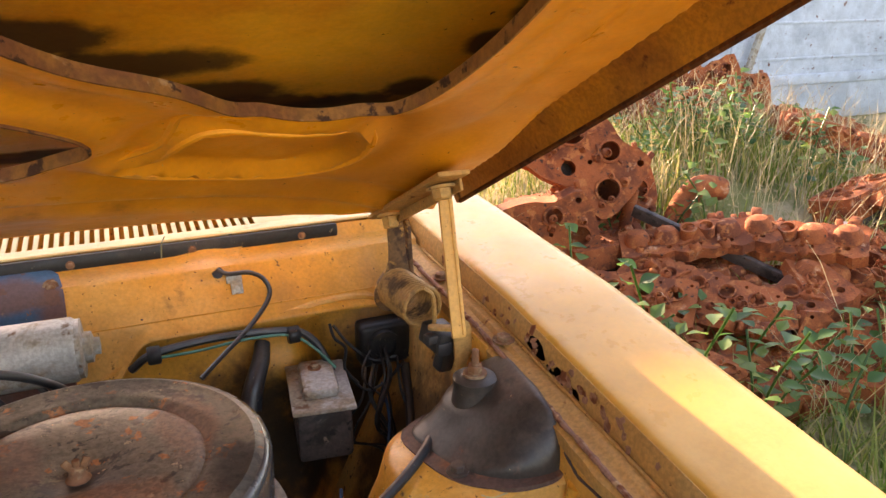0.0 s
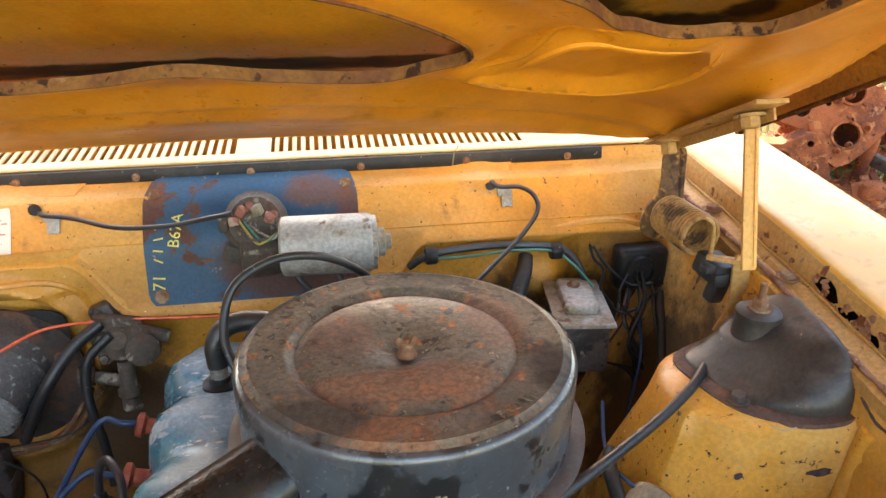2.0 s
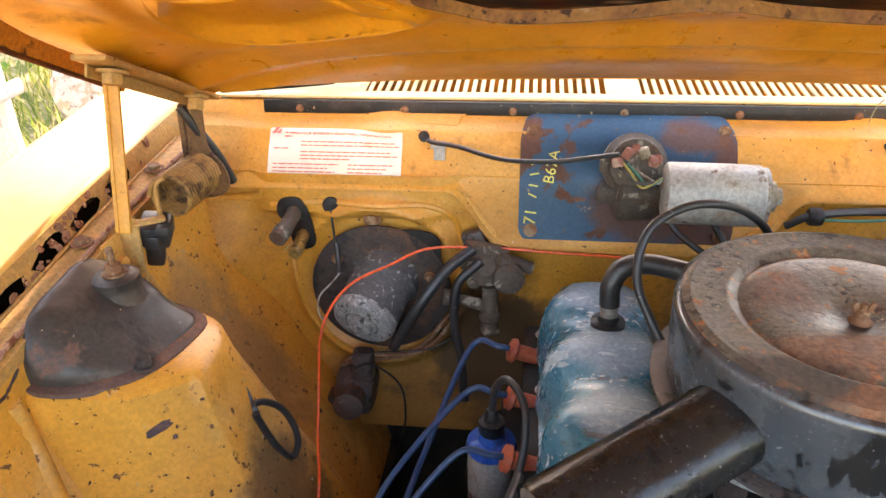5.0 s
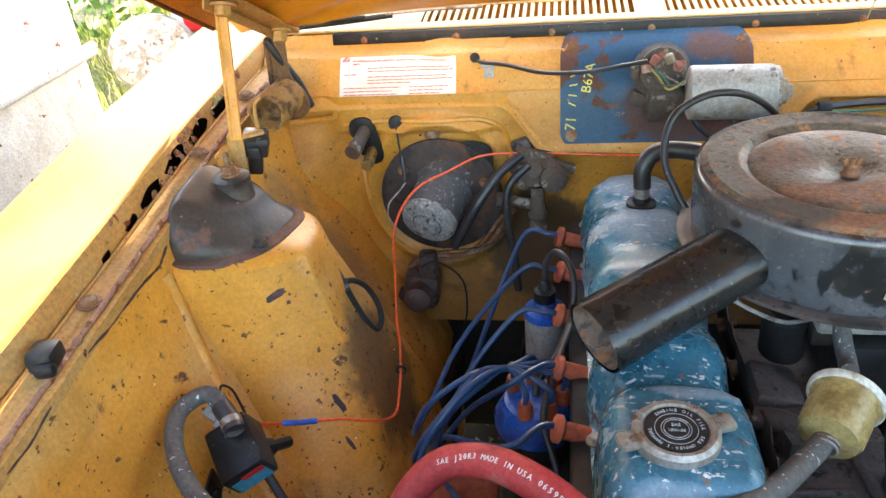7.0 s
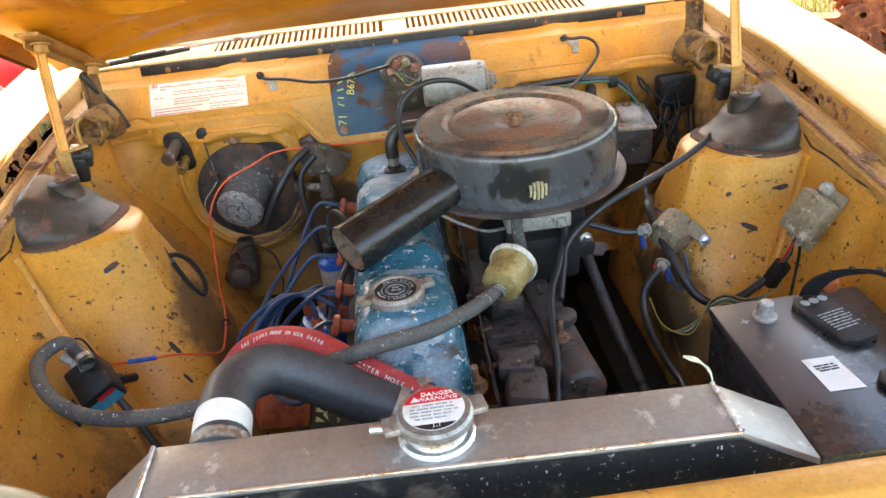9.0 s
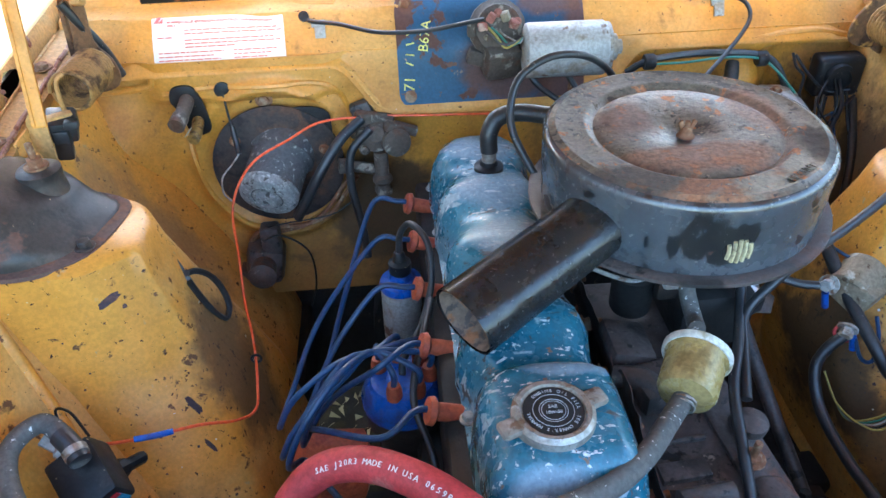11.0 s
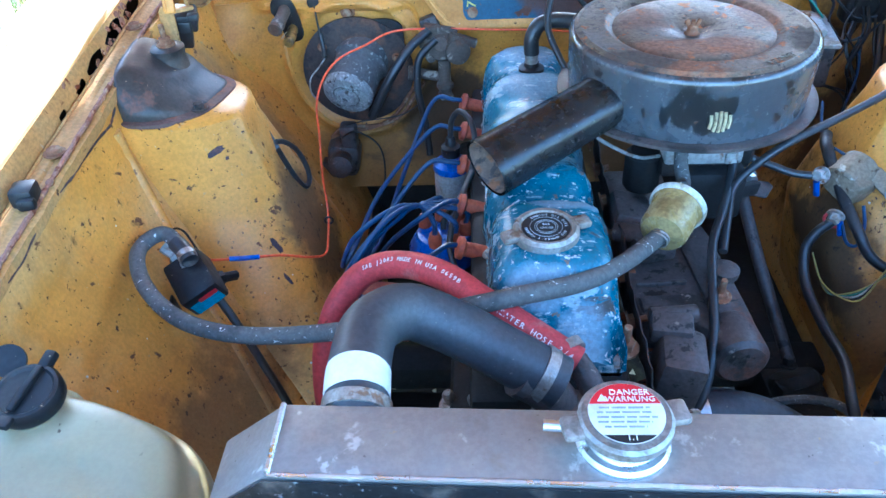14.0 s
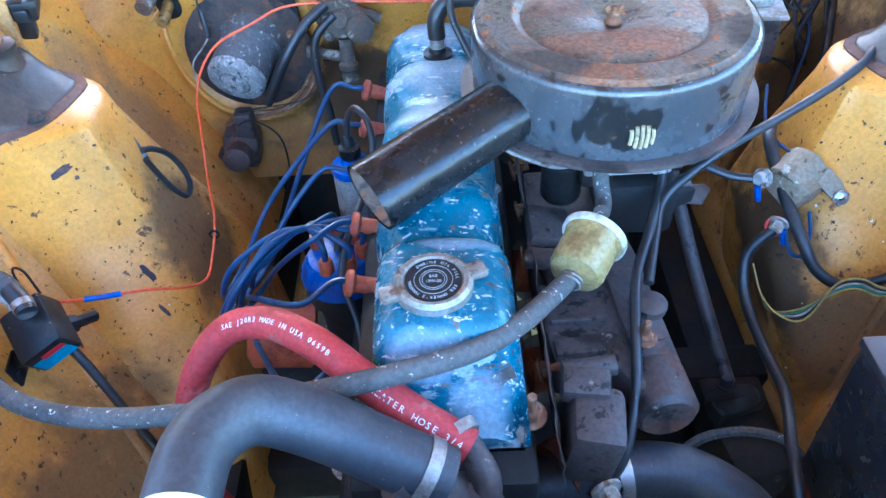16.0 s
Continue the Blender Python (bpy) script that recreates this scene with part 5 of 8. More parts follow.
part("end_cap", lathe([(0.0440, 0.074), (0.0445, 0.082), (0.041, 0.0895), (0.034, 0.092), (0.026, 0.0925), (0.024, 0.0905), (0.017, 0.0905), (0.015, 0.098), (0.006, 0.099), (0.005, 0.095), (0.0, 0.095)], Vector((-0.314, -0.09, 0.754)), BA, 36), m_crackle, blower, "pale crackled end cap")
part("rust_ring", lathe([(0.098, 0.0), (0.098, 0.004), (0.062, 0.009), (0.052, 0.009)], (-0.322, -0.100, 0.735), (0, -1, 0), 40), m_rustring, blower, "rust-stained mounting ring")
for a in (20, 140, 255):
    part("ring_screw", bolt((-0.322 + 0.075 * math.cos(radians(a)), -0.108, 0.735 + 0.075 * math.sin(radians(a))), (0, -1, 0), 0.0055, 0.005), m_rustbolt, blower)

# brake master cylinder
mc = root("brake_master_cylinder", (0.42, -0.16, 0.76), "brake master cylinder with grey stamped lid", "master cylinder")
part("reservoir", box((0.418, -0.155, 0.768), (0.068, 0.115, 0.07), (0, 0, -8), 0.006), m_rustdark, mc, "dark iron reservoir")
part("lid", join(box((0.418, -0.155, 0.806), (0.078, 0.128, 0.006), (0, 0, -8), 0.002), box((0.418, -0.15, 0.815), (0.046, 0.085, 0.016), (0, 0, -8), 0.007)), m_zinc, mc, "grey stamped lid")
part("lid_bolt", bolt((0.418, -0.135, 0.823), (0, 0, 1), 0.006, 0.005), m_rustbolt, mc)

# battery
bat = root("battery", (0.445, -0.875, 0.56), "dusty black car battery with carrying strap", "battery")
part("case", box((0.430, -0.872, 0.665), (0.182, 0.250, 0.205), (0, 0, 1), 0.005), m_battery, bat)
part("case_top", box((0.430, -0.872, 0.772), (0.186, 0.256, 0.012), (0, 0, 1), 0.003), m_battery, bat)
for (x, y, r) in ((0.457, -0.806, 14), (0.475, -0.95, 14)):
    vc = part("vent_cap", prism([(p[0], p[1]) for p in rrect(0.052, 0.098, 0.012, 1)], 0.009, pose(x, y, 0.778, 0, 0, r), 0.002), m_black, bat, "black vent cap with moulded print")
part("terminal", lathe([(0.014, 0.0), (0.014, 0.003), (0.0095, 0.004), (0.0085, 0.02), (0.006, 0.022), (0.0, 0.022)], (0.388, -0.781, 0.778), n=20), m_zinc, bat, "corroded lead terminal")
STRAP = smooth_path([(0.452, -0.757, 0.778), (0.455, -0.762, 0.800), (0.470, -0.775, 0.822), (0.500, -0.805, 0.836), (0.525, -0.86, 0.836), (0.535, -0.93, 0.815), (0.533, -0.985, 0.780)], 5)
strap = part("carry_strap", grid(lambda u, v: Vector(STRAP[min(int(u * (len(STRAP) - 1) + 0.5), len(STRAP) - 1)]) + Vector((0.020 * (v - 0.5) * 0.9, 0.020 * (v - 0.5) * -0.5, 0.004 * math.cos(math.pi * (v - 0.5)))), len(STRAP) - 1, 4, False, 0.003), m_black, bat, "black plastic strap with punched holes")
# black discs laid on the strap for the dark of its punched holes
for k in range(3, len(STRAP) - 3, 3):
    part("punched_hole", lathe([(0.0038, 0.0045), (0.0038, 0.0056), (0.0, 0.0056)], STRAP[k], (0.2, -0.2, 1), 10), m_dark, strap, "dark punched hole")
part("battery_sticker", prism([(-0.018, -0.025), (0.02, -0.028), (0.018, 0.026), (-0.018, 0.028)], 0.0006, pose(0.408, -0.893, 0.7785, 0, 0, 4)), m_white, bat, "crumpled white sticker")

# washer bottle
wb = root("washer_bottle", (-0.44, -0.98, 0.6), "yellowed plastic washer bottle with black cap", "washer bottle")
BOTTLE = closed2d([(-0.56, -0.878), (-0.50, -0.888), (-0.405, -0.918), (-0.352, -0.948), (-0.330, -0.996), (-0.333, -1.045), (-0.40, -1.058), (-0.55, -1.055), (-0.575, -0.97)], 5)
rings = []
for z, k in ((0.62, 0.95), (0.76, 1.0), (0.790, 1.0), (0.806, 0.975), (0.814, 0.935), (0.8165, 0.89), (0.818, 0.86), (0.828, 0.835), (0.834, 0.79), (0.837, 0.72), (0.838, 0.5), (0.838, 0.1)):
    rings.append([(-0.455 + (x + 0.455) * k, -0.972 + (y + 0.972) * k, z - 0.022 - 0.05 * max(0.0, x + 0.43) - 0.10 * max(0.0, -0.99 - y) * sm(0.78, 0.82, z)) for x, y in BOTTLE])
part("bottle", loft(rings), m_bottle, wb, sharp=60)
part("bottle_cap", lathe([(0.0285, 0), (0.0295, 0.002), (0.0295, 0.012), (0.027, 0.016), (0.024, 0.0165), (0.022, 0.0145), (0.0, 0.0145)], (-0.497, -0.924, 0.822), (0.05, -0.15, 1), 32), m_black, wb)

# ---- writing ----
def text_mesh(body, size, m, ext=0.0003, align="CENTER"):
    cu = bpy.data.curves.new("writing", "FONT")
    cu.body, cu.size, cu.extrude, cu.align_x, cu.align_y, cu.resolution_u = body, size, ext, align, "CENTER", 2
    tmp = new("writing_tmp", cu)
    bpy.context.view_layer.update()
    me = bpy.data.meshes.new_from_object(tmp.evaluated_get(bpy.context.evaluated_depsgraph_get()))
    bm = bmesh.new()
    bm.from_mesh(me)
    bpy.data.objects.remove(tmp)
    bpy.data.curves.remove(cu)
    bpy.data.meshes.remove(me)
    bmesh.ops.transform(bm, verts=bm.verts, matrix=m)
    return bm


def face_pose(x, z, d):
    """A pose on the cowl face whose x runs across, y up the face and z out of it."""
    a, b = on_face(x, z - 0.01, 0), on_face(x, z + 0.01, 0)
    up = (b - a).normalized()
    out = Vector((1, 0, 0)).cross(up)
    p = (stuck(x, z, 0.0022) if d == LD else on_face(x, z, 0) + out * d)
    return Matrix(((1, up.x, out.x, p.x), (0, up.y, out.y, p.y), (0, up.z, out.z, p.z), (0, 0, 0, 1)))


def bars(spec, m_of, h):
    """Bars for lines of print: rows of (start, end)."""
    out = []
    for x0, x1, z in spec:
        x = x0
        while x < x1:
            w = min(RB.uniform(0.004, 0.012), x1 - x)
            b = box((0, 0, 0), (w, h, 0.0004), bev=0)
            bmesh.ops.transform(b, verts=b.verts, matrix=m_of(x + w / 2, z))
            out.append(b)
            x += w + 0.0016
    return join(*out)


RB = random.Random(3)


def on_label(bm, d=0.0024):
    for v in bm.verts:
        v.co = stuck(v.co.x, v.co.z, d)
    return bm


LD = 0.00721
part("title_print", on_label(text_mesh("VEHICLE EMISSION CONTROL INFORMATION", 0.0066, face_pose(-0.372, 0.9425, LD))), m_redink, label)
part("notice_print", on_label(text_mesh("SEE SERVICE MANUAL FOR INSTRUCTIONS", 0.0062, face_pose(-0.381, 0.8925, LD))), m_redink, label)
part("fine_print", bars([(-0.428, -0.300, 0.9375), (-0.428, -0.294, 0.9335), (-0.428, -0.304, 0.9265), (-0.428, -0.296, 0.9225), (-0.428, -0.36, 0.9185), (-0.465, -0.445, 0.930), (-0.465, -0.375, 0.9125), (-0.362, -0.300, 0.9125), (-0.465, -0.39, 0.908), (-0.362, -0.31, 0.908), (-0.465, -0.38, 0.9038), (-0.362, -0.316, 0.9038), (-0.425, -0.335, 0.8925)], lambda x, z: face_pose(x, z - 0.004, LD), 0.0015), m_redink, label)
mk = prism([(-0.006, -0.005), (-0.001, -0.005), (0.004, 0.005), (-0.001, 0.005)], 0.0004, face_pose(-0.461, 0.9415, LD - 0.0003))
part("maker_mark", join(mk, prism([(0.0, -0.005), (0.006, -0.005), (0.006, 0.003)], 0.0004, face_pose(-0.461, 0.9415, LD - 0.0003)), bars([(-0.451, -0.436, 0.947), (-0.451, -0.44, 0.943)], lambda x, z: face_pose(x, z - 0.004, LD), 0.0022)), m_redink, label)
part("crayon_writing", join(text_mesh("71", 0.022, face_pose(-0.118, 0.850, 0.0075) @ pose(0, 0, 0, 0, 0, 84), 0.0002), text_mesh("B67A", 0.020, face_pose(-0.093, 0.910, 0.0075) @ pose(0, 0, 0, 0, 0, 80), 0.0002), *[prism([(-0.001, -0.006), (0.001, -0.006), (0.001, 0.006), (-0.001, 0.006)], 0.0004, face_pose(-0.117 + 0.001 * k, 0.878 + 0.012 * k, 0.0072) @ pose(0, 0, 0, 0, 0, 64 + 18 * k)) for k in range(4)]), m_yellowink, plate, "yellow crayon scrawl")

# radiator cap label
capz = CAP + Vector((0, 0, 0.0305))
seg = [(0.0252 * math.cos(a), 0.0252 * math.sin(a)) for a in (radians(18 + 144 * i / 16) for i in range(17))]
part("red_field", prism(seg, 0.0004, Matrix.Translation(capz)), m_redcap, cap, "red top of the warning label")
part("black_field", prism([(0.0252 * math.cos(a), 0.0252 * math.sin(a)) for a in (radians(228 + 84 * i / 10) for i in range(11))], 0.0004, Matrix.Translation(capz)), m_blackink, cap)
part("danger_word", text_mesh("DANGER", 0.0068, Matrix.Translation(capz + Vector((0.004, 0.0172, 0.0006)))), m_white, cap, "white lettering")
part("warning_word", text_mesh("WARNUNG", 0.0064, Matrix.Translation(capz + Vector((0.004, 0.0112, 0.0006)))), m_white, cap, "white lettering")
part("pressure_number", text_mesh("1.1", 0.0068, Matrix.Translation(capz + Vector((0.001, -0.0208, 0.0006)))), m_white, cap, "white lettering")
part("warning_triangle", prism([(-0.0185, 0.0095), (-0.0115, 0.0095), (-0.015, 0.0160)], 0.0004, Matrix.Translation(capz + Vector((0, 0, 0.0003)))), m_white, cap)
part("cap_fine_print", bars([(-0.018, 0.016, 0.004), (-0.02, 0.018, 0.0), (-0.02, 0.02, -0.004), (-0.02, 0.016, -0.008), (-0.016, 0.012, -0.012)], lambda x, y: Matrix.Translation(capz + Vector((x, y, 0.0004))), 0.0014), m_greyink, cap)

# oil filler cap
OC = Vector((-0.040, -0.714, 0.8325))
m_capmetal = surf("worn_brown_cap", (0.27, 0.235, 0.19), 0.5, 0.4, [((0.38, 0.36, 0.32), 30, 0.52, 0.66, 0.45, 0.5), ((0.14, 0.075, 0.04), 50, 0.58, 0.70, 0.85, 0)], (90, 0.0006))
oil = root("oil_filler_cap", OC, "worn metal oil filler cap with black printed centre", "oil cap")
part("cap_body", join(lathe([(0.034, -0.004), (0.035, 0.002), (0.0345, 0.008), (0.031, 0.0115), (0.0275, 0.011), (0.0262, 0.0085), (0.0, 0.0085)], OC, n=40), box(OC + Vector((0.037, 0.012, 0.006)), (0.020, 0.018, 0.009), (0, 0, 20), 0.004), box(OC + Vector((-0.037, -0.012, 0.006)), (0.020, 0.018, 0.009), (0, 0, 20), 0.004)), m_capmetal, oil, "worn steel cap with two ears")
part("cap_disc", lathe([(0.0, 0.0088), (0.0252, 0.0088), (0.0252, 0.0094), (0.0, 0.0096)], OC, n=36), m_blackink, oil)


def ring_text(body, r, size, start, c, z):
    out = []
    for i, ch in enumerate(body):
        if ch != " ":
            a = radians(start) - i * size * 0.78 / r
            out.append(text_mesh(ch, size, Matrix.Translation(c + Vector((r * math.cos(a), r * math.sin(a), z))) @ pose(0, 0, 0, 0, 0, math.degrees(a) - 90)))
    return join(*out)


part("cap_print", join(ring_text("ENGINE OIL FILL", 0.0207, 0.0043, 132, OC, 0.0099), ring_text("SEE OWNER'S MANUAL", 0.0207, 0.0041, -25, OC, 0.0099), text_mesh("SAE", 0.0046, Matrix.Translation(OC + Vector((0, 0.004, 0.0099)))), text_mesh("10W-30", 0.0042, Matrix.Translation(OC + Vector((0, -0.002, 0.0099)))), *[tube([OC + Vector((r * math.cos(a), r * math.sin(a), 0.0098)) for a in (2 * math.pi * k / 36 for k in range(37))], 0.0003, 5, 1) for r in (0.0098, 0.0118, 0.0168)]), m_greyink, oil, "pale ring lettering")

# print on the red hose
def hose_print(body, size, s0, path, r, up):
    pts = smooth_path(path, 12)
    acc, out = [0.0], []
    for a, b in zip(pts, pts[1:]):
        acc.append(acc[-1] + (b - a).length)
    for i, ch in enumerate(body):
        d = s0 + i * size * 0.72
        k = max(j for j in range(len(acc) - 1) if acc[j] <= d)
        p = pts[k] + (pts[k + 1] - pts[k]) * ((d - acc[k]) / (acc[k + 1] - acc[k]))
        t = (pts[k + 1] - pts[k]).normalized()
        o = (Vector(up) - t * t.dot(Vector(up))).normalized()
        y = o.cross(t)
        if ch != " ":
            q = p + o * r
            out.append(text_mesh(ch, size, Matrix(((t.x, y.x, o.x, q.x), (t.y, y.y, o.y, q.y), (t.z, y.z, o.z, q.z), (0, 0, 0, 1)))))
    return join(*out)


part("hose_print", hose_print("SAE J20R3 MADE IN USA 0659B", 0.0068, 0.012, [HH[5], HH[4], HH[3], HH[2], HH[1]], 0.0154, (-0.1, -0.5, 0.85)), m_white, hh, "white print on the hose")
part("hose_name", hose_print("HEATER HOSE 3/4", 0.0080, 0.012, [HH[2], HH[1], HH[0]], 0.0154, (-0.35, -0.45, 0.8)), m_white, hh, "white print on the hose")

# ---- bonnet hinges ----
def coil(a, b, r, turns, wire):
    a, b = Vector(a), Vector(b)
    m = basis(a, b - a)
    L = (b - a).length
    n = int(turns * 14)
    return tube([m @ Vector((r * math.cos(2 * math.pi * turns * i / n), r * math.sin(2 * math.pi * turns * i / n), L * i / n)) for i in range(n + 1)], wire, 7, 1, smooth=False)


def bar(a, b, w, t, side):
    a, b = Vector(a), Vector(b)
    d = (b - a).normalized()
    s = (Vector(side) - d * d.dot(Vector(side))).normalized()
    u = d.cross(s)
    rings = []
    for p in (a - d * w * 0.35, a, b, b + d * w * 0.35):
        k = 0.6 if p in (a - d * w * 0.35,) else 1
        rings.append([p + s * t / 2 + u * w * k / 2, p + s * t / 2 - u * w * k / 2, p - s * t / 2 - u * w * k / 2, p - s * t / 2 + u * w * k / 2])
    bm = loft(rings)
    bmesh.ops.bevel(bm, geom=bm.edges[:], offset=t * 0.2, segments=2, affect="EDGES", profile=0.5)
    return bm


m_linkrust = surf("rusted_yellow_link", (0.17, 0.085, 0.035), 0.8, 0, [((0.06, 0.03, 0.018), 24, 0.5, 0.66, 0.9, 0), ((0.40, 0.20, 0.05), 40, 0.6, 0.72, 0.7, 0)], (70, 0.001))
for s in (-1, 1):
    hg = part("hinge", join(bar((s * 0.522, -0.115, 1.012), (s * 0.518, -0.345, 1.117), 0.034, 0.005, (0, 0.42, 0.9)), bar((s * 0.536, -0.12, 1.006), (s * 0.533, -0.335, 1.104), 0.014, 0.003, (1, 0, 0))), m_ledge, hood, "rust-edged hinge rail, arm and spring")
    part("rail_bolt", bolt((s * 0.524, -0.143, 1.022), (0, -0.42, -0.9), 0.0105, 0.016), m_ledge, hg)
    part("rail_bolt", bolt((s * 0.520, -0.318, 1.099), (0, -0.42, -0.9), 0.0105, 0.012), m_ledge, hg)
    part("prop_arm", join(bar((s * 0.525, -0.314, 1.094), (s * 0.521, -0.360, 0.952), 0.015, 0.004, (0, 1, 0)), bar((s * 0.530, -0.312, 1.094), (s * 0.527, -0.357, 0.952), 0.012, 0.004, (1, 0, 0))), m_yellow, hg, "yellow folded hinge arm")
    part("rear_link", join(prism([(s * a, b) for a, b in closed2d([(0.524, 1.010), (0.543, 1.010), (0.548, 0.96), (0.556, 0.915), (0.552, 0.885), (0.515, 0.888), (0.503, 0.905), (0.508, 0.930), (0.524, 0.955)], 3)][::s], 0.005, pose(0, -0.133, 0, 90, 0, 0), 0.001), bar((s * 0.552, -0.128, 1.0), (s * 0.558, -0.128, 0.88), 0.020, 0.006, (1, 0, 0))), m_linkrust, hg, "grimy rusted rear link")
    part("spring", coil((s * 0.516, -0.184, 0.938), (s * 0.522, -0.2585, 0.940), 0.0236, 12.5, 0.0028), m_spring, hg, "grimy yellow coil spring")
    part("spring_hook", tube([(s * 0.523, -0.2600, 0.9640), (s * 0.532, -0.2640, 0.955), (s * 0.5335, -0.2655, 0.925), (s * 0.528, -0.268, 0.916)], 0.0026, 7), m_ledge, hg)
    part("spring_bracket", join(bar((s * 0.522, -0.285, 0.926), (s * 0.548, -0.30, 0.926), 0.012, 0.004, (0, 0, 1)), bar((s * 0.553, -0.30, 0.926), (s * 0.556, -0.30, 0.86), 0.022, 0.004, (0, 1, 0.1)), bar((s * 0.556, -0.30, 0.87), (s * 0.548, -0.29, 0.835), 0.018, 0.004, (0, 1, 0))), m_ledge, hg)
    part("stop_block", join(box((s * 0.538, -0.272, 0.906), (0.034, 0.040, 0.026), (10, 8, 15), 0.004), box((s * 0.543, -0.274, 0.880), (0.020, 0.018, 0.036), (10, 8, 15), 0.004), box((s * 0.534, -0.292, 0.900), (0.018, 0.010, 0.016), (0, 0, 0), 0.002), box((s * 0.522, -0.285, 0.912), (0.016, 0.014, 0.010), (0, 0, 10), 0.002)), m_rubber, hg, "black rubber stop")
    part("hinge_plate", join(box((s * 0.567, -0.30, 0.875), (0.004, 0.075, 0.085), (0, 0, 0), 0.002), bolt((s * 0.564, -0.318, 0.885), (-s, 0, 0), 0.010, 0.008)), m_tower, hg, "yellow hinge plate bolted to the inner fender")

# ---- hoses and wires on the firewall ----
def wire(name, pts, r, mat, label, cat="wire", group="", n=7):
    return thing(name, tube(pts, r, n, 7), mat, pts[0], label, cat, group)


wire("drain_tube", [(-0.549, -0.140, 1.006), (-0.536, -0.135, 0.979), (-0.519, -0.122, 0.937), (-0.512, -0.105, 0.894)], 0.0062, m_rubber, "short black rubber drain tube beside the hinge", "tube", n=10)
for x, lab in ((-0.254, "washer tube in a metal clip on the cowl"), (0.325, "looped washer tube in a metal clip on the cowl")):
    wt = root("washer_tube", (x, -0.06, 0.938), "thin black " + lab, "tube")
    part("clip", join(box((x + 0.012, -0.060, 0.9335), (0.020, 0.004, 0.010), (-25, 0, 0), 0.001), box((x + 0.014, -0.066, 0.924), (0.015, 0.003, 0.018), (-25, 0, 0), 0.001), bolt((x + 0.014, -0.069, 0.923), (0, -0.9, 0.3), 0.0035, 0.002)), m_zinc, wt)
    if x < 0:
        pts = [(x - 0.006, -0.052, 0.942), (x + 0.004, -0.062, 0.938), (x + 0.04, -0.072, 0.936), (-0.16, -0.098, 0.931), (-0.10, -0.112, 0.934), (-0.05, -0.124, 0.945), (-0.016, -0.128, 0.952)]
    else:
        pts = [(x - 0.008, -0.052, 0.948), (x + 0.004, -0.063, 0.943), (x + 0.03, -0.072, 0.944), (x + 0.047, -0.082, 0.935), (x + 0.05, -0.092, 0.915), (x + 0.02, -0.12, 0.892), (x - 0.03, -0.165, 0.872), (x - 0.05, -0.18, 0.862)]
    part("tube", tube(pts, 0.0031, 9, 7), m_rubber, wt)
    part("grommet", lathe([(0.0075, 0), (0.0075, 0.003), (0.004, 0.004)], (x - 0.007, -0.055, 0.943), (0, -0.8, 0.5), 14), m_black, wt)

hc = root("heater_pipes", (-0.43, -0.09, 0.835), "two corroded heater pipe stubs in a black seal", "heater pipe")
part("seal_plate", prism(closed2d([(-0.018, 0.032), (0.008, 0.034), (0.020, 0.012), (0.026, -0.03), (0.014, -0.042), (-0.004, -0.038), (-0.014, -0.005), (-0.024, 0.012)], 4), 0.006, pose(-0.437, -0.090, 0.832, 90, 0, 0), 0.0015), m_black, hc)
part("pipe", tube([(-0.437, -0.08, 0.848), (-0.438, -0.115, 0.842), (-0.445, -0.150, 0.833)], lambda s: 0.0105 if s < 0.75 else 0.012, 14), m_corroded, hc)
part("pipe", tube([(-0.428, -0.08, 0.815), (-0.427, -0.125, 0.808), (-0.429, -0.140, 0.806)], 0.0085, 14), m_brass, hc, "brass pipe end")
tc = root("throttle_cable", (-0.385, -0.09, 0.857), "thin cable through a round black grommet", "cable")
part("grommet", lathe([(0.012, 0), (0.012, 0.004), (0.006, 0.007), (0.0, 0.007)], (-0.385, -0.091, 0.857), (0, -1, 0), 20), m_black, tc)
part("rod", tube([(-0.385, -0.096, 0.857), (-0.383, -0.102, 0.835), (-0.380, -0.108, 0.805)], 0.0016, 6), m_black, tc)
part("sleeve", tube([(-0.380, -0.104, 0.806), (-0.377, -0.112, 0.785), (-0.374, -0.124, 0.770)], 0.0042, 10), m_rubber, tc)
part("wire_end", tube([(-0.374, -0.125, 0.770), (-0.385, -0.13, 0.757), (-0.402, -0.135, 0.738), (-0.404, -0.14, 0.715), (-0.395, -0.14, 0.70)], 0.0013, 6), m_zinc, tc)
part("firewall_bolt", bolt((-0.330, -0.092, 0.838), (0, -1, 0), 0.0085, 0.007), m_rustbolt, car)
def rusty_valve(*bms):
    bm = join(*bms, tube([(-0.205, -0.12, 0.742), (-0.222, -0.122, 0.744)], 0.0105, 12), box((-0.176, -0.112, 0.792), (0.050, 0.012, 0.040), (8, 14, 6), 0.004), lathe([(0.016, 0), (0.018, 0.004), (0.018, 0.012), (0.012, 0.016)], (-0.150, -0.128, 0.778), (0.3, -0.9, 0.2), 18), box((-0.168, -0.135, 0.712), (0.020, 0.020, 0.012), (0, 0, 20), 0.004))
    bmesh.ops.transform(bm, verts=bm.verts, matrix=Matrix.Translation((-0.168, -0.118, 0.778)) @ Matrix.Diagonal((1.18, 1.1, 1.18, 1)) @ Matrix.Translation((0.168, 0.118, -0.778)))
    return bm


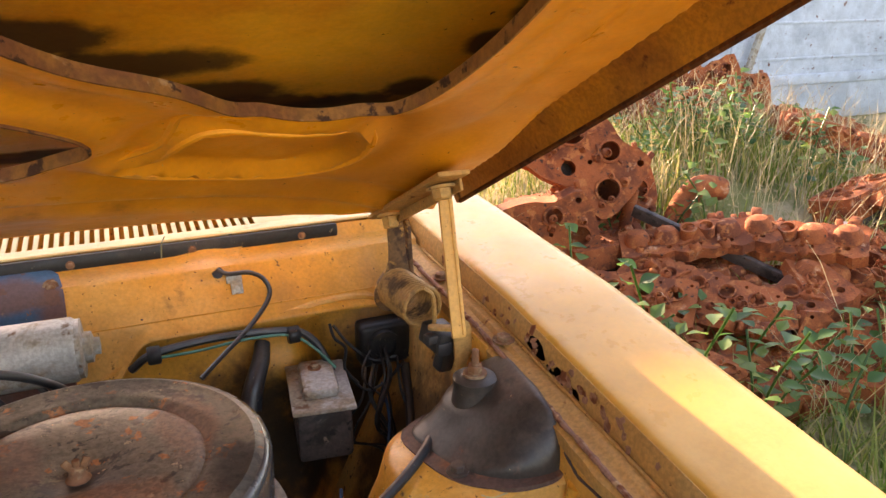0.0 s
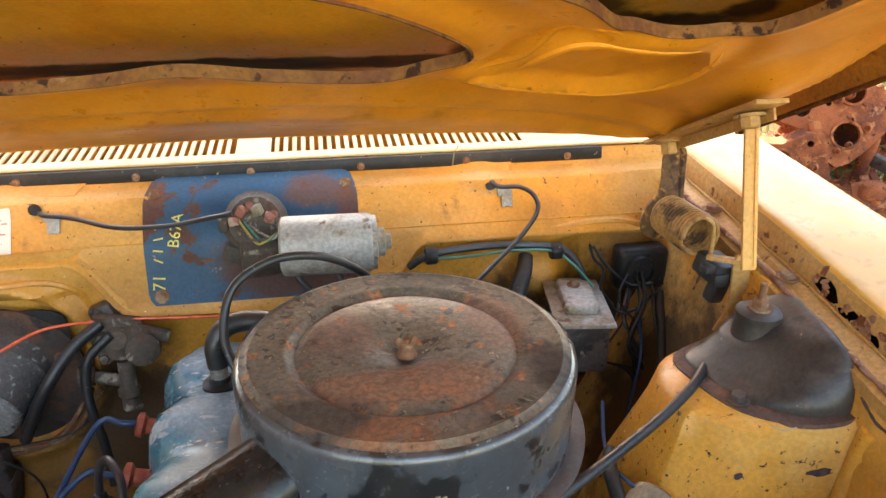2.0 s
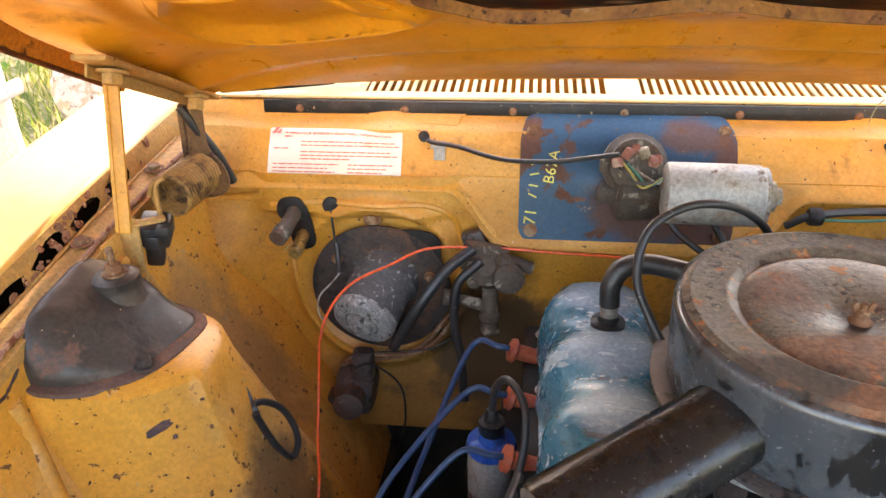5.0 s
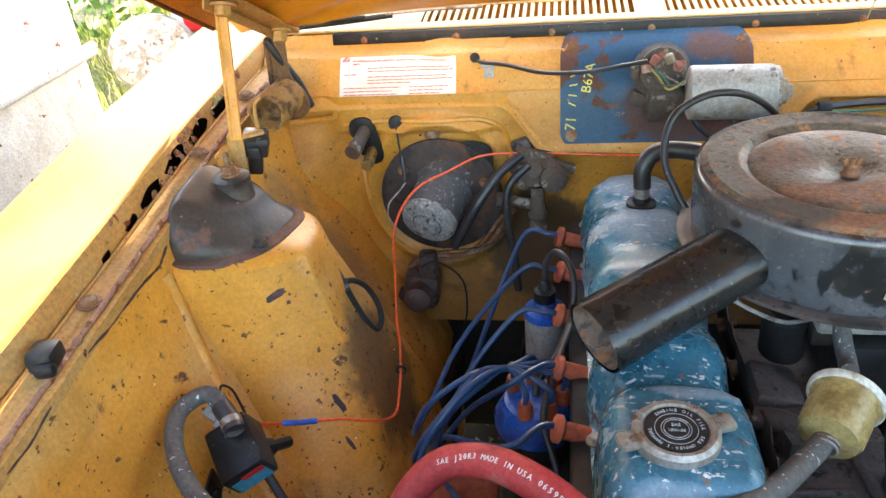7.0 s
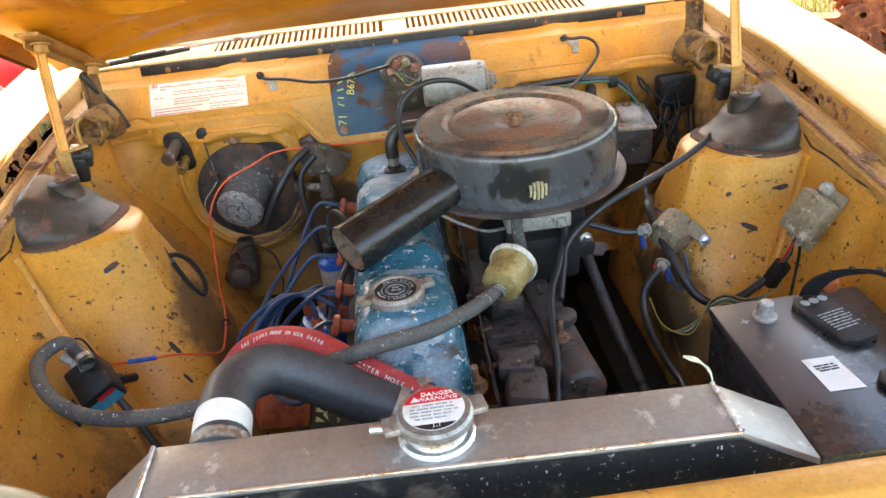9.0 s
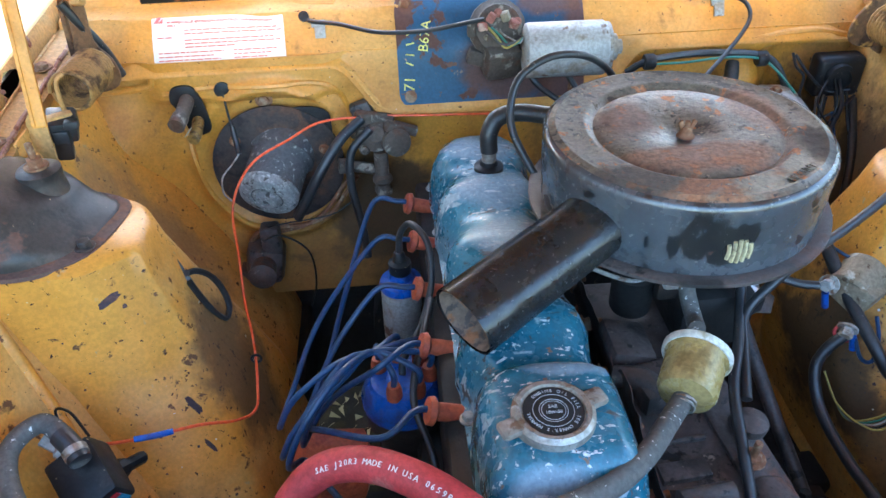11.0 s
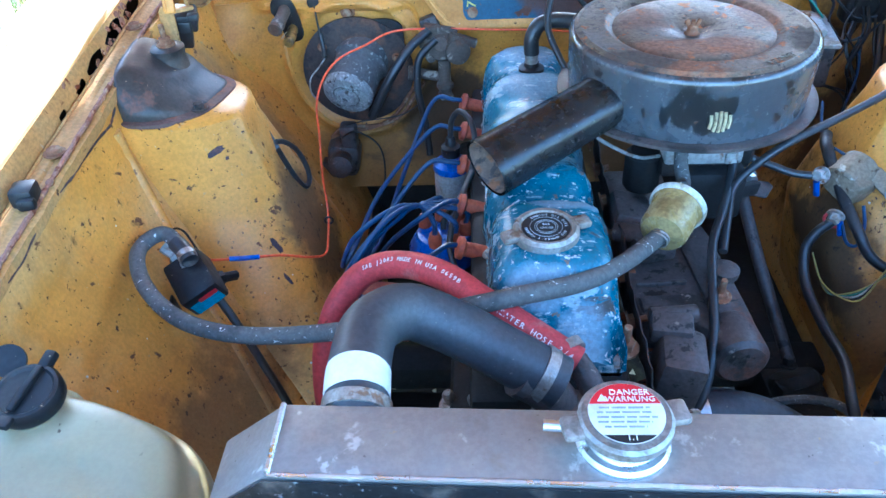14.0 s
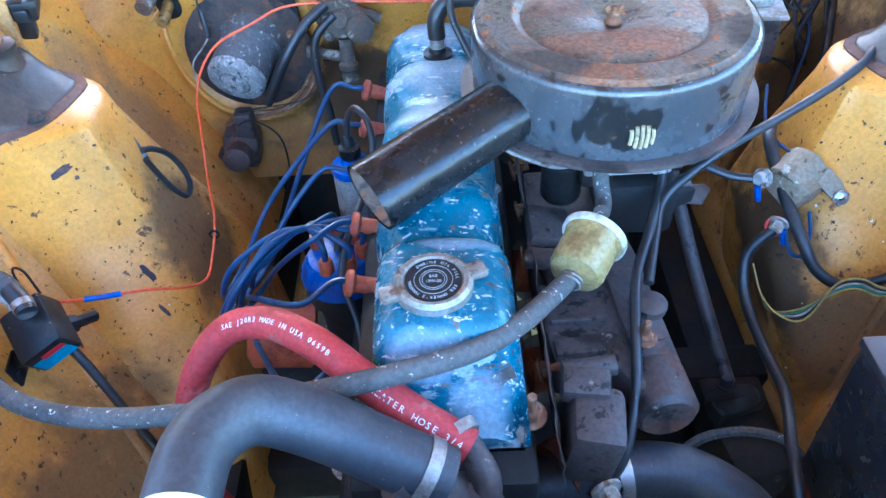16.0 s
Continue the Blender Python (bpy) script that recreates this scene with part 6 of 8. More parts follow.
hv = root("heater_valve", (-0.17, -0.1, 0.76), "corroded heater control valve with hoses", "heater valve")
part("valve_body", rusty_valve(box((-0.165, -0.115, 0.778), (0.066, 0.022, 0.030), (0, 8, 5), 0.006), lathe([(0.021, 0), (0.021, 0.008), (0.016, 0.010), (0.010, 0.016)], (-0.172, -0.118, 0.782), (0, -0.8, 0.5), 20), box((-0.150, -0.125, 0.795), (0.022, 0.018, 0.014), (0, 20, 20), 0.003), bolt((-0.187, -0.13, 0.770), (0, -1, 0.2), 0.005, 0.006), bolt((-0.150, -0.13, 0.768), (0, -1, 0.2), 0.005, 0.006), lathe([(0.009, 0), (0.009, 0.030), (0.0125, 0.034), (0.0125, 0.040), (0.009, 0.044), (0.010, 0.056)], (-0.168, -0.13, 0.765), (0, -0.15, -1), 14), tube([(-0.168, -0.13, 0.738), (-0.205, -0.12, 0.742)], 0.0075, 10), box((-0.135, -0.12, 0.79), (0.03, 0.012, 0.012), (0, 20, 0), 0.002)), m_corroded, hv)
part("bracket", box((-0.19, -0.10, 0.812), (0.03, 0.02, 0.035), (0, -20, 0), 0.004), m_rustdark, hv)
part("heater_hose_stub", tube([(-0.192, -0.12, 0.812), (-0.225, -0.14, 0.79), (-0.26, -0.16, 0.745), (-0.285, -0.16, 0.70), (-0.30, -0.15, 0.67)], 0.0078, 12), m_rubber, hv, "black heater hose")
part("heater_hose_stub", tube([(-0.180, -0.13, 0.80), (-0.21, -0.14, 0.77), (-0.215, -0.15, 0.72), (-0.205, -0.16, 0.66), (-0.20, -0.17, 0.60)], 0.0062, 12), m_rubber, hv, "black heater hose")
for k in (0, 1):
    wire("brake_line", [(-0.205 - 0.012 * k, -0.125, 0.72), (-0.225 - 0.012 * k, -0.12, 0.69), (-0.25 - 0.012 * k, -0.118, 0.655), (-0.29 - 0.01 * k, -0.118, 0.635 - 0.004 * k), (-0.36, -0.118, 0.63 - 0.01 * k), (-0.385, -0.118, 0.61)], 0.0034, m_rustbolt, "bent rusty steel line on the firewall", "pipe", "steel lines", 8)
lump = root("pedal_valve", (-0.365, -0.12, 0.575), "greasy valve block low on the firewall", "valve")
part("block", join(box((-0.365, -0.125, 0.575), (0.06, 0.05, 0.065), (0, 10, 0), 0.012), lathe([(0.02, 0), (0.022, 0.03), (0.012, 0.036)], (-0.365, -0.15, 0.58), (0, -1, 0.1), 14), box((-0.35, -0.13, 0.62), (0.03, 0.03, 0.05), (0, 0, 0), 0.006), box((-0.395, -0.135, 0.555), (0.03, 0.03, 0.03), (0, 20, 0), 0.005)), m_rustdark, lump)
wire("loose_wire", [(-0.365, -0.14, 0.62), (-0.33, -0.16, 0.645), (-0.29, -0.17, 0.62), (-0.285, -0.17, 0.56), (-0.30, -0.16, 0.5)], 0.0016, m_black, "thin loose black wire")
wire("loose_wire", [(-0.36, -0.13, 0.64), (-0.32, -0.15, 0.66), (-0.25, -0.15, 0.67), (-0.21, -0.14, 0.69)], 0.0012, m_black, "thin loose black wire")

# orange power wire with its blue splice
ow = root("orange_wire", (0.06, -0.10, 0.80), "long orange wire run across the bay", "wire")
part("wire", tube([(0.075, -0.115, 0.797), (0.0, -0.11, 0.802), (-0.09, -0.11, 0.806), (-0.165, -0.115, 0.812), (-0.247, -0.135, 0.819), (-0.295, -0.165, 0.809), (-0.337, -0.195, 0.799), (-0.363, -0.215, 0.773), (-0.375, -0.235, 0.739), (-0.368, -0.280, 0.705), (-0.364, -0.320, 0.655), (-0.354, -0.36, 0.632), (-0.346, -0.40, 0.628), (-0.338, -0.45, 0.632), (-0.333, -0.50, 0.64), (-0.346, -0.535, 0.662), (-0.38, -0.555, 0.682), (-0.422, -0.576, 0.695), (-0.455, -0.585, 0.700), (-0.485, -0.588, 0.702), (-0.494, -0.60, 0.705), (-0.486, -0.625, 0.712)], 0.0018, 8, 8), m_orangewire, ow)
part("splice", tube([(-0.405, -0.5675, 0.690), (-0.422, -0.576, 0.695), (-0.440, -0.5815, 0.6985)], 0.0034, 10, 4), m_bluecap, ow, "blue crimp splice")
part("cable_tie", tube([(-0.343 + 0.006 * math.cos(a), -0.41, 0.633 + 0.006 * math.sin(a)) for a in (radians(40 * k) for k in range(10))], 0.0018, 6, 2), m_black, ow)

# ---- breather, loop hose, PCV ----
pcv = root("breather_elbow", (-0.030, -0.283, 0.82), "black rubber breather elbow from the valve cover", "breather hose")
part("grommet", lathe([(0.019, -0.004), (0.019, 0.002), (0.012, 0.005), (0.011, 0.010)], (-0.030, -0.283, 0.815), n=22), m_black, pcv)
part("pipe", tube([(-0.030, -0.283, 0.818), (-0.030, -0.283, 0.845)], 0.0095, 14, 2), m_steel, pcv)
part("elbow", tube([(-0.030, -0.283, 0.838), (-0.030, -0.281, 0.862), (-0.018, -0.275, 0.880), (0.01, -0.272, 0.884), (0.05, -0.29, 0.885)], 0.0112, 14), m_rubber, pcv)
wire("vacuum_line", [(0.020, -0.375, 0.84), (0.003, -0.355, 0.865), (-0.012, -0.33, 0.90), (-0.002, -0.305, 0.94), (0.035, -0.285, 0.958), (0.075, -0.27, 0.955), (0.11, -0.25, 0.935), (0.14, -0.225, 0.90), (0.15, -0.2, 0.86)], 0.0046, m_rubber, "black vacuum line arched over the wiper motor", "hose", n=10)
for pts in ([(0.045, -0.115, 0.878), (0.06, -0.13, 0.855), (0.085, -0.15, 0.84), (0.12, -0.16, 0.82)], [(0.10, -0.13, 0.872), (0.115, -0.14, 0.85), (0.125, -0.15, 0.83)]):
    wire("motor_lead", pts, 0.0042, m_rubber, "dark lead under the wiper motor", "wire")
for k, (mat, dx) in enumerate(((m_yellowwire, 0.0), (m_green, 0.006), (m_rustdark, -0.006), (m_zinc, 0.012))):
    wire("gearbox_wire", [(-0.01 + dx, -0.118, 0.938 - 0.002 * k), (0.0 + dx, -0.135, 0.930), (0.012 + dx, -0.140, 0.915 + 0.003 * k), (0.026 + dx * 0.5, -0.142, 0.922), (0.036, -0.138, 0.928)], 0.0016, mat, "thin wire on the wiper gearbox", "wire", "gearbox wires")
m_redrust = surf("red_rust_terminal", (0.28, 0.10, 0.07), 0.8, 0, [((0.4, 0.25, 0.18), 60, 0.55, 0.7, 0.9, 0)], (90, 0.001))
for a in (0.3, 1.2, 2.1, 3.0, 4.0, 5.1):
    part("terminal_block", box((0.006 + 0.022 * math.cos(a), -0.116 - 0.008 * math.sin(a), 0.934 + 0.020 * math.sin(a)), (0.013, 0.012, 0.011), (20, math.degrees(a), 0), 0.002), m_redrust if a not in (1.2, 4.0) else m_dusty, wiper, "rust-red terminal block")
for c, sz, a in (((-0.022, -0.10, 0.888), (0.026, 0.02, 0.022), 15), ((0.030, -0.105, 0.880), (0.02, 0.02, 0.03), -10), ((-0.030, -0.105, 0.93), (0.012, 0.014, 0.022), 0)):
    part("mounting_leg", box(c, sz, (0, a, 0), 0.004), m_corroded, wiper)
part("gear_studs", join(*[bolt((0.008 + 0.026 * math.cos(a), -0.112 - 0.006 * math.sin(a), 0.932 + 0.024 * math.sin(a)), (0, -0.9, 0.35), 0.004, 0.005) for a in (0.4, 1.7, 2.9, 4.2, 5.4)]), m_redrust, wiper)

# ---- harness and fuse box ----
hb = root("wiring_harness", (0.3, -0.1, 0.87), "black taped wiring harness with a green wire along the firewall", "wiring")
part("loom", tube([(0.20, -0.10, 0.850), (0.225, -0.110, 0.870), (0.28, -0.108, 0.876), (0.34, -0.104, 0.874), (0.40, -0.104, 0.866), (0.425, -0.11, 0.85), (0.44, -0.12, 0.82), (0.45, -0.13, 0.78)], 0.0052, 9), m_rubber, hb)
part("green_wire", tube([(0.225, -0.117, 0.868), (0.28, -0.117, 0.868), (0.34, -0.113, 0.870), (0.395, -0.112, 0.864), (0.425, -0.125, 0.843), (0.445, -0.14, 0.82)], 0.0019, 7), m_green, hb)
for p in ((0.228, -0.112, 0.870), (0.400, -0.106, 0.862)):
    part("clip", lathe([(0.010, -0.008), (0.0115, -0.006), (0.0115, 0.006), (0.010, 0.008)], p, (1, 0, 0), 16), m_black, hb)
fb = root("fuse_block", (0.525, -0.10, 0.825), "black fuse block on the firewall with tangled wires", "fuse block")
part("housing", box((0.522, -0.105, 0.83), (0.072, 0.035, 0.062), (0, 0, 0), 0.008, 3), m_black, fb)
part("socket", lathe([(0.022, 0), (0.022, 0.01), (0.016, 0.011), (0.016, 0.004)], (0.517, -0.122, 0.832), (0, -1, 0), 20), m_black, fb)
RW = random.Random(9)
for k in range(9):
    a = Vector((0.49 + 0.05 * RW.random(), -0.125, 0.80 + 0.05 * RW.random()))
    part("fuse_wire", tube([a, a + Vector((-0.03 * RW.random(), -0.03, -0.03)), a + Vector((-0.05 + 0.06 * RW.random(), -0.03 - 0.03 * RW.random(), -0.08)), (0.49 + 0.03 * RW.random(), -0.17, 0.68), (0.44, -0.24 - 0.03 * RW.random(), 0.56)], RW.choice((0.0016, 0.002, 0.003)), 6), RW.choice((m_rubber, m_black, m_black, m_black, m_rubber, m_blue)), fb)
for pts in ([(0.45, -0.10, 0.865), (0.452, -0.115, 0.85), (0.465, -0.12, 0.835), (0.46, -0.13, 0.81), (0.475, -0.14, 0.79)], [(0.455, -0.10, 0.862), (0.47, -0.12, 0.84), (0.50, -0.13, 0.815), (0.53, -0.14, 0.82)], [(0.465, -0.115, 0.80), (0.48, -0.15, 0.785), (0.51, -0.15, 0.79), (0.54, -0.14, 0.81)]):
    wire("loose_wire", pts, 0.0022, m_black, "thin loose black wire")
wire("tower_cable", [(0.545, -0.13, 0.80), (0.53, -0.19, 0.74), (0.505, -0.24, 0.68), (0.46, -0.30, 0.62), (0.40, -0.33, 0.55)], 0.0065, m_rubber, "black cable down behind the shock tower", "cable", n=10)
wire("blue_wire", [(0.505, -0.15, 0.79), (0.50, -0.19, 0.75), (0.475, -0.23, 0.70), (0.44, -0.28, 0.64)], 0.002, m_blue, "thin blue insulated wire")
wire("bulkhead_hose", [(0.36, -0.10, 0.855), (0.352, -0.12, 0.838), (0.338, -0.14, 0.815), (0.33, -0.15, 0.79)], lambda s: 0.010 + 0.004 * s, m_rubber, "stubby black rubber hose end", "hose", n=10)

# ---- distributor side ----
DC = Vector((-0.160, -0.515, 0.655))
dist = root("distributor", (-0.165, -0.5, 0.55), "blue distributor cap with orange terminals", "distributor")
part("body", lathe([(0.03, -0.12), (0.034, -0.05), (0.045, -0.03), (0.046, 0.0)], DC, n=24), m_greasy, dist)
part("cap", lathe([(0.048, -0.004), (0.049, 0.008), (0.042, 0.022), (0.036, 0.032), (0.0, 0.034)], DC, n=28), m_bluecap, dist, "blue distributor cap")
oilf = thing("oil_filter", lathe([(0.036, 0.0), (0.044, 0.004), (0.044, 0.08), (0.03, 0.09), (0, 0.09)], (-0.215, -0.50, 0.52), (-0.85, -0.1, 0.2), 28), m_orange, (-0.19, -0.50, 0.52), "orange oil filter canister", "oil filter")
ign = root("ignition_coil", (-0.152, -0.35, 0.60), "ignition coil with bright blue top and black tower", "ignition coil")
part("can", lathe([(0.024, -0.09), (0.027, -0.085), (0.027, 0.0)], (-0.153, -0.35, 0.685), n=24), m_zinc, ign)
part("top", lathe([(0.028, 0.0), (0.029, 0.003), (0.027, 0.010), (0.016, 0.014), (0.013, 0.022)], (-0.153, -0.35, 0.685), n=24), m_bluecap, ign, "bright blue top")
part("tower_boot", lathe([(0.013, 0), (0.0145, 0.002), (0.0145, 0.016), (0.009, 0.019), (0.007, 0.030), (0.0055, 0.032)], (-0.153, -0.35, 0.708), n=18), m_black, ign)
wire("coil_lead", [(-0.153, -0.35, 0.735), (-0.150, -0.346, 0.765), (-0.136, -0.355, 0.785), (-0.118, -0.385, 0.775), (-0.118, -0.42, 0.74), (-0.135, -0.46, 0.71), (-0.157, -0.50, 0.70), (-0.16, -0.515, 0.69)], 0.0042, m_rubber, "grey coil lead to the distributor", "ignition lead", n=10)
PLUGS = [(-0.235, 0.735), (-0.315, 0.728), (-0.412, 0.728), (-0.511, 0.728), (-0.606, 0.729), (-0.70, 0.70)]
for k, (y, z) in enumerate(PLUGS):
    pb = root("plug_boot", (-0.125, y, z), "orange spark plug boot on a blue lead", "plug boot", "spark plug boots")
    part("boot", lathe([(0.0080, -0.010), (0.0140, -0.008), (0.0150, -0.002), (0.0095, 0.002), (0.0098, 0.030), (0.0110, 0.045), (0.0110, 0.058)], (-0.130, y, z), (0.93, 0.05, -0.32), 18), m_orange, pb)
    a = radians(150 - 52 * k)
    tq = DC + Vector((0.030 * math.cos(a), 0.030 * math.sin(a), 0.030))
    part("terminal", lathe([(0.009, 0), (0.009, 0.012), (0.007, 0.020)], tq, n=14), m_orange, dist, "orange terminal boot")
    far = 0.055 * ((k * 2) % 3) / 2 + 0.012 * (k % 2)
    yy = y + (0.02 if k < 3 else -0.01)
    pts = [(-0.126, y, z + 0.001), (-0.150, y - 0.006, z + 0.010), (-0.185, yy - 0.02, z + 0.003), (-0.225 - far * 0.5, yy * 0.55 - 0.235, z - 0.05), (-0.255 - far * 0.6, -0.45 - 0.02 * k, z - 0.10),
           (-0.268 - far * 0.5, -0.525 - 0.014 * k, 0.648), (-0.250 - far * 0.4, -0.545 - 0.010 * k, 0.700 + 0.008 * (k % 2)), (-0.215 - far * 0.2, -0.535 - 0.005 * k, 0.735 + 0.006 * (k % 3)), (-0.19, -0.520, 0.735), tq + Vector((0, 0, 0.038)), tq + Vector((0, 0, 0.014))]
    wire("plug_lead", pts, 0.0036, m_blue, "blue spark plug lead looping from plug to distributor", "ignition lead", "spark plug leads", 9)
wire("vacuum_line", [(-0.12, -0.44, 0.735), (-0.135, -0.50, 0.73), (-0.15, -0.56, 0.70), (-0.135, -0.60, 0.66), (-0.12, -0.66, 0.60)], 0.0042, m_rubber, "thin dark vacuum line beside the engine", "hose", n=9)
for p in ((-0.145, -0.74, 0.59), (-0.115, -0.755, 0.60)):
    part("sender", join(bolt(p, (-0.2, -0.2, 1), 0.012, 0.012), lathe([(0.007, 0.012), (0.007, 0.03), (0.004, 0.034)], p, (-0.2, -0.2, 1), 12)), m_steel, engine)

# ---- strap hook on the tower, fuel pump on the inner fender ----
sh = root("rubber_strap", (-0.40, -0.38, 0.74), "black rubber loop strap hooked to the shock tower", "strap")
part("strap", tube([(-0.405, -0.390, 0.762), (-0.398, -0.374, 0.752), (-0.388, -0.358, 0.730), (-0.380, -0.350, 0.700), (-0.376, -0.354, 0.676), (-0.380, -0.368, 0.668), (-0.388, -0.380, 0.690), (-0.396, -0.388, 0.720), (-0.404, -0.392, 0.750)], 0.0040, 8, 6), m_rubber, sh)
part("tab", bar((-0.428, -0.372, 0.778), (-0.410, -0.385, 0.745), 0.014, 0.003, (0.3, -0.9, 0.2)), m_rubber, sh)
fp = root("fuel_pump", (-0.46, -0.60, 0.69), "small black electric fuel pump with a cyan label", "fuel pump")
FPM = pose(-0.467, -0.634, 0.706, 20, -22, 28) @ Matrix.Diagonal((1.15, 1.15, 1.15, 1))


def at_pump(bm):
    bmesh.ops.transform(bm, verts=bm.verts, matrix=FPM)
    return bm


part("pump_body", at_pump(box((0, 0, 0), (0.044, 0.056, 0.036), bev=0.004)), m_black, fp)
part("pump_label", at_pump(box((0.0, -0.0285, -0.004), (0.034, 0.001, 0.020), bev=0)), m_cyan, fp, "cyan maker's label")
part("label_field", at_pump(box((0.006, -0.0292, 0.008), (0.022, 0.0006, 0.007), bev=0)), m_redcap, fp)
part("fitting", at_pump(lathe([(0.009, 0), (0.009, 0.012), (0.006, 0.014), (0.006, 0.028)], (0, 0.026, 0.006), (-0.4, 1, 0.6), 8)), m_zinc, fp)
part("outlet", at_pump(lathe([(0.009, 0), (0.009, 0.014), (0.006, 0.016), (0.006, 0.04)], (0.012, 0, -0.016), (0.5, 0.3, -1), 8)), m_black, fp)
part("foot", join(box((-0.490, -0.665, 0.685), (0.004, 0.030, 0.030), (0, -10, 10), 0.003), bolt((-0.487, -0.672, 0.682), (1, -0.4, 0.2), 0.0055, 0.005)), m_black, fp)
wire("fuel_line", [(-0.450, -0.632, 0.685), (-0.430, -0.645, 0.655), (-0.405, -0.665, 0.615), (-0.372, -0.690, 0.55), (-0.34, -0.71, 0.45)], 0.0055, m_rubber, "black hose down from the fuel pump", "hose", n=10)
wire("ground_wire", [(-0.47, -0.60, 0.73), (-0.49, -0.58, 0.745), (-0.51, -0.57, 0.735), (-0.49, -0.60, 0.70), (-0.48, -0.63, 0.69)], 0.0015, m_black, "thin black earth wire")
wire("fender_clip", [(-0.485, -0.77, 0.60), (-0.47, -0.775, 0.585), (-0.475, -0.78, 0.565), (-0.488, -0.775, 0.575)], 0.003, m_black, "bent black clip on the inner fender", "clip")
for p in ([(-0.50, -0.28, 0.64), (-0.485, -0.285, 0.655), (-0.465, -0.29, 0.65), (-0.46, -0.295, 0.63), (-0.475, -0.30, 0.62)],):
    wire("fender_clip", p, 0.0024, m_black, "bent wire clip on the inner fender", "clip")
bs = root("bonnet_stop", (-0.585, -0.70, 0.885), "black rubber bonnet stop on the fender ledge", "rubber stop")
part("stop", join(box((-0.585, -0.70, ledge_z(-0.7) + 0.012), (0.026, 0.030, 0.022), (0, 0, 10), 0.006), box((-0.577, -0.715, ledge_z(-0.7) + 0.009), (0.020, 0.012, 0.014), (0, 0, 10), 0.005)), m_black, bs)

# ---- breather filter on the fuel hose ----
bf = root("fuel_filter", (0.105, -0.655, 0.80), "amber plastic filter cup with a pale rim", "fuel filter")
FA = Vector((0.045, 0.075, 0.012)).normalized()
part("cup", lathe([(0.007, -0.006), (0.008, 0.0), (0.024, 0.004), (0.027, 0.010), (0.0275, 0.045), (0.031, 0.050)], Vector((0.088, -0.680, 0.801)), FA, 32), m_amber, bf)
part("rim", lathe([(0.031, 0.048), (0.0325, 0.050), (0.0325, 0.055), (0.030, 0.057), (0.027, 0.0565), (0.0, 0.056)], Vector((0.088, -0.680, 0.801)), FA, 32), m_rim, bf, "pale plastic rim")
part("spring_clamp", coil((0.083, -0.688, 0.800), (0.088, -0.680, 0.801), 0.0105, 2, 0.0012), m_steel, bf)
wire("filter_pipe", [(0.128, -0.60, 0.808), (0.135, -0.575, 0.80), (0.135, -0.55, 0.815), (0.14, -0.53, 0.84)], 0.0085, m_hosegrey, "grey pipe from the filter up to the air cleaner", "pipe", n=12)

# ---- right side of the engine ----
wire("choke_rod", [(0.02, -0.52, 0.845), (0.055, -0.51, 0.815), (0.095, -0.50, 0.79), (0.125, -0.49, 0.785)], 0.0024, m_zinc, "thin steel choke rod", "rod")
wire("engine_hose", [(0.215, -0.50, 0.815), (0.205, -0.535, 0.78), (0.185, -0.585, 0.765), (0.165, -0.63, 0.75), (0.155, -0.68, 0.735), (0.148, -0.74, 0.70), (0.13, -0.79, 0.66), (0.10, -0.81, 0.63)], 0.0056, m_rubber, "black rubber hose along the manifold", "hose", n=10)
wire("tower_hose", [(0.505, -0.345, 0.848), (0.47, -0.39, 0.842), (0.42, -0.43, 0.835), (0.35, -0.475, 0.828), (0.28, -0.515, 0.82), (0.235, -0.535, 0.80), (0.205, -0.55, 0.775), (0.192, -0.585, 0.762), (0.175, -0.64, 0.745)], 0.0054, m_rubber, "long black hose from the shock tower to the engine", "hose", n=10)
part("hose_fitting", bolt((0.503, -0.345, 0.848), (-0.3, -0.6, 0.5), 0.006, 0.014), m_brass, car)
part("carb_bolt", bolt((0.252, -0.472, 0.738), (0.2, -0.9, 0.1), 0.0075, 0.012), m_alubright, carb)
part("choke_housing", join(lathe([(0.030, 0), (0.030, 0.03), (0.02, 0.035)], (0.222, -0.445, 0.775), (1, -0.2, 0), 20), box((0.235, -0.50, 0.735), (0.06, 0.012, 0.02), (0, 10, 30), 0.003)), m_greasy, carb)
part("dashpot", lathe([(0.022, 0), (0.024, 0.004), (0.024, 0.05), (0.018, 0.056)], (0.108, -0.475, 0.73), n=22), m_greasy, carb)
part("manifold_stud", bolt((0.163, -0.692, 0.722), (0, -0.1, 1), 0.0085, 0.006, 0.020), m_rustbolt, engine)
part("manifold_boss", lathe([(0.016, 0), (0.017, 0.004), (0.017, 0.010), (0.012, 0.012)], (0.176, -0.655, 0.722), n=18), m_rustdark, engine)
part("rocker_stud", bolt((0.040, -0.785, 0.735), (0, -0.1, 1), 0.010, 0.012, 0.022), m_rustbolt, engine)
part("heat_shield", grid(lambda u, v: (0.062 + 0.010 * v + 0.004 * noise.noise((u * 14, v * 5, 1)), -0.82 + 0.52 * u, 0.742 - 0.07 * v + 0.006 * noise.noise((u * 22, 0, 4)) + (0.012 if 0.3 < u < 0.45 else 0) * (1 - v)), 60, 6, False, 0.0012), m_rustdark, engine, "thin rusted heat shield strip")
part("alternator_bracket", join(box((0.098, -0.785, 0.70), (0.05, 0.065, 0.075), (0, 8, -8), 0.010), box((0.094, -0.755, 0.735), (0.045, 0.03, 0.025), (10, 0, -8), 0.006), lathe([(0.010, 0), (0.010, 0.05)], (0.075, -0.738, 0.735), (1, 0.1, 0), 14)), m_rustdark, engine, "rusted bracket")
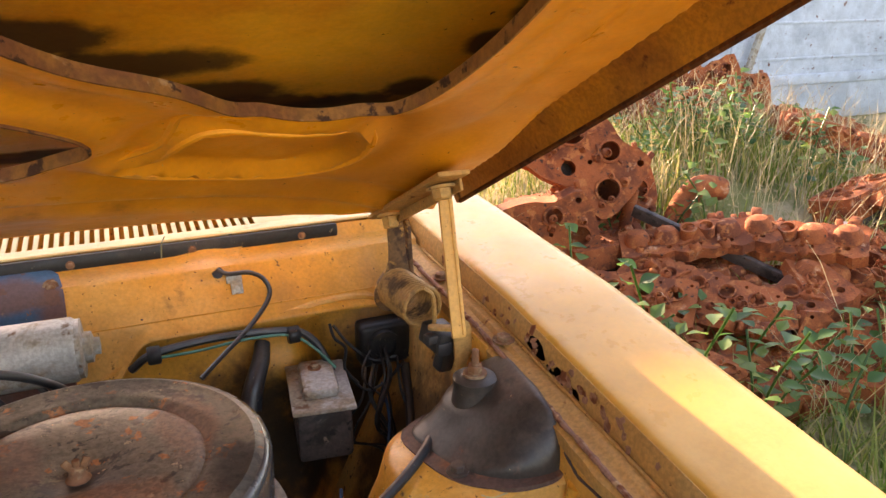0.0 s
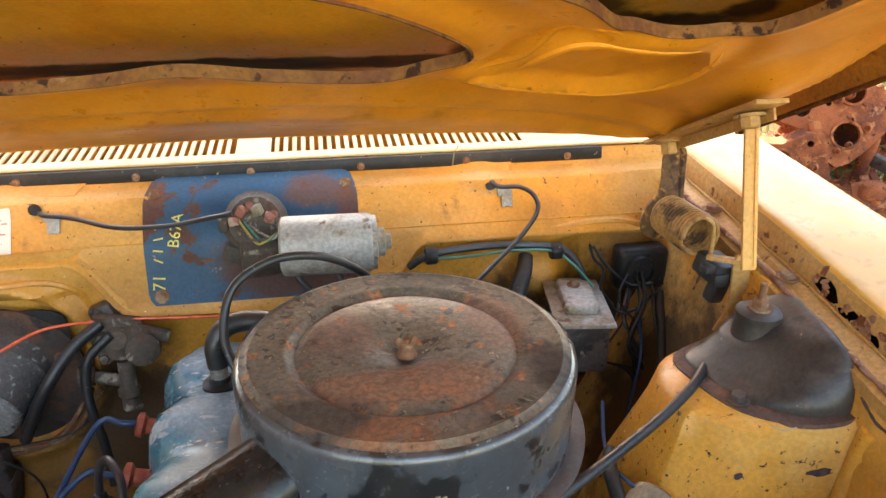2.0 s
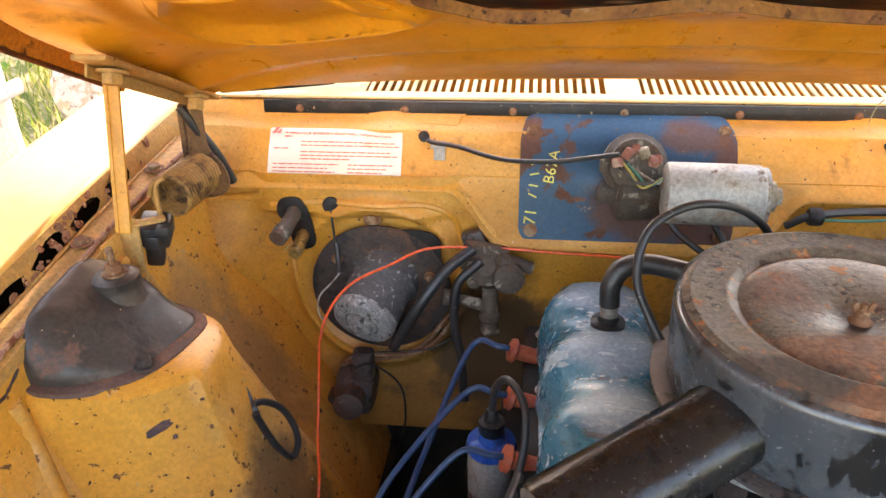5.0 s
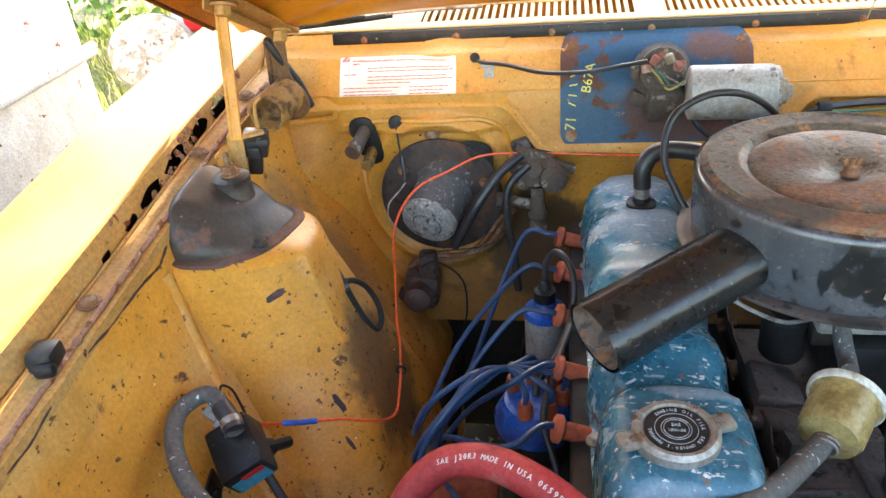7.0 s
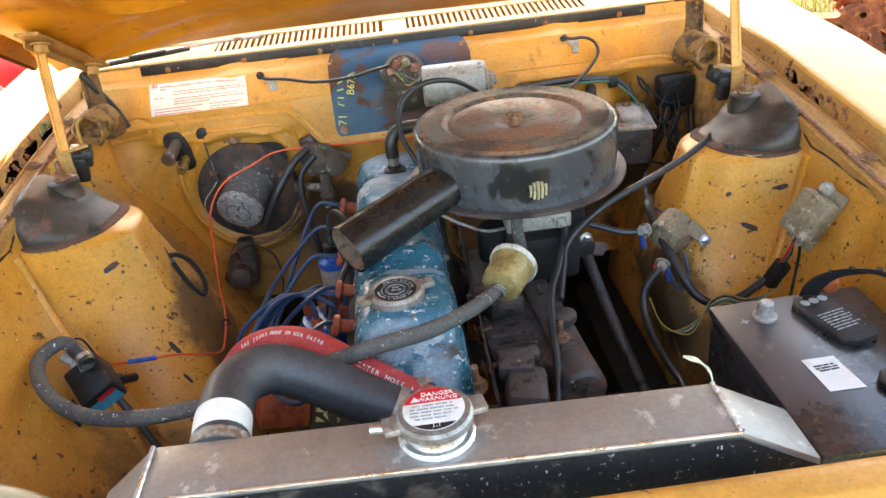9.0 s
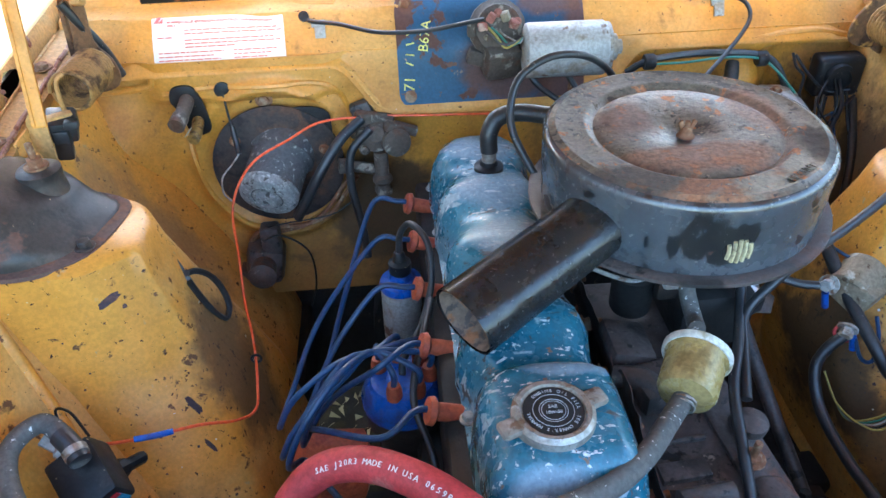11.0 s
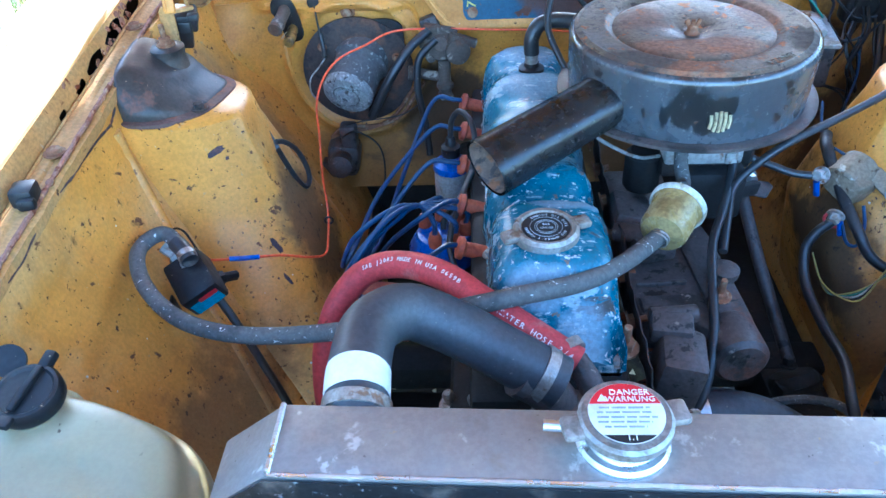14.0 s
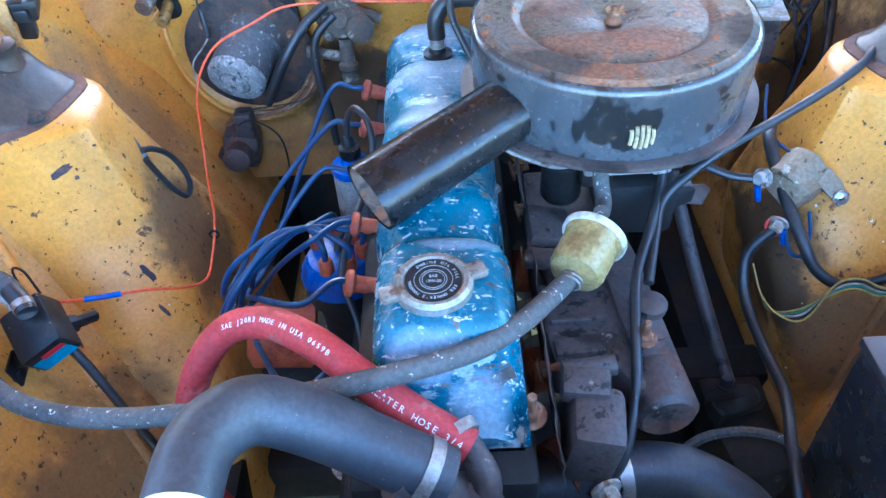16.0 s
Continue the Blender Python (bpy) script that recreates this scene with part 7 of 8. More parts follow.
part("bracket_bolt", bolt((0.108, -0.82, 0.665), (0.3, -1, 0), 0.010, 0.014), m_zinc, engine)
part("egr_pipe", join(tube([(0.10, -0.62, 0.735), (0.085, -0.60, 0.742), (0.06, -0.585, 0.735)], 0.012, 12), box((0.10, -0.60, 0.73), (0.05, 0.05, 0.03), (0, 0, 12), 0.006), box((0.085, -0.54, 0.735), (0.05, 0.06, 0.022), (0, 14, 0), 0.006)), m_rustdark, engine, "rusted manifold branch")
for y in (-0.71, -0.63, -0.55, -0.47, -0.39, -0.31):
    part("manifold_nut", bolt((0.058, y, 0.70), (1, 0, 0.3), 0.009, 0.010, 0.012), m_rustbolt, engine)
steer = root("steering_shaft", (0.30, -0.55, 0.5), "dark steering shaft with a universal joint", "steering shaft")
part("shaft", tube([(0.262, -0.40, 0.70), (0.285, -0.50, 0.61), (0.318, -0.60, 0.51)], 0.0088, 12), m_rustdark, steer)
part("joint", join(lathe([(0.03, 0), (0.034, 0.006), (0.034, 0.016), (0.02, 0.02)], (0.322, -0.605, 0.495), (0.25, -0.6, -0.7), 20), box((0.328, -0.62, 0.485), (0.07, 0.025, 0.03), (0, 0, 20), 0.006), bolt((0.312, -0.61, 0.515), (0, 0.3, 1), 0.008, 0.012)), m_greasy, steer)
part("gearbox", box((0.335, -0.66, 0.42), (0.08, 0.11, 0.12), (0, 0, 10), 0.02), m_greasy, steer)
lev = thing("lever_plate", prism([(-0.035, -0.012), (0.01, -0.016), (0.036, 0.006), (0.03, 0.014), (-0.03, 0.012)], 0.003, pose(0.262, -0.478, 0.722, 20, 20, 20), 0.0008), m_rustdark, (0.262, -0.478, 0.722), "rusty perforated throttle lever", "lever")

# starter solenoid
sol = root("starter_solenoid", (0.40, -0.46, 0.72), "dirty starter solenoid on the shock tower with blue terminals", "solenoid")
part("solenoid_body", join(lathe([(0.024, -0.022), (0.0275, -0.018), (0.0275, 0.022), (0.020, 0.028)], (0.392, -0.462, 0.728), (0.75, 0.55, 0.3), 22), box((0.392, -0.470, 0.722), (0.05, 0.045, 0.04), (20, 10, 35), 0.006)), m_dusty, sol)
part("bracket", bar((0.415, -0.475, 0.740), (0.436, -0.492, 0.722), 0.024, 0.003, (0.3, -0.8, 0.4)), m_dusty, sol)
part("bracket_bolt", bolt((0.434, -0.497, 0.722), (0, -1, 0.3), 0.0065, 0.005), m_alubright, sol)
part("terminal", bolt((0.345, -0.478, 0.742), (-0.7, -0.5, 0.3), 0.008, 0.012), m_zinc, sol)
part("terminal", bolt((0.365, -0.508, 0.698), (-0.5, -0.6, -0.3), 0.008, 0.012), m_zinc, sol)
for p in ((0.336, -0.487, 0.738), (0.369, -0.515, 0.692)):
    part("blue_sleeve", tube([p, Vector(p) + Vector((0.004, -0.003, -0.02))], 0.0042, 10, 2), m_bluecap, sol)
wire("starter_cable", [(0.338, -0.480, 0.742), (0.31, -0.472, 0.742), (0.285, -0.462, 0.748), (0.255, -0.45, 0.755)], 0.0052, m_rubber, "short black cable to the solenoid", "cable", n=9)
wire("battery_cable", [(0.362, -0.512, 0.692), (0.342, -0.515, 0.672), (0.330, -0.525, 0.648), (0.328, -0.56, 0.618), (0.335, -0.62, 0.60), (0.338, -0.68, 0.60), (0.318, -0.75, 0.61), (0.312, -0.82, 0.58), (0.32, -0.88, 0.50)], 0.0068, m_rubber, "thick black battery cable", "cable", n=10)
wire("tower_loom", [(0.385, -0.38, 0.745), (0.370, -0.42, 0.75), (0.374, -0.48, 0.72), (0.384, -0.535, 0.692), (0.399, -0.558, 0.666), (0.426, -0.572, 0.653), (0.457, -0.582, 0.668), (0.482, -0.590, 0.694), (0.494, -0.595, 0.705)], lambda t: 0.0085 - 0.003 * t, m_rubber, "taped wiring loom across the shock tower", "wiring", n=10)
for k in range(5):
    wire("loom_wire", [(0.338, -0.53, 0.652), (0.342, -0.56, 0.632), (0.350, -0.580 - 0.004 * k, 0.622 + 0.003 * k), (0.378, -0.588 - 0.004 * k, 0.632), (0.408, -0.588, 0.655 + 0.004 * k), (0.430, -0.592, 0.668 + 0.004 * k), (0.455, -0.605, 0.668 + 0.003 * k), (0.49, -0.62, 0.70), (0.496, -0.62, 0.715)], 0.0012, (m_yellowwire, m_green, m_zinc, m_black, m_yellowwire)[k], "thin loose wire in the loom", "wire", "loom wires")
wire("blue_wire", [(0.371, -0.517, 0.69), (0.378, -0.53, 0.668), (0.392, -0.532, 0.665), (0.40, -0.52, 0.685), (0.398, -0.505, 0.71)], 0.0024, m_blue, "thin blue insulated wire")
wire("red_wire", [(0.36, -0.50, 0.70), (0.352, -0.505, 0.69), (0.36, -0.512, 0.682), (0.375, -0.51, 0.68)], 0.0022, m_red, "short red insulated wire")
wire("blue_wire", [(0.40, -0.31, 0.76), (0.385, -0.36, 0.745), (0.378, -0.40, 0.745), (0.39, -0.45, 0.75)], 0.0022, m_blue, "thin blue insulated wire")

# voltage regulator
vr = root("voltage_regulator", (0.50, -0.62, 0.79), "dusty metal voltage regulator with plugged wires", "regulator")
VM = pose(0.524, -0.620, 0.812, 28, -62, -8) @ Matrix.Diagonal((0.9, 0.9, 0.9, 1))


def at_reg(bm):
    bmesh.ops.transform(bm, verts=bm.verts, matrix=VM)
    return bm


part("housing", at_reg(box((0, 0, 0.004), (0.070, 0.056, 0.034), bev=0.006)), m_dusty, vr)
part("base", at_reg(box((0.0, 0, -0.014), (0.098, 0.05, 0.004), bev=0.0015)), m_dusty, vr)
part("base_bolt", at_reg(bolt((0.043, 0.012, -0.012), (0, 0, 1), 0.007, 0.012)), m_zinc, vr)
part("base_bolt", at_reg(bolt((-0.043, 0.0, -0.012), (0, 0, 1), 0.007, 0.010)), m_zinc, vr)
part("plug", box((0.498, -0.598, 0.712), (0.018, 0.02, 0.044), (15, 18, 10), 0.003), m_black, vr, "black wire plug")
for k, mt in enumerate((m_redcap, m_green, m_black)):
    part("plug_wire", tube([(0.498 + 0.004 * k, -0.603, 0.733), (0.498 + 0.003 * k, -0.618, 0.755), (0.503, -0.622, 0.775), (0.512, -0.62, 0.793)], 0.0021, 6), mt, vr)
wire("regulator_wire", [(0.525, -0.60, 0.77), (0.53, -0.595, 0.735), (0.525, -0.60, 0.70), (0.51, -0.62, 0.67)], 0.0022, m_black, "thin black insulated wire")

# battery print and small bits
for (x, y, r) in ((0.457, -0.806, 14), (0.475, -0.95, 14)):
    m = pose(x, y, 0.7874, 0, 0, r)
    part("cap_print", join(bars([(-0.018, 0.018, 0.018), (-0.018, 0.014, 0.013), (-0.018, 0.018, 0.008), (-0.018, 0.016, 0.003), (-0.018, 0.012, -0.002), (-0.018, 0.018, -0.007), (-0.018, 0.01, -0.012)], lambda a, b, m=m: m @ Matrix.Translation((a, b - 0.012, 0)), 0.0018), *[lathe([(0.0055, 0), (0.0055, 0.0006), (0.0045, 0.0006)], m @ Vector((q, 0.032, 0)), n=12) for q in (-0.012, 0.0, 0.012)]), m_greyink, bat, "raised pale print")
part("terminal_sign", join(box((0.362, -0.786, 0.7785), (0.010, 0.002, 0.0008), (0, 0, 10), 0), box((0.362, -0.786, 0.7786), (0.002, 0.010, 0.0008), (0, 0, 10), 0)), m_greyink, bat)
part("sticker_print", bars([(-0.012, 0.010, 0.014), (-0.012, 0.012, 0.010), (-0.010, 0.012, 0.006)], lambda a, b: pose(0.408, -0.893, 0.7794, 0, 0, 4) @ Matrix.Translation((a, b, 0)), 0.002), m_blackink, bat)
part("hold_down", join(box((0.50, -0.748, 0.755), (0.05, 0.018, 0.04), (0, 0, 0), 0.005), lathe([(0.014, 0), (0.014, 0.03)], (0.485, -0.738, 0.76), (0, 0, 1), 14)), m_rust, car, "rusted hold-down bracket")
part("battery_tray", box((0.44, -0.876, 0.553), (0.20, 0.26, 0.02), bev=0.005), m_rust, car, "rusted battery tray")
part("tray_bracket", box((0.44, -0.876, 0.49), (0.16, 0.2, 0.12), bev=0.01), m_tower, car)
m_straw_head = surf("pale_dry_seed", (0.55, 0.50, 0.38), 0.8, 0)
wire("seed_head", [(0.232, -0.993, 0.878), (0.230, -0.988, 0.888), (0.222, -0.982, 0.895), (0.210, -0.978, 0.899)], lambda s: 0.0009 + 0.0016 * math.sin(s * 60) ** 2 * sm(0.2, 0.5, s), m_straw_head, "pale dry seed head lying on the radiator", "seed head")

# washer bottle shape
part("bottle_neck", lathe([(0.036, 0), (0.031, 0.012), (0.024, 0.02), (0.024, 0.033)], (-0.497, -0.924, 0.791), (0.05, -0.15, 1), 24), m_bottle, wb)
part("cap_handle", join(box((-0.496, -0.925, 0.839), (0.007, 0.046, 0.006), (8, 0, -12), 0.002), box((-0.490, -0.894, 0.839), (0.011, 0.020, 0.010), (14, 0, -12), 0.003), box((-0.502, -0.956, 0.832), (0.014, 0.012, 0.006), (0, 0, -12), 0.002)), m_black, wb)
part("washer_cap_tether", lathe([(0.014, 0), (0.015, 0.003), (0.015, 0.008), (0, 0.009)], (-0.530, -0.888, 0.833), (0.35, -0.6, 0.7), 18), m_black, wb)
part("bottle_bracket", join(box((-0.475, -1.062, 0.80), (0.12, 0.012, 0.11), (0, 0, 4), 0.003), box((-0.475, -1.09, 0.855), (0.12, 0.06, 0.006), (0, 0, 4), 0.002)), m_yellow, car, "yellow bracket beside the radiator")
lrh = root("lower_radiator_hose", (0.02, -0.79, 0.60), "lower radiator hose, black rubber with a bright steel band", "hose")
part("hose", tube([(0.02, -0.79, 0.60), (0.08, -0.785, 0.615), (0.14, -0.778, 0.622), (0.21, -0.785, 0.612), (0.27, -0.82, 0.575), (0.30, -0.89, 0.50)], 0.028, 18), m_radhose, lrh)
part("hose_band", clamp((0.135, -0.7785, 0.6215), (1, 0.1, 0.08), 0.0285, 0.013), m_alubright, lrh, "bright steel band")
wire("grey_line", [(0.20, -0.74, 0.50), (0.24, -0.70, 0.53), (0.29, -0.69, 0.54), (0.34, -0.70, 0.54), (0.37, -0.72, 0.52)], 0.006, m_hosegrey, "grey line low in the bay", "hose", n=9)

# air cleaner window and filter pleats
hx = Vector((AC[0] + 0.004, AC[1] - 0.1487, 0.883))
# black disc stands in for the shade inside the hole
part("window_hole", lathe([(0.0, 0.0), (0.0150, 0.0), (0.0150, 0.0012), (0.0, 0.0012)], hx, (0, -1, 0), 28), m_dark, air, "oval hole showing the filter")
for k in range(5):
    h = math.sqrt(max(0.0, 1 - ((k - 2) / 2.6) ** 2)) * 0.026
    part("filter_pleat", tube([hx + Vector(((k - 2) * 0.0052, -0.0022, -h / 2)), hx + Vector(((k - 2) * 0.0052 + 0.001, -0.0024, 0)), hx + Vector(((k - 2) * 0.0052, -0.0022, h / 2))], 0.0021, 6, 3), m_pleat, air, "cream filter pleat")
part("front_mark", text_mesh("FRONT", 0.013, Matrix.Translation((AC[0] + 0.075, AC[1] - 0.105, 0.9365)) @ pose(0, 0, 0, 0, 0, 33), 0.0004), m_aclid, air, "embossed word on the lid")

# chipped paint on the towers, dirt scattered on flat places
RC = random.Random(77)


def chip(at, out, w, h, turn, seed):
    """A thin ragged patch lying on a surface that faces 'out'."""
    r = random.Random(seed)
    poly = [((w / 2) * math.cos(a) * r.uniform(0.65, 1.1), (h / 2) * math.sin(a) * r.uniform(0.6, 1.1)) for a in (2 * math.pi * i / 11 for i in range(11))]
    return prism(poly, 0.0006, basis(at, out) @ pose(0, 0, 0, 0, 0, turn))


def cast_on(objs, a, d):
    """Nearest place where the ray from a along d meets one of the objects."""
    best = None
    for ob in objs:
        inv = ob.matrix_world.inverted()
        ok, p, nn, _ = ob.ray_cast(inv @ Vector(a), (inv.to_3x3() @ Vector(d)).normalized())
        if ok:
            q = ob.matrix_world @ p
            if best is None or (q - Vector(a)).length < (best[0] - Vector(a)).length:
                best = (q, (ob.matrix_world.to_3x3() @ nn).normalized())
    return best


bpy.context.view_layer.update()
towers = [o for o in bpy.data.objects if o.name.startswith("shock_tower")]
sides = [o for o in bpy.data.objects if o.name.startswith("inner_fender")]
walls = [o for o in bpy.data.objects if o.name.startswith(("cowl_face", "firewall"))]
for x, z, w, h, t in ((0.54, 0.80, 0.026, 0.010, 10), (-0.464, 0.798, 0.032, 0.011, 12), (-0.452, 0.785, 0.007, 0.006, 0), (-0.40, 0.66, 0.010, 0.040, 8), (-0.385, 0.62, 0.006, 0.022, 14), (0.50, 0.74, 0.030, 0.012, -20), (0.56, 0.77, 0.014, 0.010, 0), (0.47, 0.79, 0.012, 0.008, 30), (0.59, 0.72, 0.010, 0.008, 0)):
    hit = cast_on(towers, (x, -1.0, z), (0, 1, 0))
    if hit:
        part("paint_chip", chip(hit[0], hit[1] if hit[1].y < 0 else -hit[1], w, h, t, int(x * 999)), m_chip, car, "chip bare to dark primer")


def crumbs(objs, count, start, aim, sizes):
    vs, fs = [], []
    for _ in range(count):
        hit = cast_on(objs, start(), aim)
        if not hit:
            continue
        p, nn = hit
        if nn.dot(Vector(aim)) > 0:
            nn = -nn
        u = nn.orthogonal().normalized()
        w = nn.cross(u)
        a, q, e = RC.uniform(0, 6.3), RC.choice(sizes) * RC.uniform(0.6, 1.3), RC.choice((1, 1, 0.6, 0.25))
        du, dw = u * math.cos(a) + w * math.sin(a), w * math.cos(a) - u * math.sin(a)
        k = len(vs)
        for i in range(6):
            b = i * math.pi / 3
            r = q * RC.uniform(0.6, 1.1)
            vs.append(tuple(p + nn * 0.0006 + du * (r * math.cos(b)) + dw * (r * e * math.sin(b))))
        vs.append(tuple(p + nn * (0.0006 + q * 0.35)))
        fs += [(k + i, k + (i + 1) % 6, k + 6) for i in range(6)]
    return vs, fs


def dirt(name, mat, lab, *sets):
    vs, fs = [], []
    for v, f in sets:
        fs += [tuple(i + len(vs) for i in t) for t in f]
        vs += v
    me = bpy.data.meshes.new(name)
    me.from_pydata(vs, [], fs)
    me.materials.append(mat)
    tagged(new(name, me), lab, "dirt", kind="stuff")


TS = lambda: (RC.choice((-1, 1, 1, 1)) * RC.uniform(0.34, 0.62), -1.05, RC.uniform(0.56, 0.84))
LS = lambda: (-0.1, RC.uniform(-1.0, -0.12), RC.uniform(0.55, 0.86))
RS = lambda: (0.1, RC.uniform(-1.0, -0.12), RC.uniform(0.55, 0.86))
WS = lambda: (RC.uniform(-0.5, 0.55), -0.6, RC.uniform(0.55, 0.95))
FS = lambda: (RC.choice((-1, 1)) * RC.uniform(0.36, 0.50), RC.uniform(-0.5, -0.2), 0.84)
dirt("dirt_specks", m_chip, "dark specks of dirt stuck to the painted panels", crumbs(towers, 260, TS, (0, 1, -0.1), (0.0009, 0.0013, 0.0021)), crumbs(towers + sides, 55, LS, (-1, 0, -0.1), (0.0009, 0.0012, 0.0020)), crumbs(towers + sides, 170, RS, (1, 0, -0.1), (0.0010, 0.0015, 0.0024)), crumbs(walls, 150, WS, (0, 1, 0), (0.0010, 0.0014)))
dirt("seed_fluff", m_white, "pale seed fluff and crumbs lying on the panels", crumbs(towers + sides, 15, LS, (-1, 0, -0.15), (0.0016, 0.003)), crumbs(towers + sides, 20, RS, (1, 0, -0.15), (0.0014, 0.0026)), crumbs(towers, 22, TS, (0, 1, -0.2), (0.001, 0.0018)), crumbs(walls, 14, WS, (0, 1, 0), (0.001, 0.0016)))
# spider threads and dead stalks
for pts in ([(-0.425, -0.15, 0.83), (-0.428, -0.158, 0.828), (-0.434, -0.162, 0.822)], [(0.48, -0.50, 0.86), (0.49, -0.505, 0.858), (0.505, -0.503, 0.857)], [(-0.50, -0.24, 0.70), (-0.49, -0.245, 0.695), (-0.475, -0.245, 0.693)], [(0.25, -0.14, 1.0), (0.252, -0.145, 1.02), (0.256, -0.15, 1.03)]):
    wire("dead_stalk", pts, 0.0007, m_bottle, "thin dry grass stalk caught in the bay", "stalk", "dry stalks", 5)

# cracked seam sealer, scale and flakes along the fender ledges
for sd in (-1, 1):
    seam = [(sd * (0.5730 + 0.0016 * noise.noise((y * 40, sd, 2))), y, ledge_z(y) + 0.0035) for y in (-1.08 + 0.012 * i for i in range(84))]
    part("seam_sealer", tube(seam, lambda t, sd=sd: 0.0030 + 0.0022 * noise.noise((t * 160, sd, 5)), 7, 2), m_scale, car, "cracked rusty seam sealer")
    outer_seam = [(sd * (0.6015 + 0.001 * noise.noise((y * 30, sd, 7))), y, ledge_z(y) + 0.004) for y in (-1.08 + 0.02 * i for i in range(52))]
    part("seam_sealer", tube(outer_seam, lambda t, sd=sd: 0.0020 + 0.0012 * noise.noise((t * 120, sd, 9)), 6, 2), m_ledge, car, "painted seam sealer")
    for i in range(34):
        y = RC.gauss(-0.40 if sd > 0 else -0.33, 0.10)
        w = RC.uniform(0.006, 0.017)
        d = RC.uniform(0.006, 0.034)
        q = fender_at(y, d, sd)
        part("rust_flake", chip(Vector(q) + Vector((-sd * 0.0022, 0, 0.0004)), (-sd, 0.1 * RC.uniform(-1, 1), RC.uniform(-0.1, 0.5)), w, w * RC.uniform(0.5, 0.9), RC.uniform(0, 180), 900 + i), m_scale, car, "curled rust flake")

# pressed beads where the cowl face folds over the firewall
for line in ([(-0.556, 0.861), (-0.488, 0.866), (-0.471, 0.880), (-0.36, 0.881), (-0.228, 0.883), (-0.20, 0.864), (-0.173, 0.831), (-0.144, 0.812), (-0.023, 0.807), (0.053, 0.806), (0.12, 0.810)], [(0.12, 0.810), (0.187, 0.847), (0.222, 0.879), (0.303, 0.880), (0.40, 0.886), (0.479, 0.892), (0.556, 0.877)]):
    part("pressed_bead", tube([on_face(x, z, 0.0) for x, z in line], 0.0055, 8, 5), m_yellow, car)

line = [(-0.470, 0.853), (-0.40, 0.860), (-0.29, 0.861), (-0.236, 0.852), (-0.214, 0.82), (-0.210, 0.77), (-0.222, 0.70), (-0.258, 0.645), (-0.32, 0.618), (-0.385, 0.632), (-0.432, 0.685), (-0.448, 0.75), (-0.452, 0.80)]
hits = [cast_on(walls, (p.x, -0.6, p.y), (0, 1, 0)) for p in smooth_path([(x, z, 0) for x, z in line], 4)]
part("pressed_bead", tube([h[0] + Vector((0, 0.0018, 0)) for h in hits if h], 0.0050, 8, 2), m_yellow, car)
for sd in (-1, 1):
    ends = [Vector((sd * 0.578, -0.505, 0.850)), Vector((sd * 0.40, -0.67, 0.47))]
    eye = Vector((sd * 0.05, -1.35, 1.25))
    hits = [cast_on(towers + sides, eye, (ends[0] + (ends[1] - ends[0]) * (i / 14) - eye).normalized()) for i in range(15)]
    part("pressed_ridge", tube([h[0] + (h[0] - eye).normalized() * 0.0062 for h in hits if h], 0.0090, 12, 3), m_tower, car)

# open seam and spot welds down the inner fenders
for sd in (-1, 1):
    hits = [cast_on(sides, (sd * 0.3, y, z), (sd, 0, 0)) for y, z in ((-0.498, 0.880), (-0.515, 0.872), (-0.526, 0.869), (-0.56, 0.8705), (-0.61, 0.869), (-0.64, 0.867), (-0.675, 0.868), (-0.71, 0.862), (-0.736, 0.861), (-0.77, 0.853), (-0.803, 0.852))]
    pts = [h[0] + Vector((-sd * 0.0012, 0, 0)) for h in hits if h]
    if len(pts) > 3:
        part("panel_seam", tube(pts, lambda t: 0.0012 + 0.0006 * math.sin(t * 40) ** 2, 5, 5), m_chip, car, "dark open seam in the panel")

for poly in ([(-0.29, 0.967), (-0.275, 0.952), (-0.219, 0.951), (-0.20, 0.967)], [(0.291, 0.967), (0.308, 0.951), (0.347, 0.950), (0.368, 0.967)]):
    part("pressed_notch", sheet(poly, [], 0.008, lambda x, z: on_face(x, z, 0.003), 0.005), m_yellow, car)

# ---- yard around the car ----
def leafy(name, cols, rough=0.6, glow=0.35):
    m = bpy.data.materials.new(name)
    m.use_nodes = True
    n, l = m.node_tree.nodes, m.node_tree.links
    b, out = n["Principled BSDF"], n["Material Output"]
    geo, oi = n.new("ShaderNodeNewGeometry"), n.new("ShaderNodeObjectInfo")
    add = n.new("ShaderNodeMath")
    add.operation = "ADD"
    l.new(geo.outputs["Random Per Island"], add.inputs[0])
    l.new(oi.outputs["Random"], add.inputs[1])
    fr = n.new("ShaderNodeMath")
    fr.operation = "FRACT"
    l.new(add.outputs[0], fr.inputs[0])
    r = n.new("ShaderNodeValToRGB")
    while len(r.color_ramp.elements) < len(cols):
        r.color_ramp.elements.new(0.5)
    for i, c in enumerate(cols):
        r.color_ramp.elements[i].position = i / (len(cols) - 1)
        r.color_ramp.elements[i].color = (*c, 1)
    l.new(fr.outputs[0], r.inputs[0])
    l.new(r.outputs[0], b.inputs["Base Color"])
    b.inputs["Roughness"].default_value = rough
    t, mx = n.new("ShaderNodeBsdfTranslucent"), n.new("ShaderNodeMixShader")
    l.new(r.outputs[0], t.inputs[0])
    mx.inputs[0].default_value = glow
    l.new(b.outputs[0], mx.inputs[1])
    l.new(t.outputs[0], mx.inputs[2])
    l.new(mx.outputs[0], out.inputs[0])
    return m


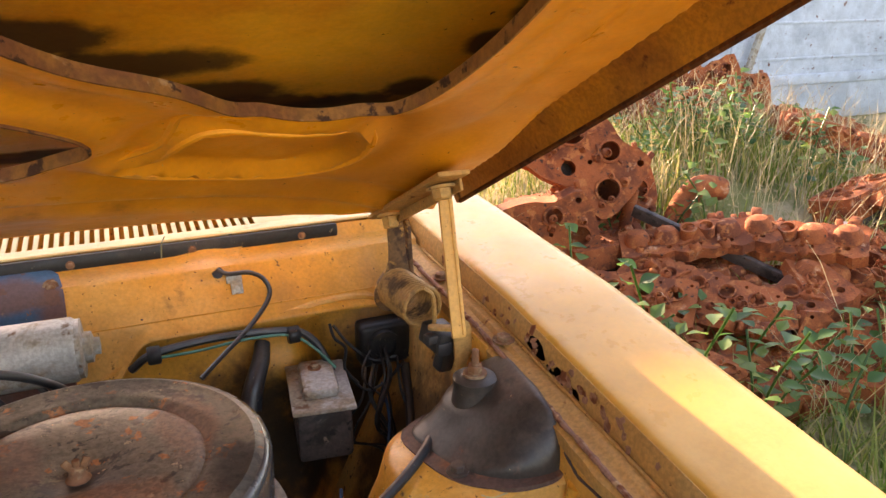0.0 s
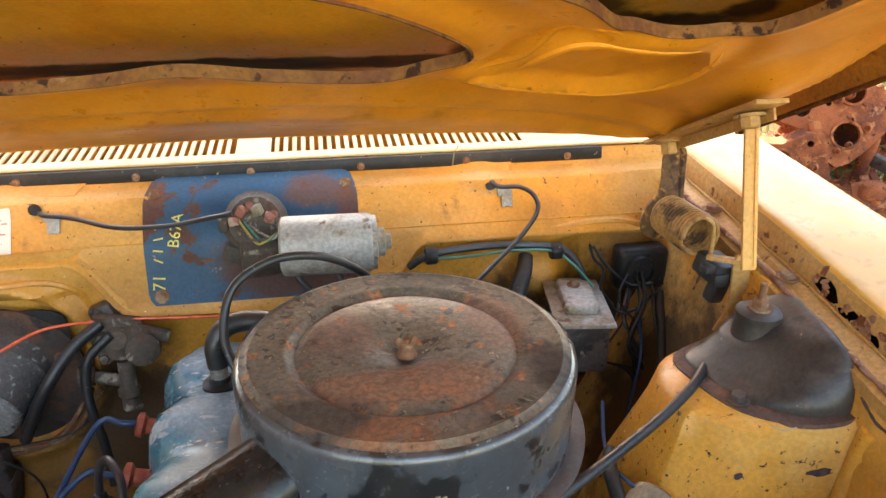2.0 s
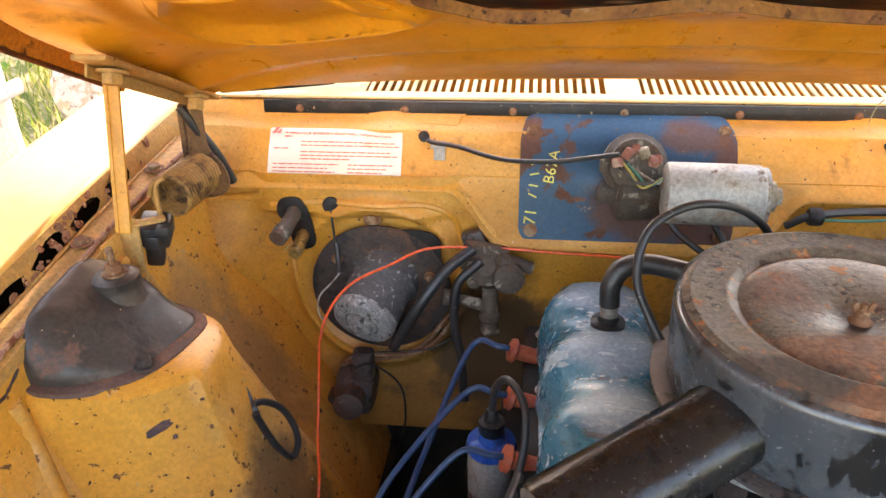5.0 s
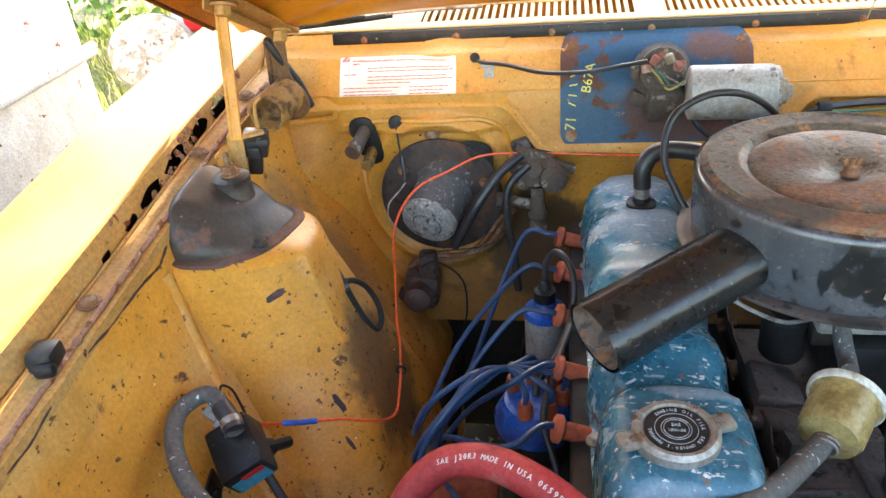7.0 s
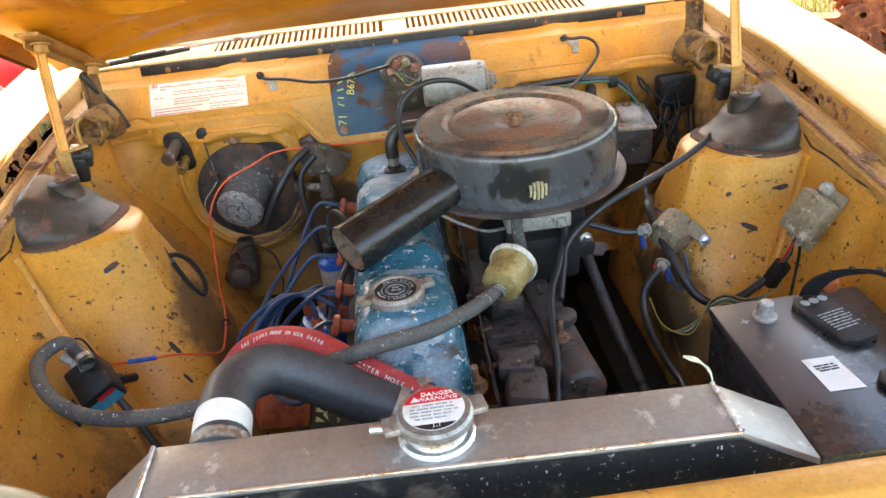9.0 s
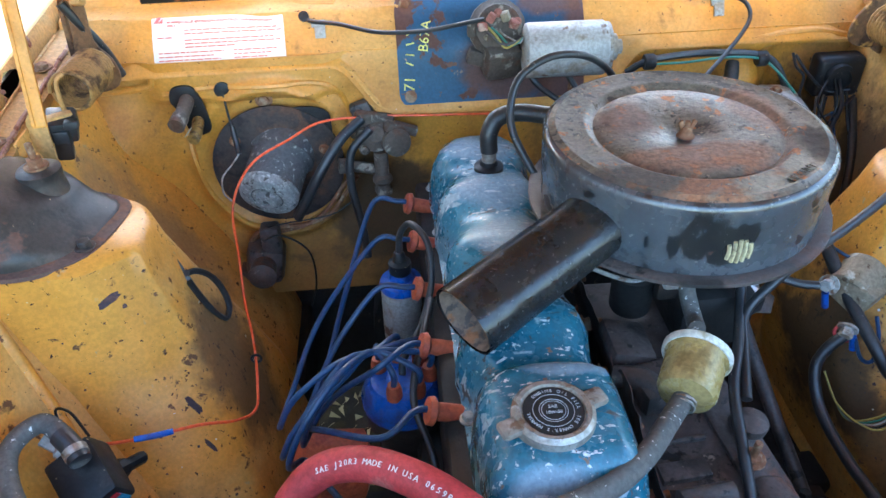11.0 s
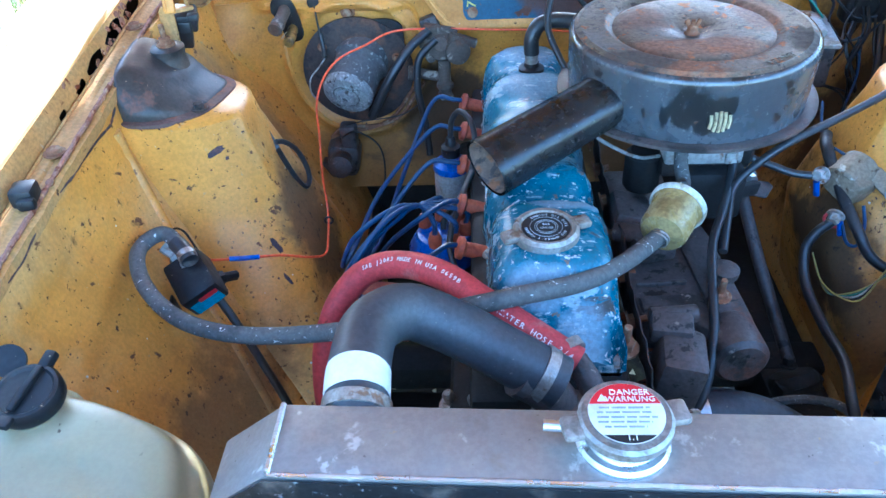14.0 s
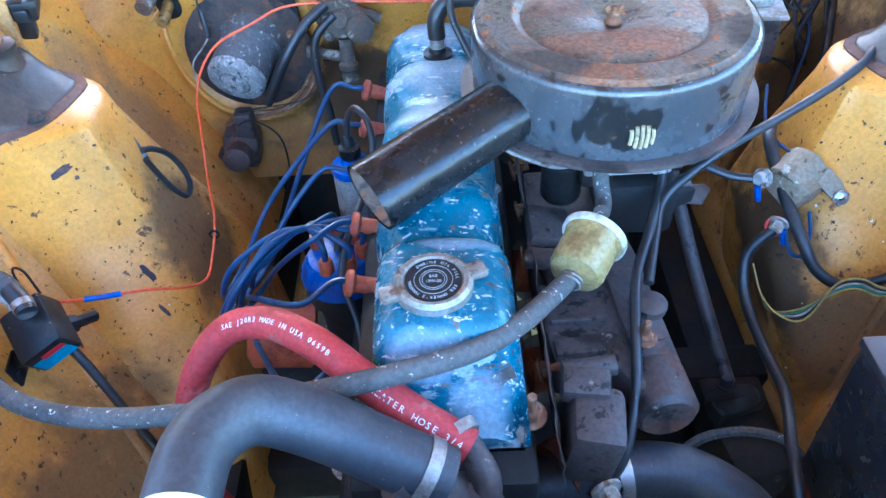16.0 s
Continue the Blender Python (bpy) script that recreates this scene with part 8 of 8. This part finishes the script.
m_grass = leafy("grass", [(0.07, 0.13, 0.022), (0.17, 0.25, 0.04), (0.30, 0.33, 0.08), (0.50, 0.41, 0.19)], 0.6, 0.55)
m_straw = leafy("dry_stalks", [(0.45, 0.36, 0.2), (0.55, 0.46, 0.28), (0.36, 0.26, 0.13)])
m_bramble = leafy("bramble_leaf", [(0.035, 0.10, 0.03), (0.06, 0.16, 0.04), (0.12, 0.22, 0.06), (0.20, 0.30, 0.08)], 0.4, 0.5)
m_hedge = leafy("hedge_leaf", [(0.02, 0.06, 0.015), (0.04, 0.09, 0.02), (0.07, 0.12, 0.03)], 0.6, 0.25)
m_vanwhite = surf("chalky_white_paint", (0.46, 0.53, 0.60), 0.55, 0, [((0.36, 0.42, 0.48), 3, 0.48, 0.72, 0.7, 0), (RUST, 14, 0.70, 0.78, 0.9, 0)], (30, 0.002))

RG = random.Random(21)


def blades(count, region, height, width, lean, keep):
    vs, fs = [], []
    while count > 0:
        x, y = RG.uniform(*region[:2]), RG.uniform(*region[2:])
        if not keep(x, y):
            continue
        count -= 1
        z, h, a = ground_z(x, y) - 0.01, height * RG.uniform(0.45, 1.25), RG.uniform(0, 2 * math.pi)
        dx, dy = math.cos(a), math.sin(a)
        b = lean * RG.uniform(0.2, 1.3) * h
        k = len(vs)
        for s, w in ((0.0, 1.0), (0.4, 0.9), (0.75, 0.6)):
            cx, cy, cz = x + dx * b * s * s, y + dy * b * s * s, z + h * (s - 0.25 * lean * s * s)
            vs += [(cx - dy * width * w / 2, cy + dx * width * w / 2, cz), (cx + dy * width * w / 2, cy - dx * width * w / 2, cz)]
        vs.append((x + dx * b, y + dy * b, z + h * (1 - 0.25 * lean)))
        fs += [(k, k + 1, k + 3, k + 2), (k + 2, k + 3, k + 5, k + 4), (k + 4, k + 5, k + 6)]
    return vs, fs


def stuff(name, vs, fs, mat, label, category):
    me = bpy.data.meshes.new(name)
    me.from_pydata(vs, [], fs)
    me.materials.append(mat)
    return tagged(new(name, me), label, category, kind="stuff")


clear = lambda x, y: abs(x) > 0.86 or y < -1.7
stuff("grass", *blades(17000, (0.9, 5.2, -0.4, 4.2), 0.24, 0.007, 0.7, lambda x, y: noise.noise((x * 1.3, y * 1.3, 7)) > -0.28), m_grass, "long green and yellowing grass in the scrap yard", "grass")
stuff("grass", *blades(4200, (-3.4, -0.95, -0.6, 5.0), 0.34, 0.008, 0.7, clear), m_grass, "long green grass beside the car", "grass")
stuff("dry_grass", *blades(6000, (1.0, 5.2, 0.2, 4.2), 0.50, 0.0032, 0.7, lambda x, y: x > 2.6 or y > 1.5 or (x > 1.9 and y < 0.45)), m_straw, "tall dry straw-coloured grass stalks", "dry grass")
stuff("dry_grass", *blades(500, (-2.2, -0.95, 0.3, 2.2), 0.55, 0.004, 0.55, clear), m_straw, "dry pale grass beside the car", "dry grass")
litter_v, litter_f = [], []
for _ in range(900):
    x, y, a, q = RG.uniform(-0.5, 0.5), RG.uniform(-1.0, 0.1), RG.uniform(0, 6.3), RG.uniform(0.008, 0.03)
    k, z = len(litter_v), 0.03 + 0.02 * RG.random()
    litter_v += [(x, y, z), (x + q * math.cos(a), y + q * math.sin(a), z + 0.01), (x + q * math.cos(a) - 0.01 * math.sin(a), y + q * math.sin(a) + 0.01 * math.cos(a), z)]
    litter_f.append((k, k + 1, k + 2))
stuff("leaf_litter", litter_v, litter_f, m_straw, "dead leaves and stalks under the engine", "leaf litter")


# scrap iron: heads and manifolds with real holes
def slab(outer, holes, h, step=0.05):
    place = lambda z: (lambda x, y: (x, y, z))
    bm = join(sheet(outer, holes, step, place(0)), sheet(outer, holes, step, place(h)))
    for poly in [outer] + holes:
        a = [bm.verts.new((x, y, 0)) for x, y in poly]
        b = [bm.verts.new((x, y, h)) for x, y in poly]
        for i in range(len(poly)):
            j = (i + 1) % len(poly)
            bm.faces.new((a[i], a[j], b[j], b[i]))
    bmesh.ops.remove_doubles(bm, verts=bm.verts, dist=0.0005)
    return bm


def circle(x, y, r, n=14, e=1.0):
    return [(x + r * math.cos(2 * math.pi * k / n), y + r * e * math.sin(2 * math.pi * k / n)) for k in range(n)]


def head_outline(L, W, rng):
    top = [(-L / 2 + L * i / 12, W / 2 + (0.018 if i % 2 else 0.0) + rng.uniform(-0.006, 0.006)) for i in range(13)]
    bot = [(L / 2 - L * i / 12, -W / 2 - (0.02 if i % 2 else 0.0) + rng.uniform(-0.006, 0.006)) for i in range(13)]
    return top[::-1] + bot[::-1]


def make_head(kind, seed):
    rng = random.Random(seed)
    L, W, H = (0.62, 0.20, 0.10) if kind != 2 else (0.50, 0.34, 0.16)
    root_ob = root("scrap_casting", (0, 0, 0), ("rusted cylinder head with round ports", "rusted intake manifold with humped runners", "rusted engine casting with large bores")[kind], "scrap casting", "scrap castings")
    if kind == 0:
        holes = [circle(-0.23 + 0.115 * i, 0.035, 0.030 if i % 2 else 0.024) for i in range(5)] + [circle(-0.26 + 0.13 * i, -0.055, 0.016) for i in range(5)] + [circle(-0.29 + 0.115 * i, 0.085, 0.007, 8) for i in range(6)]
        part("casting", slab(head_outline(L, W, rng), holes, H), m_rust, root_ob)
        for i in range(5):
            part("port_boss", lathe([(0.034, 0.0), (0.036, 0.014), (0.031, 0.016), (0.027, 0.012), (0.026, 0.0)], (-0.23 + 0.115 * i, 0.035, H - 0.004), n=18), m_rust, root_ob)
    elif kind == 1:
        part("casting", slab(head_outline(L, W * 0.8, rng), [circle(-0.24 + 0.12 * i, -0.05, 0.012, 8) for i in range(5)], 0.05), m_rust, root_ob)
        for i in range(5):
            part("runner", lathe([(0.055, 0.0), (0.05, 0.03), (0.035, 0.05), (0.0, 0.058)], (-0.24 + 0.12 * i, 0.01, 0.04), (0, 0.25, 1), 16), m_rust, root_ob)
        for i in range(2):
            part("carburettor_port", lathe([(0.034, 0), (0.034, 0.05), (0.026, 0.05), (0.026, 0.0)], (-0.035 + 0.07 * i, 0.0, 0.05), n=18), m_rust, root_ob)
    else:
        holes = [circle(-0.13, 0.05, 0.058), circle(0.06, 0.08, 0.042), circle(0.16, -0.06, 0.048), circle(-0.04, -0.09, 0.034), circle(-0.20, -0.12, 0.02), circle(0.2, 0.12, 0.016, 10), circle(0.02, -0.01, 0.012, 8), circle(-0.21, 0.14, 0.012, 8)]
        part("casting", slab(closed2d([(-0.25, -0.17), (-0.1, -0.19), (0.05, -0.15), (0.22, -0.18), (0.26, -0.02), (0.23, 0.16), (0.08, 0.15), (-0.05, 0.19), (-0.24, 0.17), (-0.27, 0.0)], 3), holes, H), m_rust, root_ob)
        for (x, y, r) in ((-0.13, 0.05, 0.058), (0.06, 0.08, 0.042), (0.16, -0.06, 0.048)):
            part("bore_rim", lathe([(r + 0.012, 0), (r + 0.012, 0.014), (r + 0.002, 0.016), (r, 0.0)], (x, y, H - 0.002), n=20), m_rust, root_ob)
        part("web", box((0.0, -0.03, -0.05), (0.42, 0.22, 0.10), bev=0.01), m_rustdark, root_ob, "dark back of the casting")
    for i in range(16):
        bx, by = rng.uniform(-0.42, 0.42) * L, rng.uniform(-0.4, 0.4) * W
        r = rng.choice((0.010, 0.014, 0.020))
        part("boss", lathe([(r * 1.25, -0.01), (r * 1.1, 0.012), (r * 0.6, 0.014 + 0.4 * r), (r * 0.5, 0.004)], (bx, by, (H if kind != 1 else 0.05) - 0.002), (rng.uniform(-0.3, 0.3), rng.uniform(-0.3, 0.3), 1), 10), m_rust, root_ob)
    for i in range(5):
        part("rib", box((rng.uniform(-0.4, 0.4) * L, rng.uniform(-0.3, 0.3) * W, (H if kind != 1 else 0.05)), (rng.uniform(0.03, 0.12), 0.012, 0.024), (0, 0, rng.uniform(0, 180)), 0.003), m_rust, root_ob)
    for i in range(6):
        sx = rng.choice((-1, 1))
        part("lug", box((rng.uniform(-0.45, 0.45) * L, sx * (W / 2 + 0.012), H * 0.5 * (1 if kind != 1 else 0.5)), (rng.uniform(0.025, 0.05), 0.05, rng.uniform(0.03, 0.07)), (rng.uniform(-10, 10), 0, rng.uniform(-20, 20)), 0.008), m_rust, root_ob)
    return root_ob


SPOTS = [  # x, y, height above the soil, tilts, kind
    (1.92, 1.50, 0.46, 78, 8, -28, 2), (1.70, 1.42, 0.28, 76, -6, -22, 2), (2.12, 1.62, 0.22, 72, 12, -30, 2), (1.95, 1.72, 0.10, 10, 0, 30, 0), (1.72, 1.66, 0.06, 6, 8, -12, 2), (2.05, 1.50, 0.05, 12, 4, 20, 2),
    (1.48, 1.30, 0.10, 30, 10, -10, 0), (3.40, 2.60, 0.30, 66, 6, -20, 0), (3.78, 2.66, 0.34, 62, -8, -14, 2), (3.30, 2.72, 0.10, 20, 4, 10, 0), (3.72, 2.80, 0.10, 16, -6, -8, 2), (3.12, 2.5, 0.14, 58, 4, -24, 0),
    (4.55, 2.9, 0.22, 60, 6, 12, 2), (4.9, 2.6, 0.20, 50, -10, -20, 0), (4.75, 2.9, 0.04, 10, 4, 40, 2), (5.0, 2.4, 0.1, 40, 0, 10, 2),
    (2.40, 0.92, 0.22, 24, -6, -32, 1), (2.58, 0.70, 0.12, 22, 6, -28, 1), (2.15, 1.06, 0.24, 26, -4, -30, 1), (2.20, 0.72, 0.08, 20, -8, -24, 0), (2.02, 0.90, 0.12, 24, 4, -38, 0), (1.76, 1.02, 0.12, 28, -6, -26, 0), (1.88, 0.72, 0.06, 18, 4, -22, 1),
    (2.34, 0.42, 0.06, 60, 6, -36, 0), (2.62, 0.36, 0.08, 40, -6, -20, 2), (2.9, 0.75, 0.06, 20, 8, -36, 0), (2.1, 0.46, 0.04, 14, 0, -40, 0), (1.62, 0.86, 0.05, 16, 6, -30, 0),
    (3.35, 1.10, 0.0, 30, 6, -20, 0), (3.45, 1.60, 0.16, 36, 0, -30, 1), (1.35, 0.95, 0.03, 12, 4, -30, 0), (3.05, 0.45, 0.03, 16, -4, -20, 1)]
protos = {}
for x, y, h, rx, ryy, rz, kind in SPOTS:
    m = pose(x, y, ground_z(x, y) + h, rx, ryy, rz)
    m = m @ pose(0, 0, 0, RG.uniform(-10, 10), RG.uniform(-10, 10), RG.uniform(-35, 35)) @ Matrix.Diagonal((*(3 * [0.86 if kind == 2 else 0.95]), 1))
    if kind not in protos:
        protos[kind] = make_head(kind, 3 + kind)
        protos[kind].matrix_basis = m
    else:
        copy_thing(protos[kind], m)
for k in range(42):
    x, y = RG.uniform(1.45, 3.2), RG.uniform(0.25, 1.35)
    q = RG.uniform(0.45, 0.75)
    copy_thing(protos[RG.choice((0, 1, 1, 2))], pose(x, y, ground_z(x, y) + RG.uniform(0.02, 0.14), RG.uniform(-30, 40), RG.uniform(-25, 25), RG.uniform(0, 180)) @ Matrix.Diagonal((q, q, q, 1)))
thing("pipe_stub", lathe([(0.028, 0), (0.028, 0.20), (0.023, 0.20), (0.023, 0.05)], (2.07, 1.40, 0.32), (0.05, -0.1, 1), 18), m_rust, (2.07, 1.40, 0.32), "rusted upright pipe among the scrap", "pipe")
thing("exhaust_elbow", tube([(2.28, 1.38, 0.28), (2.36, 1.40, 0.42), (2.46, 1.42, 0.48), (2.58, 1.42, 0.46)], 0.05, 14), m_rust, (2.28, 1.38, 0.28), "rusted iron exhaust elbow in the grass", "pipe")
thing("oil_sump", box((2.16, 1.56, 0.42), (0.14, 0.10, 0.34), (8, 4, -20), 0.02), m_greasy, (2.16, 1.56, 0.42), "black dented oil sump standing among castings", "sump")
thing("angle_iron", box((2.22, 0.98, 0.36), (0.75, 0.02, 0.05), (20, 18, -52), 0.003), m_rustdark, (2.22, 0.98, 0.36), "dark rusty angle iron over the scrap", "bar")
thing("scrap_disc", lathe([(0.05, 0), (0.055, 0.02), (0.03, 0.04), (0.02, 0.055), (0.0, 0.056)], (2.66, 0.86, 0.40), (0, -0.2, 1), 20), m_zinc, (2.66, 0.86, 0.40), "pale corroded cap on the scrap", "cap")


# brambles
def leaf_bm(L=0.075, W=0.055):
    def fn(u, v):
        s = v
        w = W * math.sin(math.pi * min(1, s ** 0.8)) * (0.92 + 0.08 * math.sin(s * 40)) * (u - 0.5)
        return (w, L * s, -0.015 * s * s + 0.25 * abs(w))
    return grid(fn, 4, 8)


RB = random.Random(77)
more_brambles = [(cx + RB.gauss(0, 0.16), cy + RB.gauss(0, 0.14), RB.uniform(0.16, 0.36), RB.randint(9, 14)) for cx, cy, n in ((2.45, 1.75, 6), (2.9, 2.1, 8), (3.4, 2.5, 6), (3.0, 1.8, 7), (3.2, 1.5, 5), (1.7, 0.78, 3), (1.68, 0.45, 3), (2.0, 0.36, 3), (2.1, 1.45, 3)) for _ in range(n)]
leaf_mesh = None
for x, y, h, k in ((1.30, 0.72, 0.58, 14), (1.42, 0.55, 0.56, 14), (1.62, 0.62, 0.52, 14), (1.85, 0.50, 0.44, 13), (2.15, 0.35, 0.30, 12), (2.02, 0.62, 0.28, 9), (2.55, 0.55, 0.34, 10), (2.2, 1.9, 0.40, 12), (2.45, 2.1, 0.42, 12), (2.0, 1.35, 0.26, 7), (2.7, 2.3, 0.36, 12), (2.35, 1.75, 0.30, 10), (3.0, 2.2, 0.30, 10), (2.62, 1.8, 0.30, 10), (4.2, 2.2, 0.3, 10), (1.85, 1.28, 0.30, 6), (1.55, 0.95, 0.48, 12), (2.35, 0.15, 0.26, 10), (2.6, 1.45, 0.34, 12), (2.85, 1.6, 0.34, 12), (3.1, 1.75, 0.36, 12), (2.45, 1.35, 0.30, 10), (2.75, 1.95, 0.40, 14), (1.75, 0.32, 0.46, 14), (1.95, 0.22, 0.32, 12), (1.5, 0.36, 0.54, 14), (3.3, 2.1, 0.4, 12), (2.9, 0.9, 0.34, 11), (2.72, 0.60, 0.32, 11), (3.6, 1.9, 0.3, 11), *more_brambles):
    z = ground_z(x, y)
    br = root("bramble", (x, y, z), "green bramble with broad serrated leaves", "bramble", "brambles")
    a0 = RG.uniform(0, 6)
    tip = Vector((x + 0.12 * math.cos(a0), y + 0.12 * math.sin(a0), z + h))
    part("stem", tube([(x, y, z - 0.02), (x + 0.02 * math.cos(a0), y + 0.02 * math.sin(a0), z + h * 0.5), tip], 0.004, 6, 4), m_bramble, br)
    for i in range(k):
        a, t = a0 + 2.4 * i, 0.35 + 0.65 * (i + 1) / k
        if leaf_mesh is None:
            lf = part("leaf", leaf_bm(), m_bramble, br)
            leaf_mesh = lf.data
            for v in leaf_mesh.vertices:
                v.co += Vector((x, y, z))
        else:
            lf = new("leaf", leaf_mesh)
            lf.parent = br
        sc = RG.uniform(0.5, 0.95)
        lf.matrix_local = pose(0.12 * math.cos(a0) * t * t + 0.03 * math.cos(a), 0.12 * math.sin(a0) * t * t + 0.03 * math.sin(a), h * t, RG.uniform(5, 45), RG.uniform(-20, 20), math.degrees(a)) @ Matrix.Diagonal((sc, sc, sc, 1))

# white vans either side
van = root("white_van", (6.5, 4.4, 0), "white panelled van body standing in shade", "van")
part("body", box((6.5, 5.4, 0.75), (8.0, 1.9, 1.5), bev=0.05), m_vanwhite, van)
for z in (0.62, 0.95, 1.35):
    part("side_rib", box((6.5, 4.447, z), (7.9, 0.012, 0.025), bev=0.004), m_vanwhite, van)
part("door_gap", box((5.45, 4.446, 0.75), (0.03, 0.012, 1.35), bev=0.002), m_vanwhite, van)
part("side_sill", box((6.5, 4.440, 0.42), (7.9, 0.03, 0.10), bev=0.01), m_vanwhite, van)
fr = rrect(1.3, 0.62, 0.12, 5)
part("window_frame", slab([(x, y) for x, y in rrect(1.42, 0.74, 0.15, 5)], [[(x, y) for x, y in fr]], 0.03, 0.3), m_ledge, van, "pale window frame with rust streaks")
van.children[-1].matrix_local = pose(1.07, 0.035, 0.80, 90, 0, 0)
thing("leaning_post", box((5.66, 4.36, 0.80), (0.06, 0.04, 1.7), (3, 14, 0), 0.004), m_zinc, (5.66, 4.36, 0.80), "grey weathered post leaning on the van", "post")
van2 = root("white_van", (-2.6, -0.2, 0), "white van parked close beside the car", "van")
part("body", box((-2.45, -0.55, 1.15), (2.0, 2.75, 1.9), bev=0.10), m_vanwhite, van2)
part("side_rib", box((-1.442, -0.55, 0.75), (0.02, 2.7, 0.04), bev=0.008), m_vanwhite, van2)
for y in (-1.4, 0.3):
    part("wheel", lathe([(0.12, 0.0), (0.30, 0.0), (0.32, 0.04), (0.32, 0.16), (0.28, 0.19), (0.12, 0.17)], (-1.65, y, 0.32), (1, 0, 0), 28), m_rubber, van2)
wheel = root("old_wheel", (-1.85, 2.0, 0.3), "old pale wheel leaning in the grass", "wheel")
part("tyre", lathe([(0.10, -0.04), (0.16, -0.05), (0.19, -0.02), (0.19, 0.02), (0.16, 0.05), (0.10, 0.04)], (-1.93, 1.95, 0.40), (0.35, -0.62, 0.70), 30), m_zinc, wheel, "whitened tyre")
part("rim", lathe([(0.102, -0.035), (0.095, 0.01), (0.06, 0.015), (0.045, -0.02), (0.0, -0.02)], (-1.93, 1.95, 0.40), (0.35, -0.62, 0.70), 28), m_zinc, wheel)
tail = root("car_tail", (-1.6, 2.4, 0), "white car tail with a red lamp", "car")
part("tail_panel", box((-1.72, 2.9, 0.50), (0.62, 1.2, 0.62), bev=0.08), m_vanwhite, tail)
part("tail_lamp", box((-1.83, 2.29, 0.485), (0.20, 0.03, 0.17), bev=0.02), m_redcap, tail, "red tail lamp")

# leafy bush behind the grass
bv_, bf_ = [], []
for i in range(5200):
    c = ((-2.6, 4.2, 0.8, 0.9), (-1.7, 4.8, 0.7, 0.8), (-3.6, 3.6, 0.9, 0.9), (-0.9, 5.4, 0.6, 0.7))[i % 4]
    d = Vector((RG.gauss(0, 1), RG.gauss(0, 1), RG.gauss(0, 0.8))).normalized() * c[3] * RG.uniform(0.55, 1.08)
    p, q = Vector(c[:3]) + d, RG.uniform(0.03, 0.07)
    u = Vector((RG.gauss(0, 1), RG.gauss(0, 1), RG.gauss(0, 1))).normalized()
    w = u.orthogonal().normalized()
    k = len(bv_)
    bv_ += [tuple(p - u * q), tuple(p + w * q * 0.6), tuple(p + u * q), tuple(p - w * q * 0.6)]
    bf_.append((k, k + 1, k + 2, k + 3))
stuff("bushes", bv_, bf_, m_bramble, "green leafy bushes behind the grass", "bush")

# far hedge all round the yard
hv_, hf_ = [], []
for i in range(9000):
    a = RG.uniform(0, 2 * math.pi)
    r = RG.uniform(13, 16) if math.sin(a) > -0.2 else RG.uniform(22, 26)
    # the unseen front is added tall to block low sky light
    z = abs(RG.gauss(0, 1.0)) * (1 if math.sin(a) > -0.2 else 3.2) * (1.3 + 0.5 * math.sin(5 * a) + 0.3 * math.sin(13 * a))
    p, s = Vector((r * math.cos(a), r * math.sin(a), z)), RG.uniform(0.2, 0.45)
    u = Vector((RG.gauss(0, 1), RG.gauss(0, 1), RG.gauss(0, 1))).normalized()
    w = u.orthogonal().normalized()
    k = len(hv_)
    hv_ += [p - u * s, p + w * s * 0.6, p + u * s, p - w * s * 0.6]
    hf_.append((k, k + 1, k + 2, k + 3))
stuff("hedge", [tuple(v) for v in hv_], hf_, m_hedge, "dark overgrown hedge round the yard, with an unseen taller front added", "hedge")
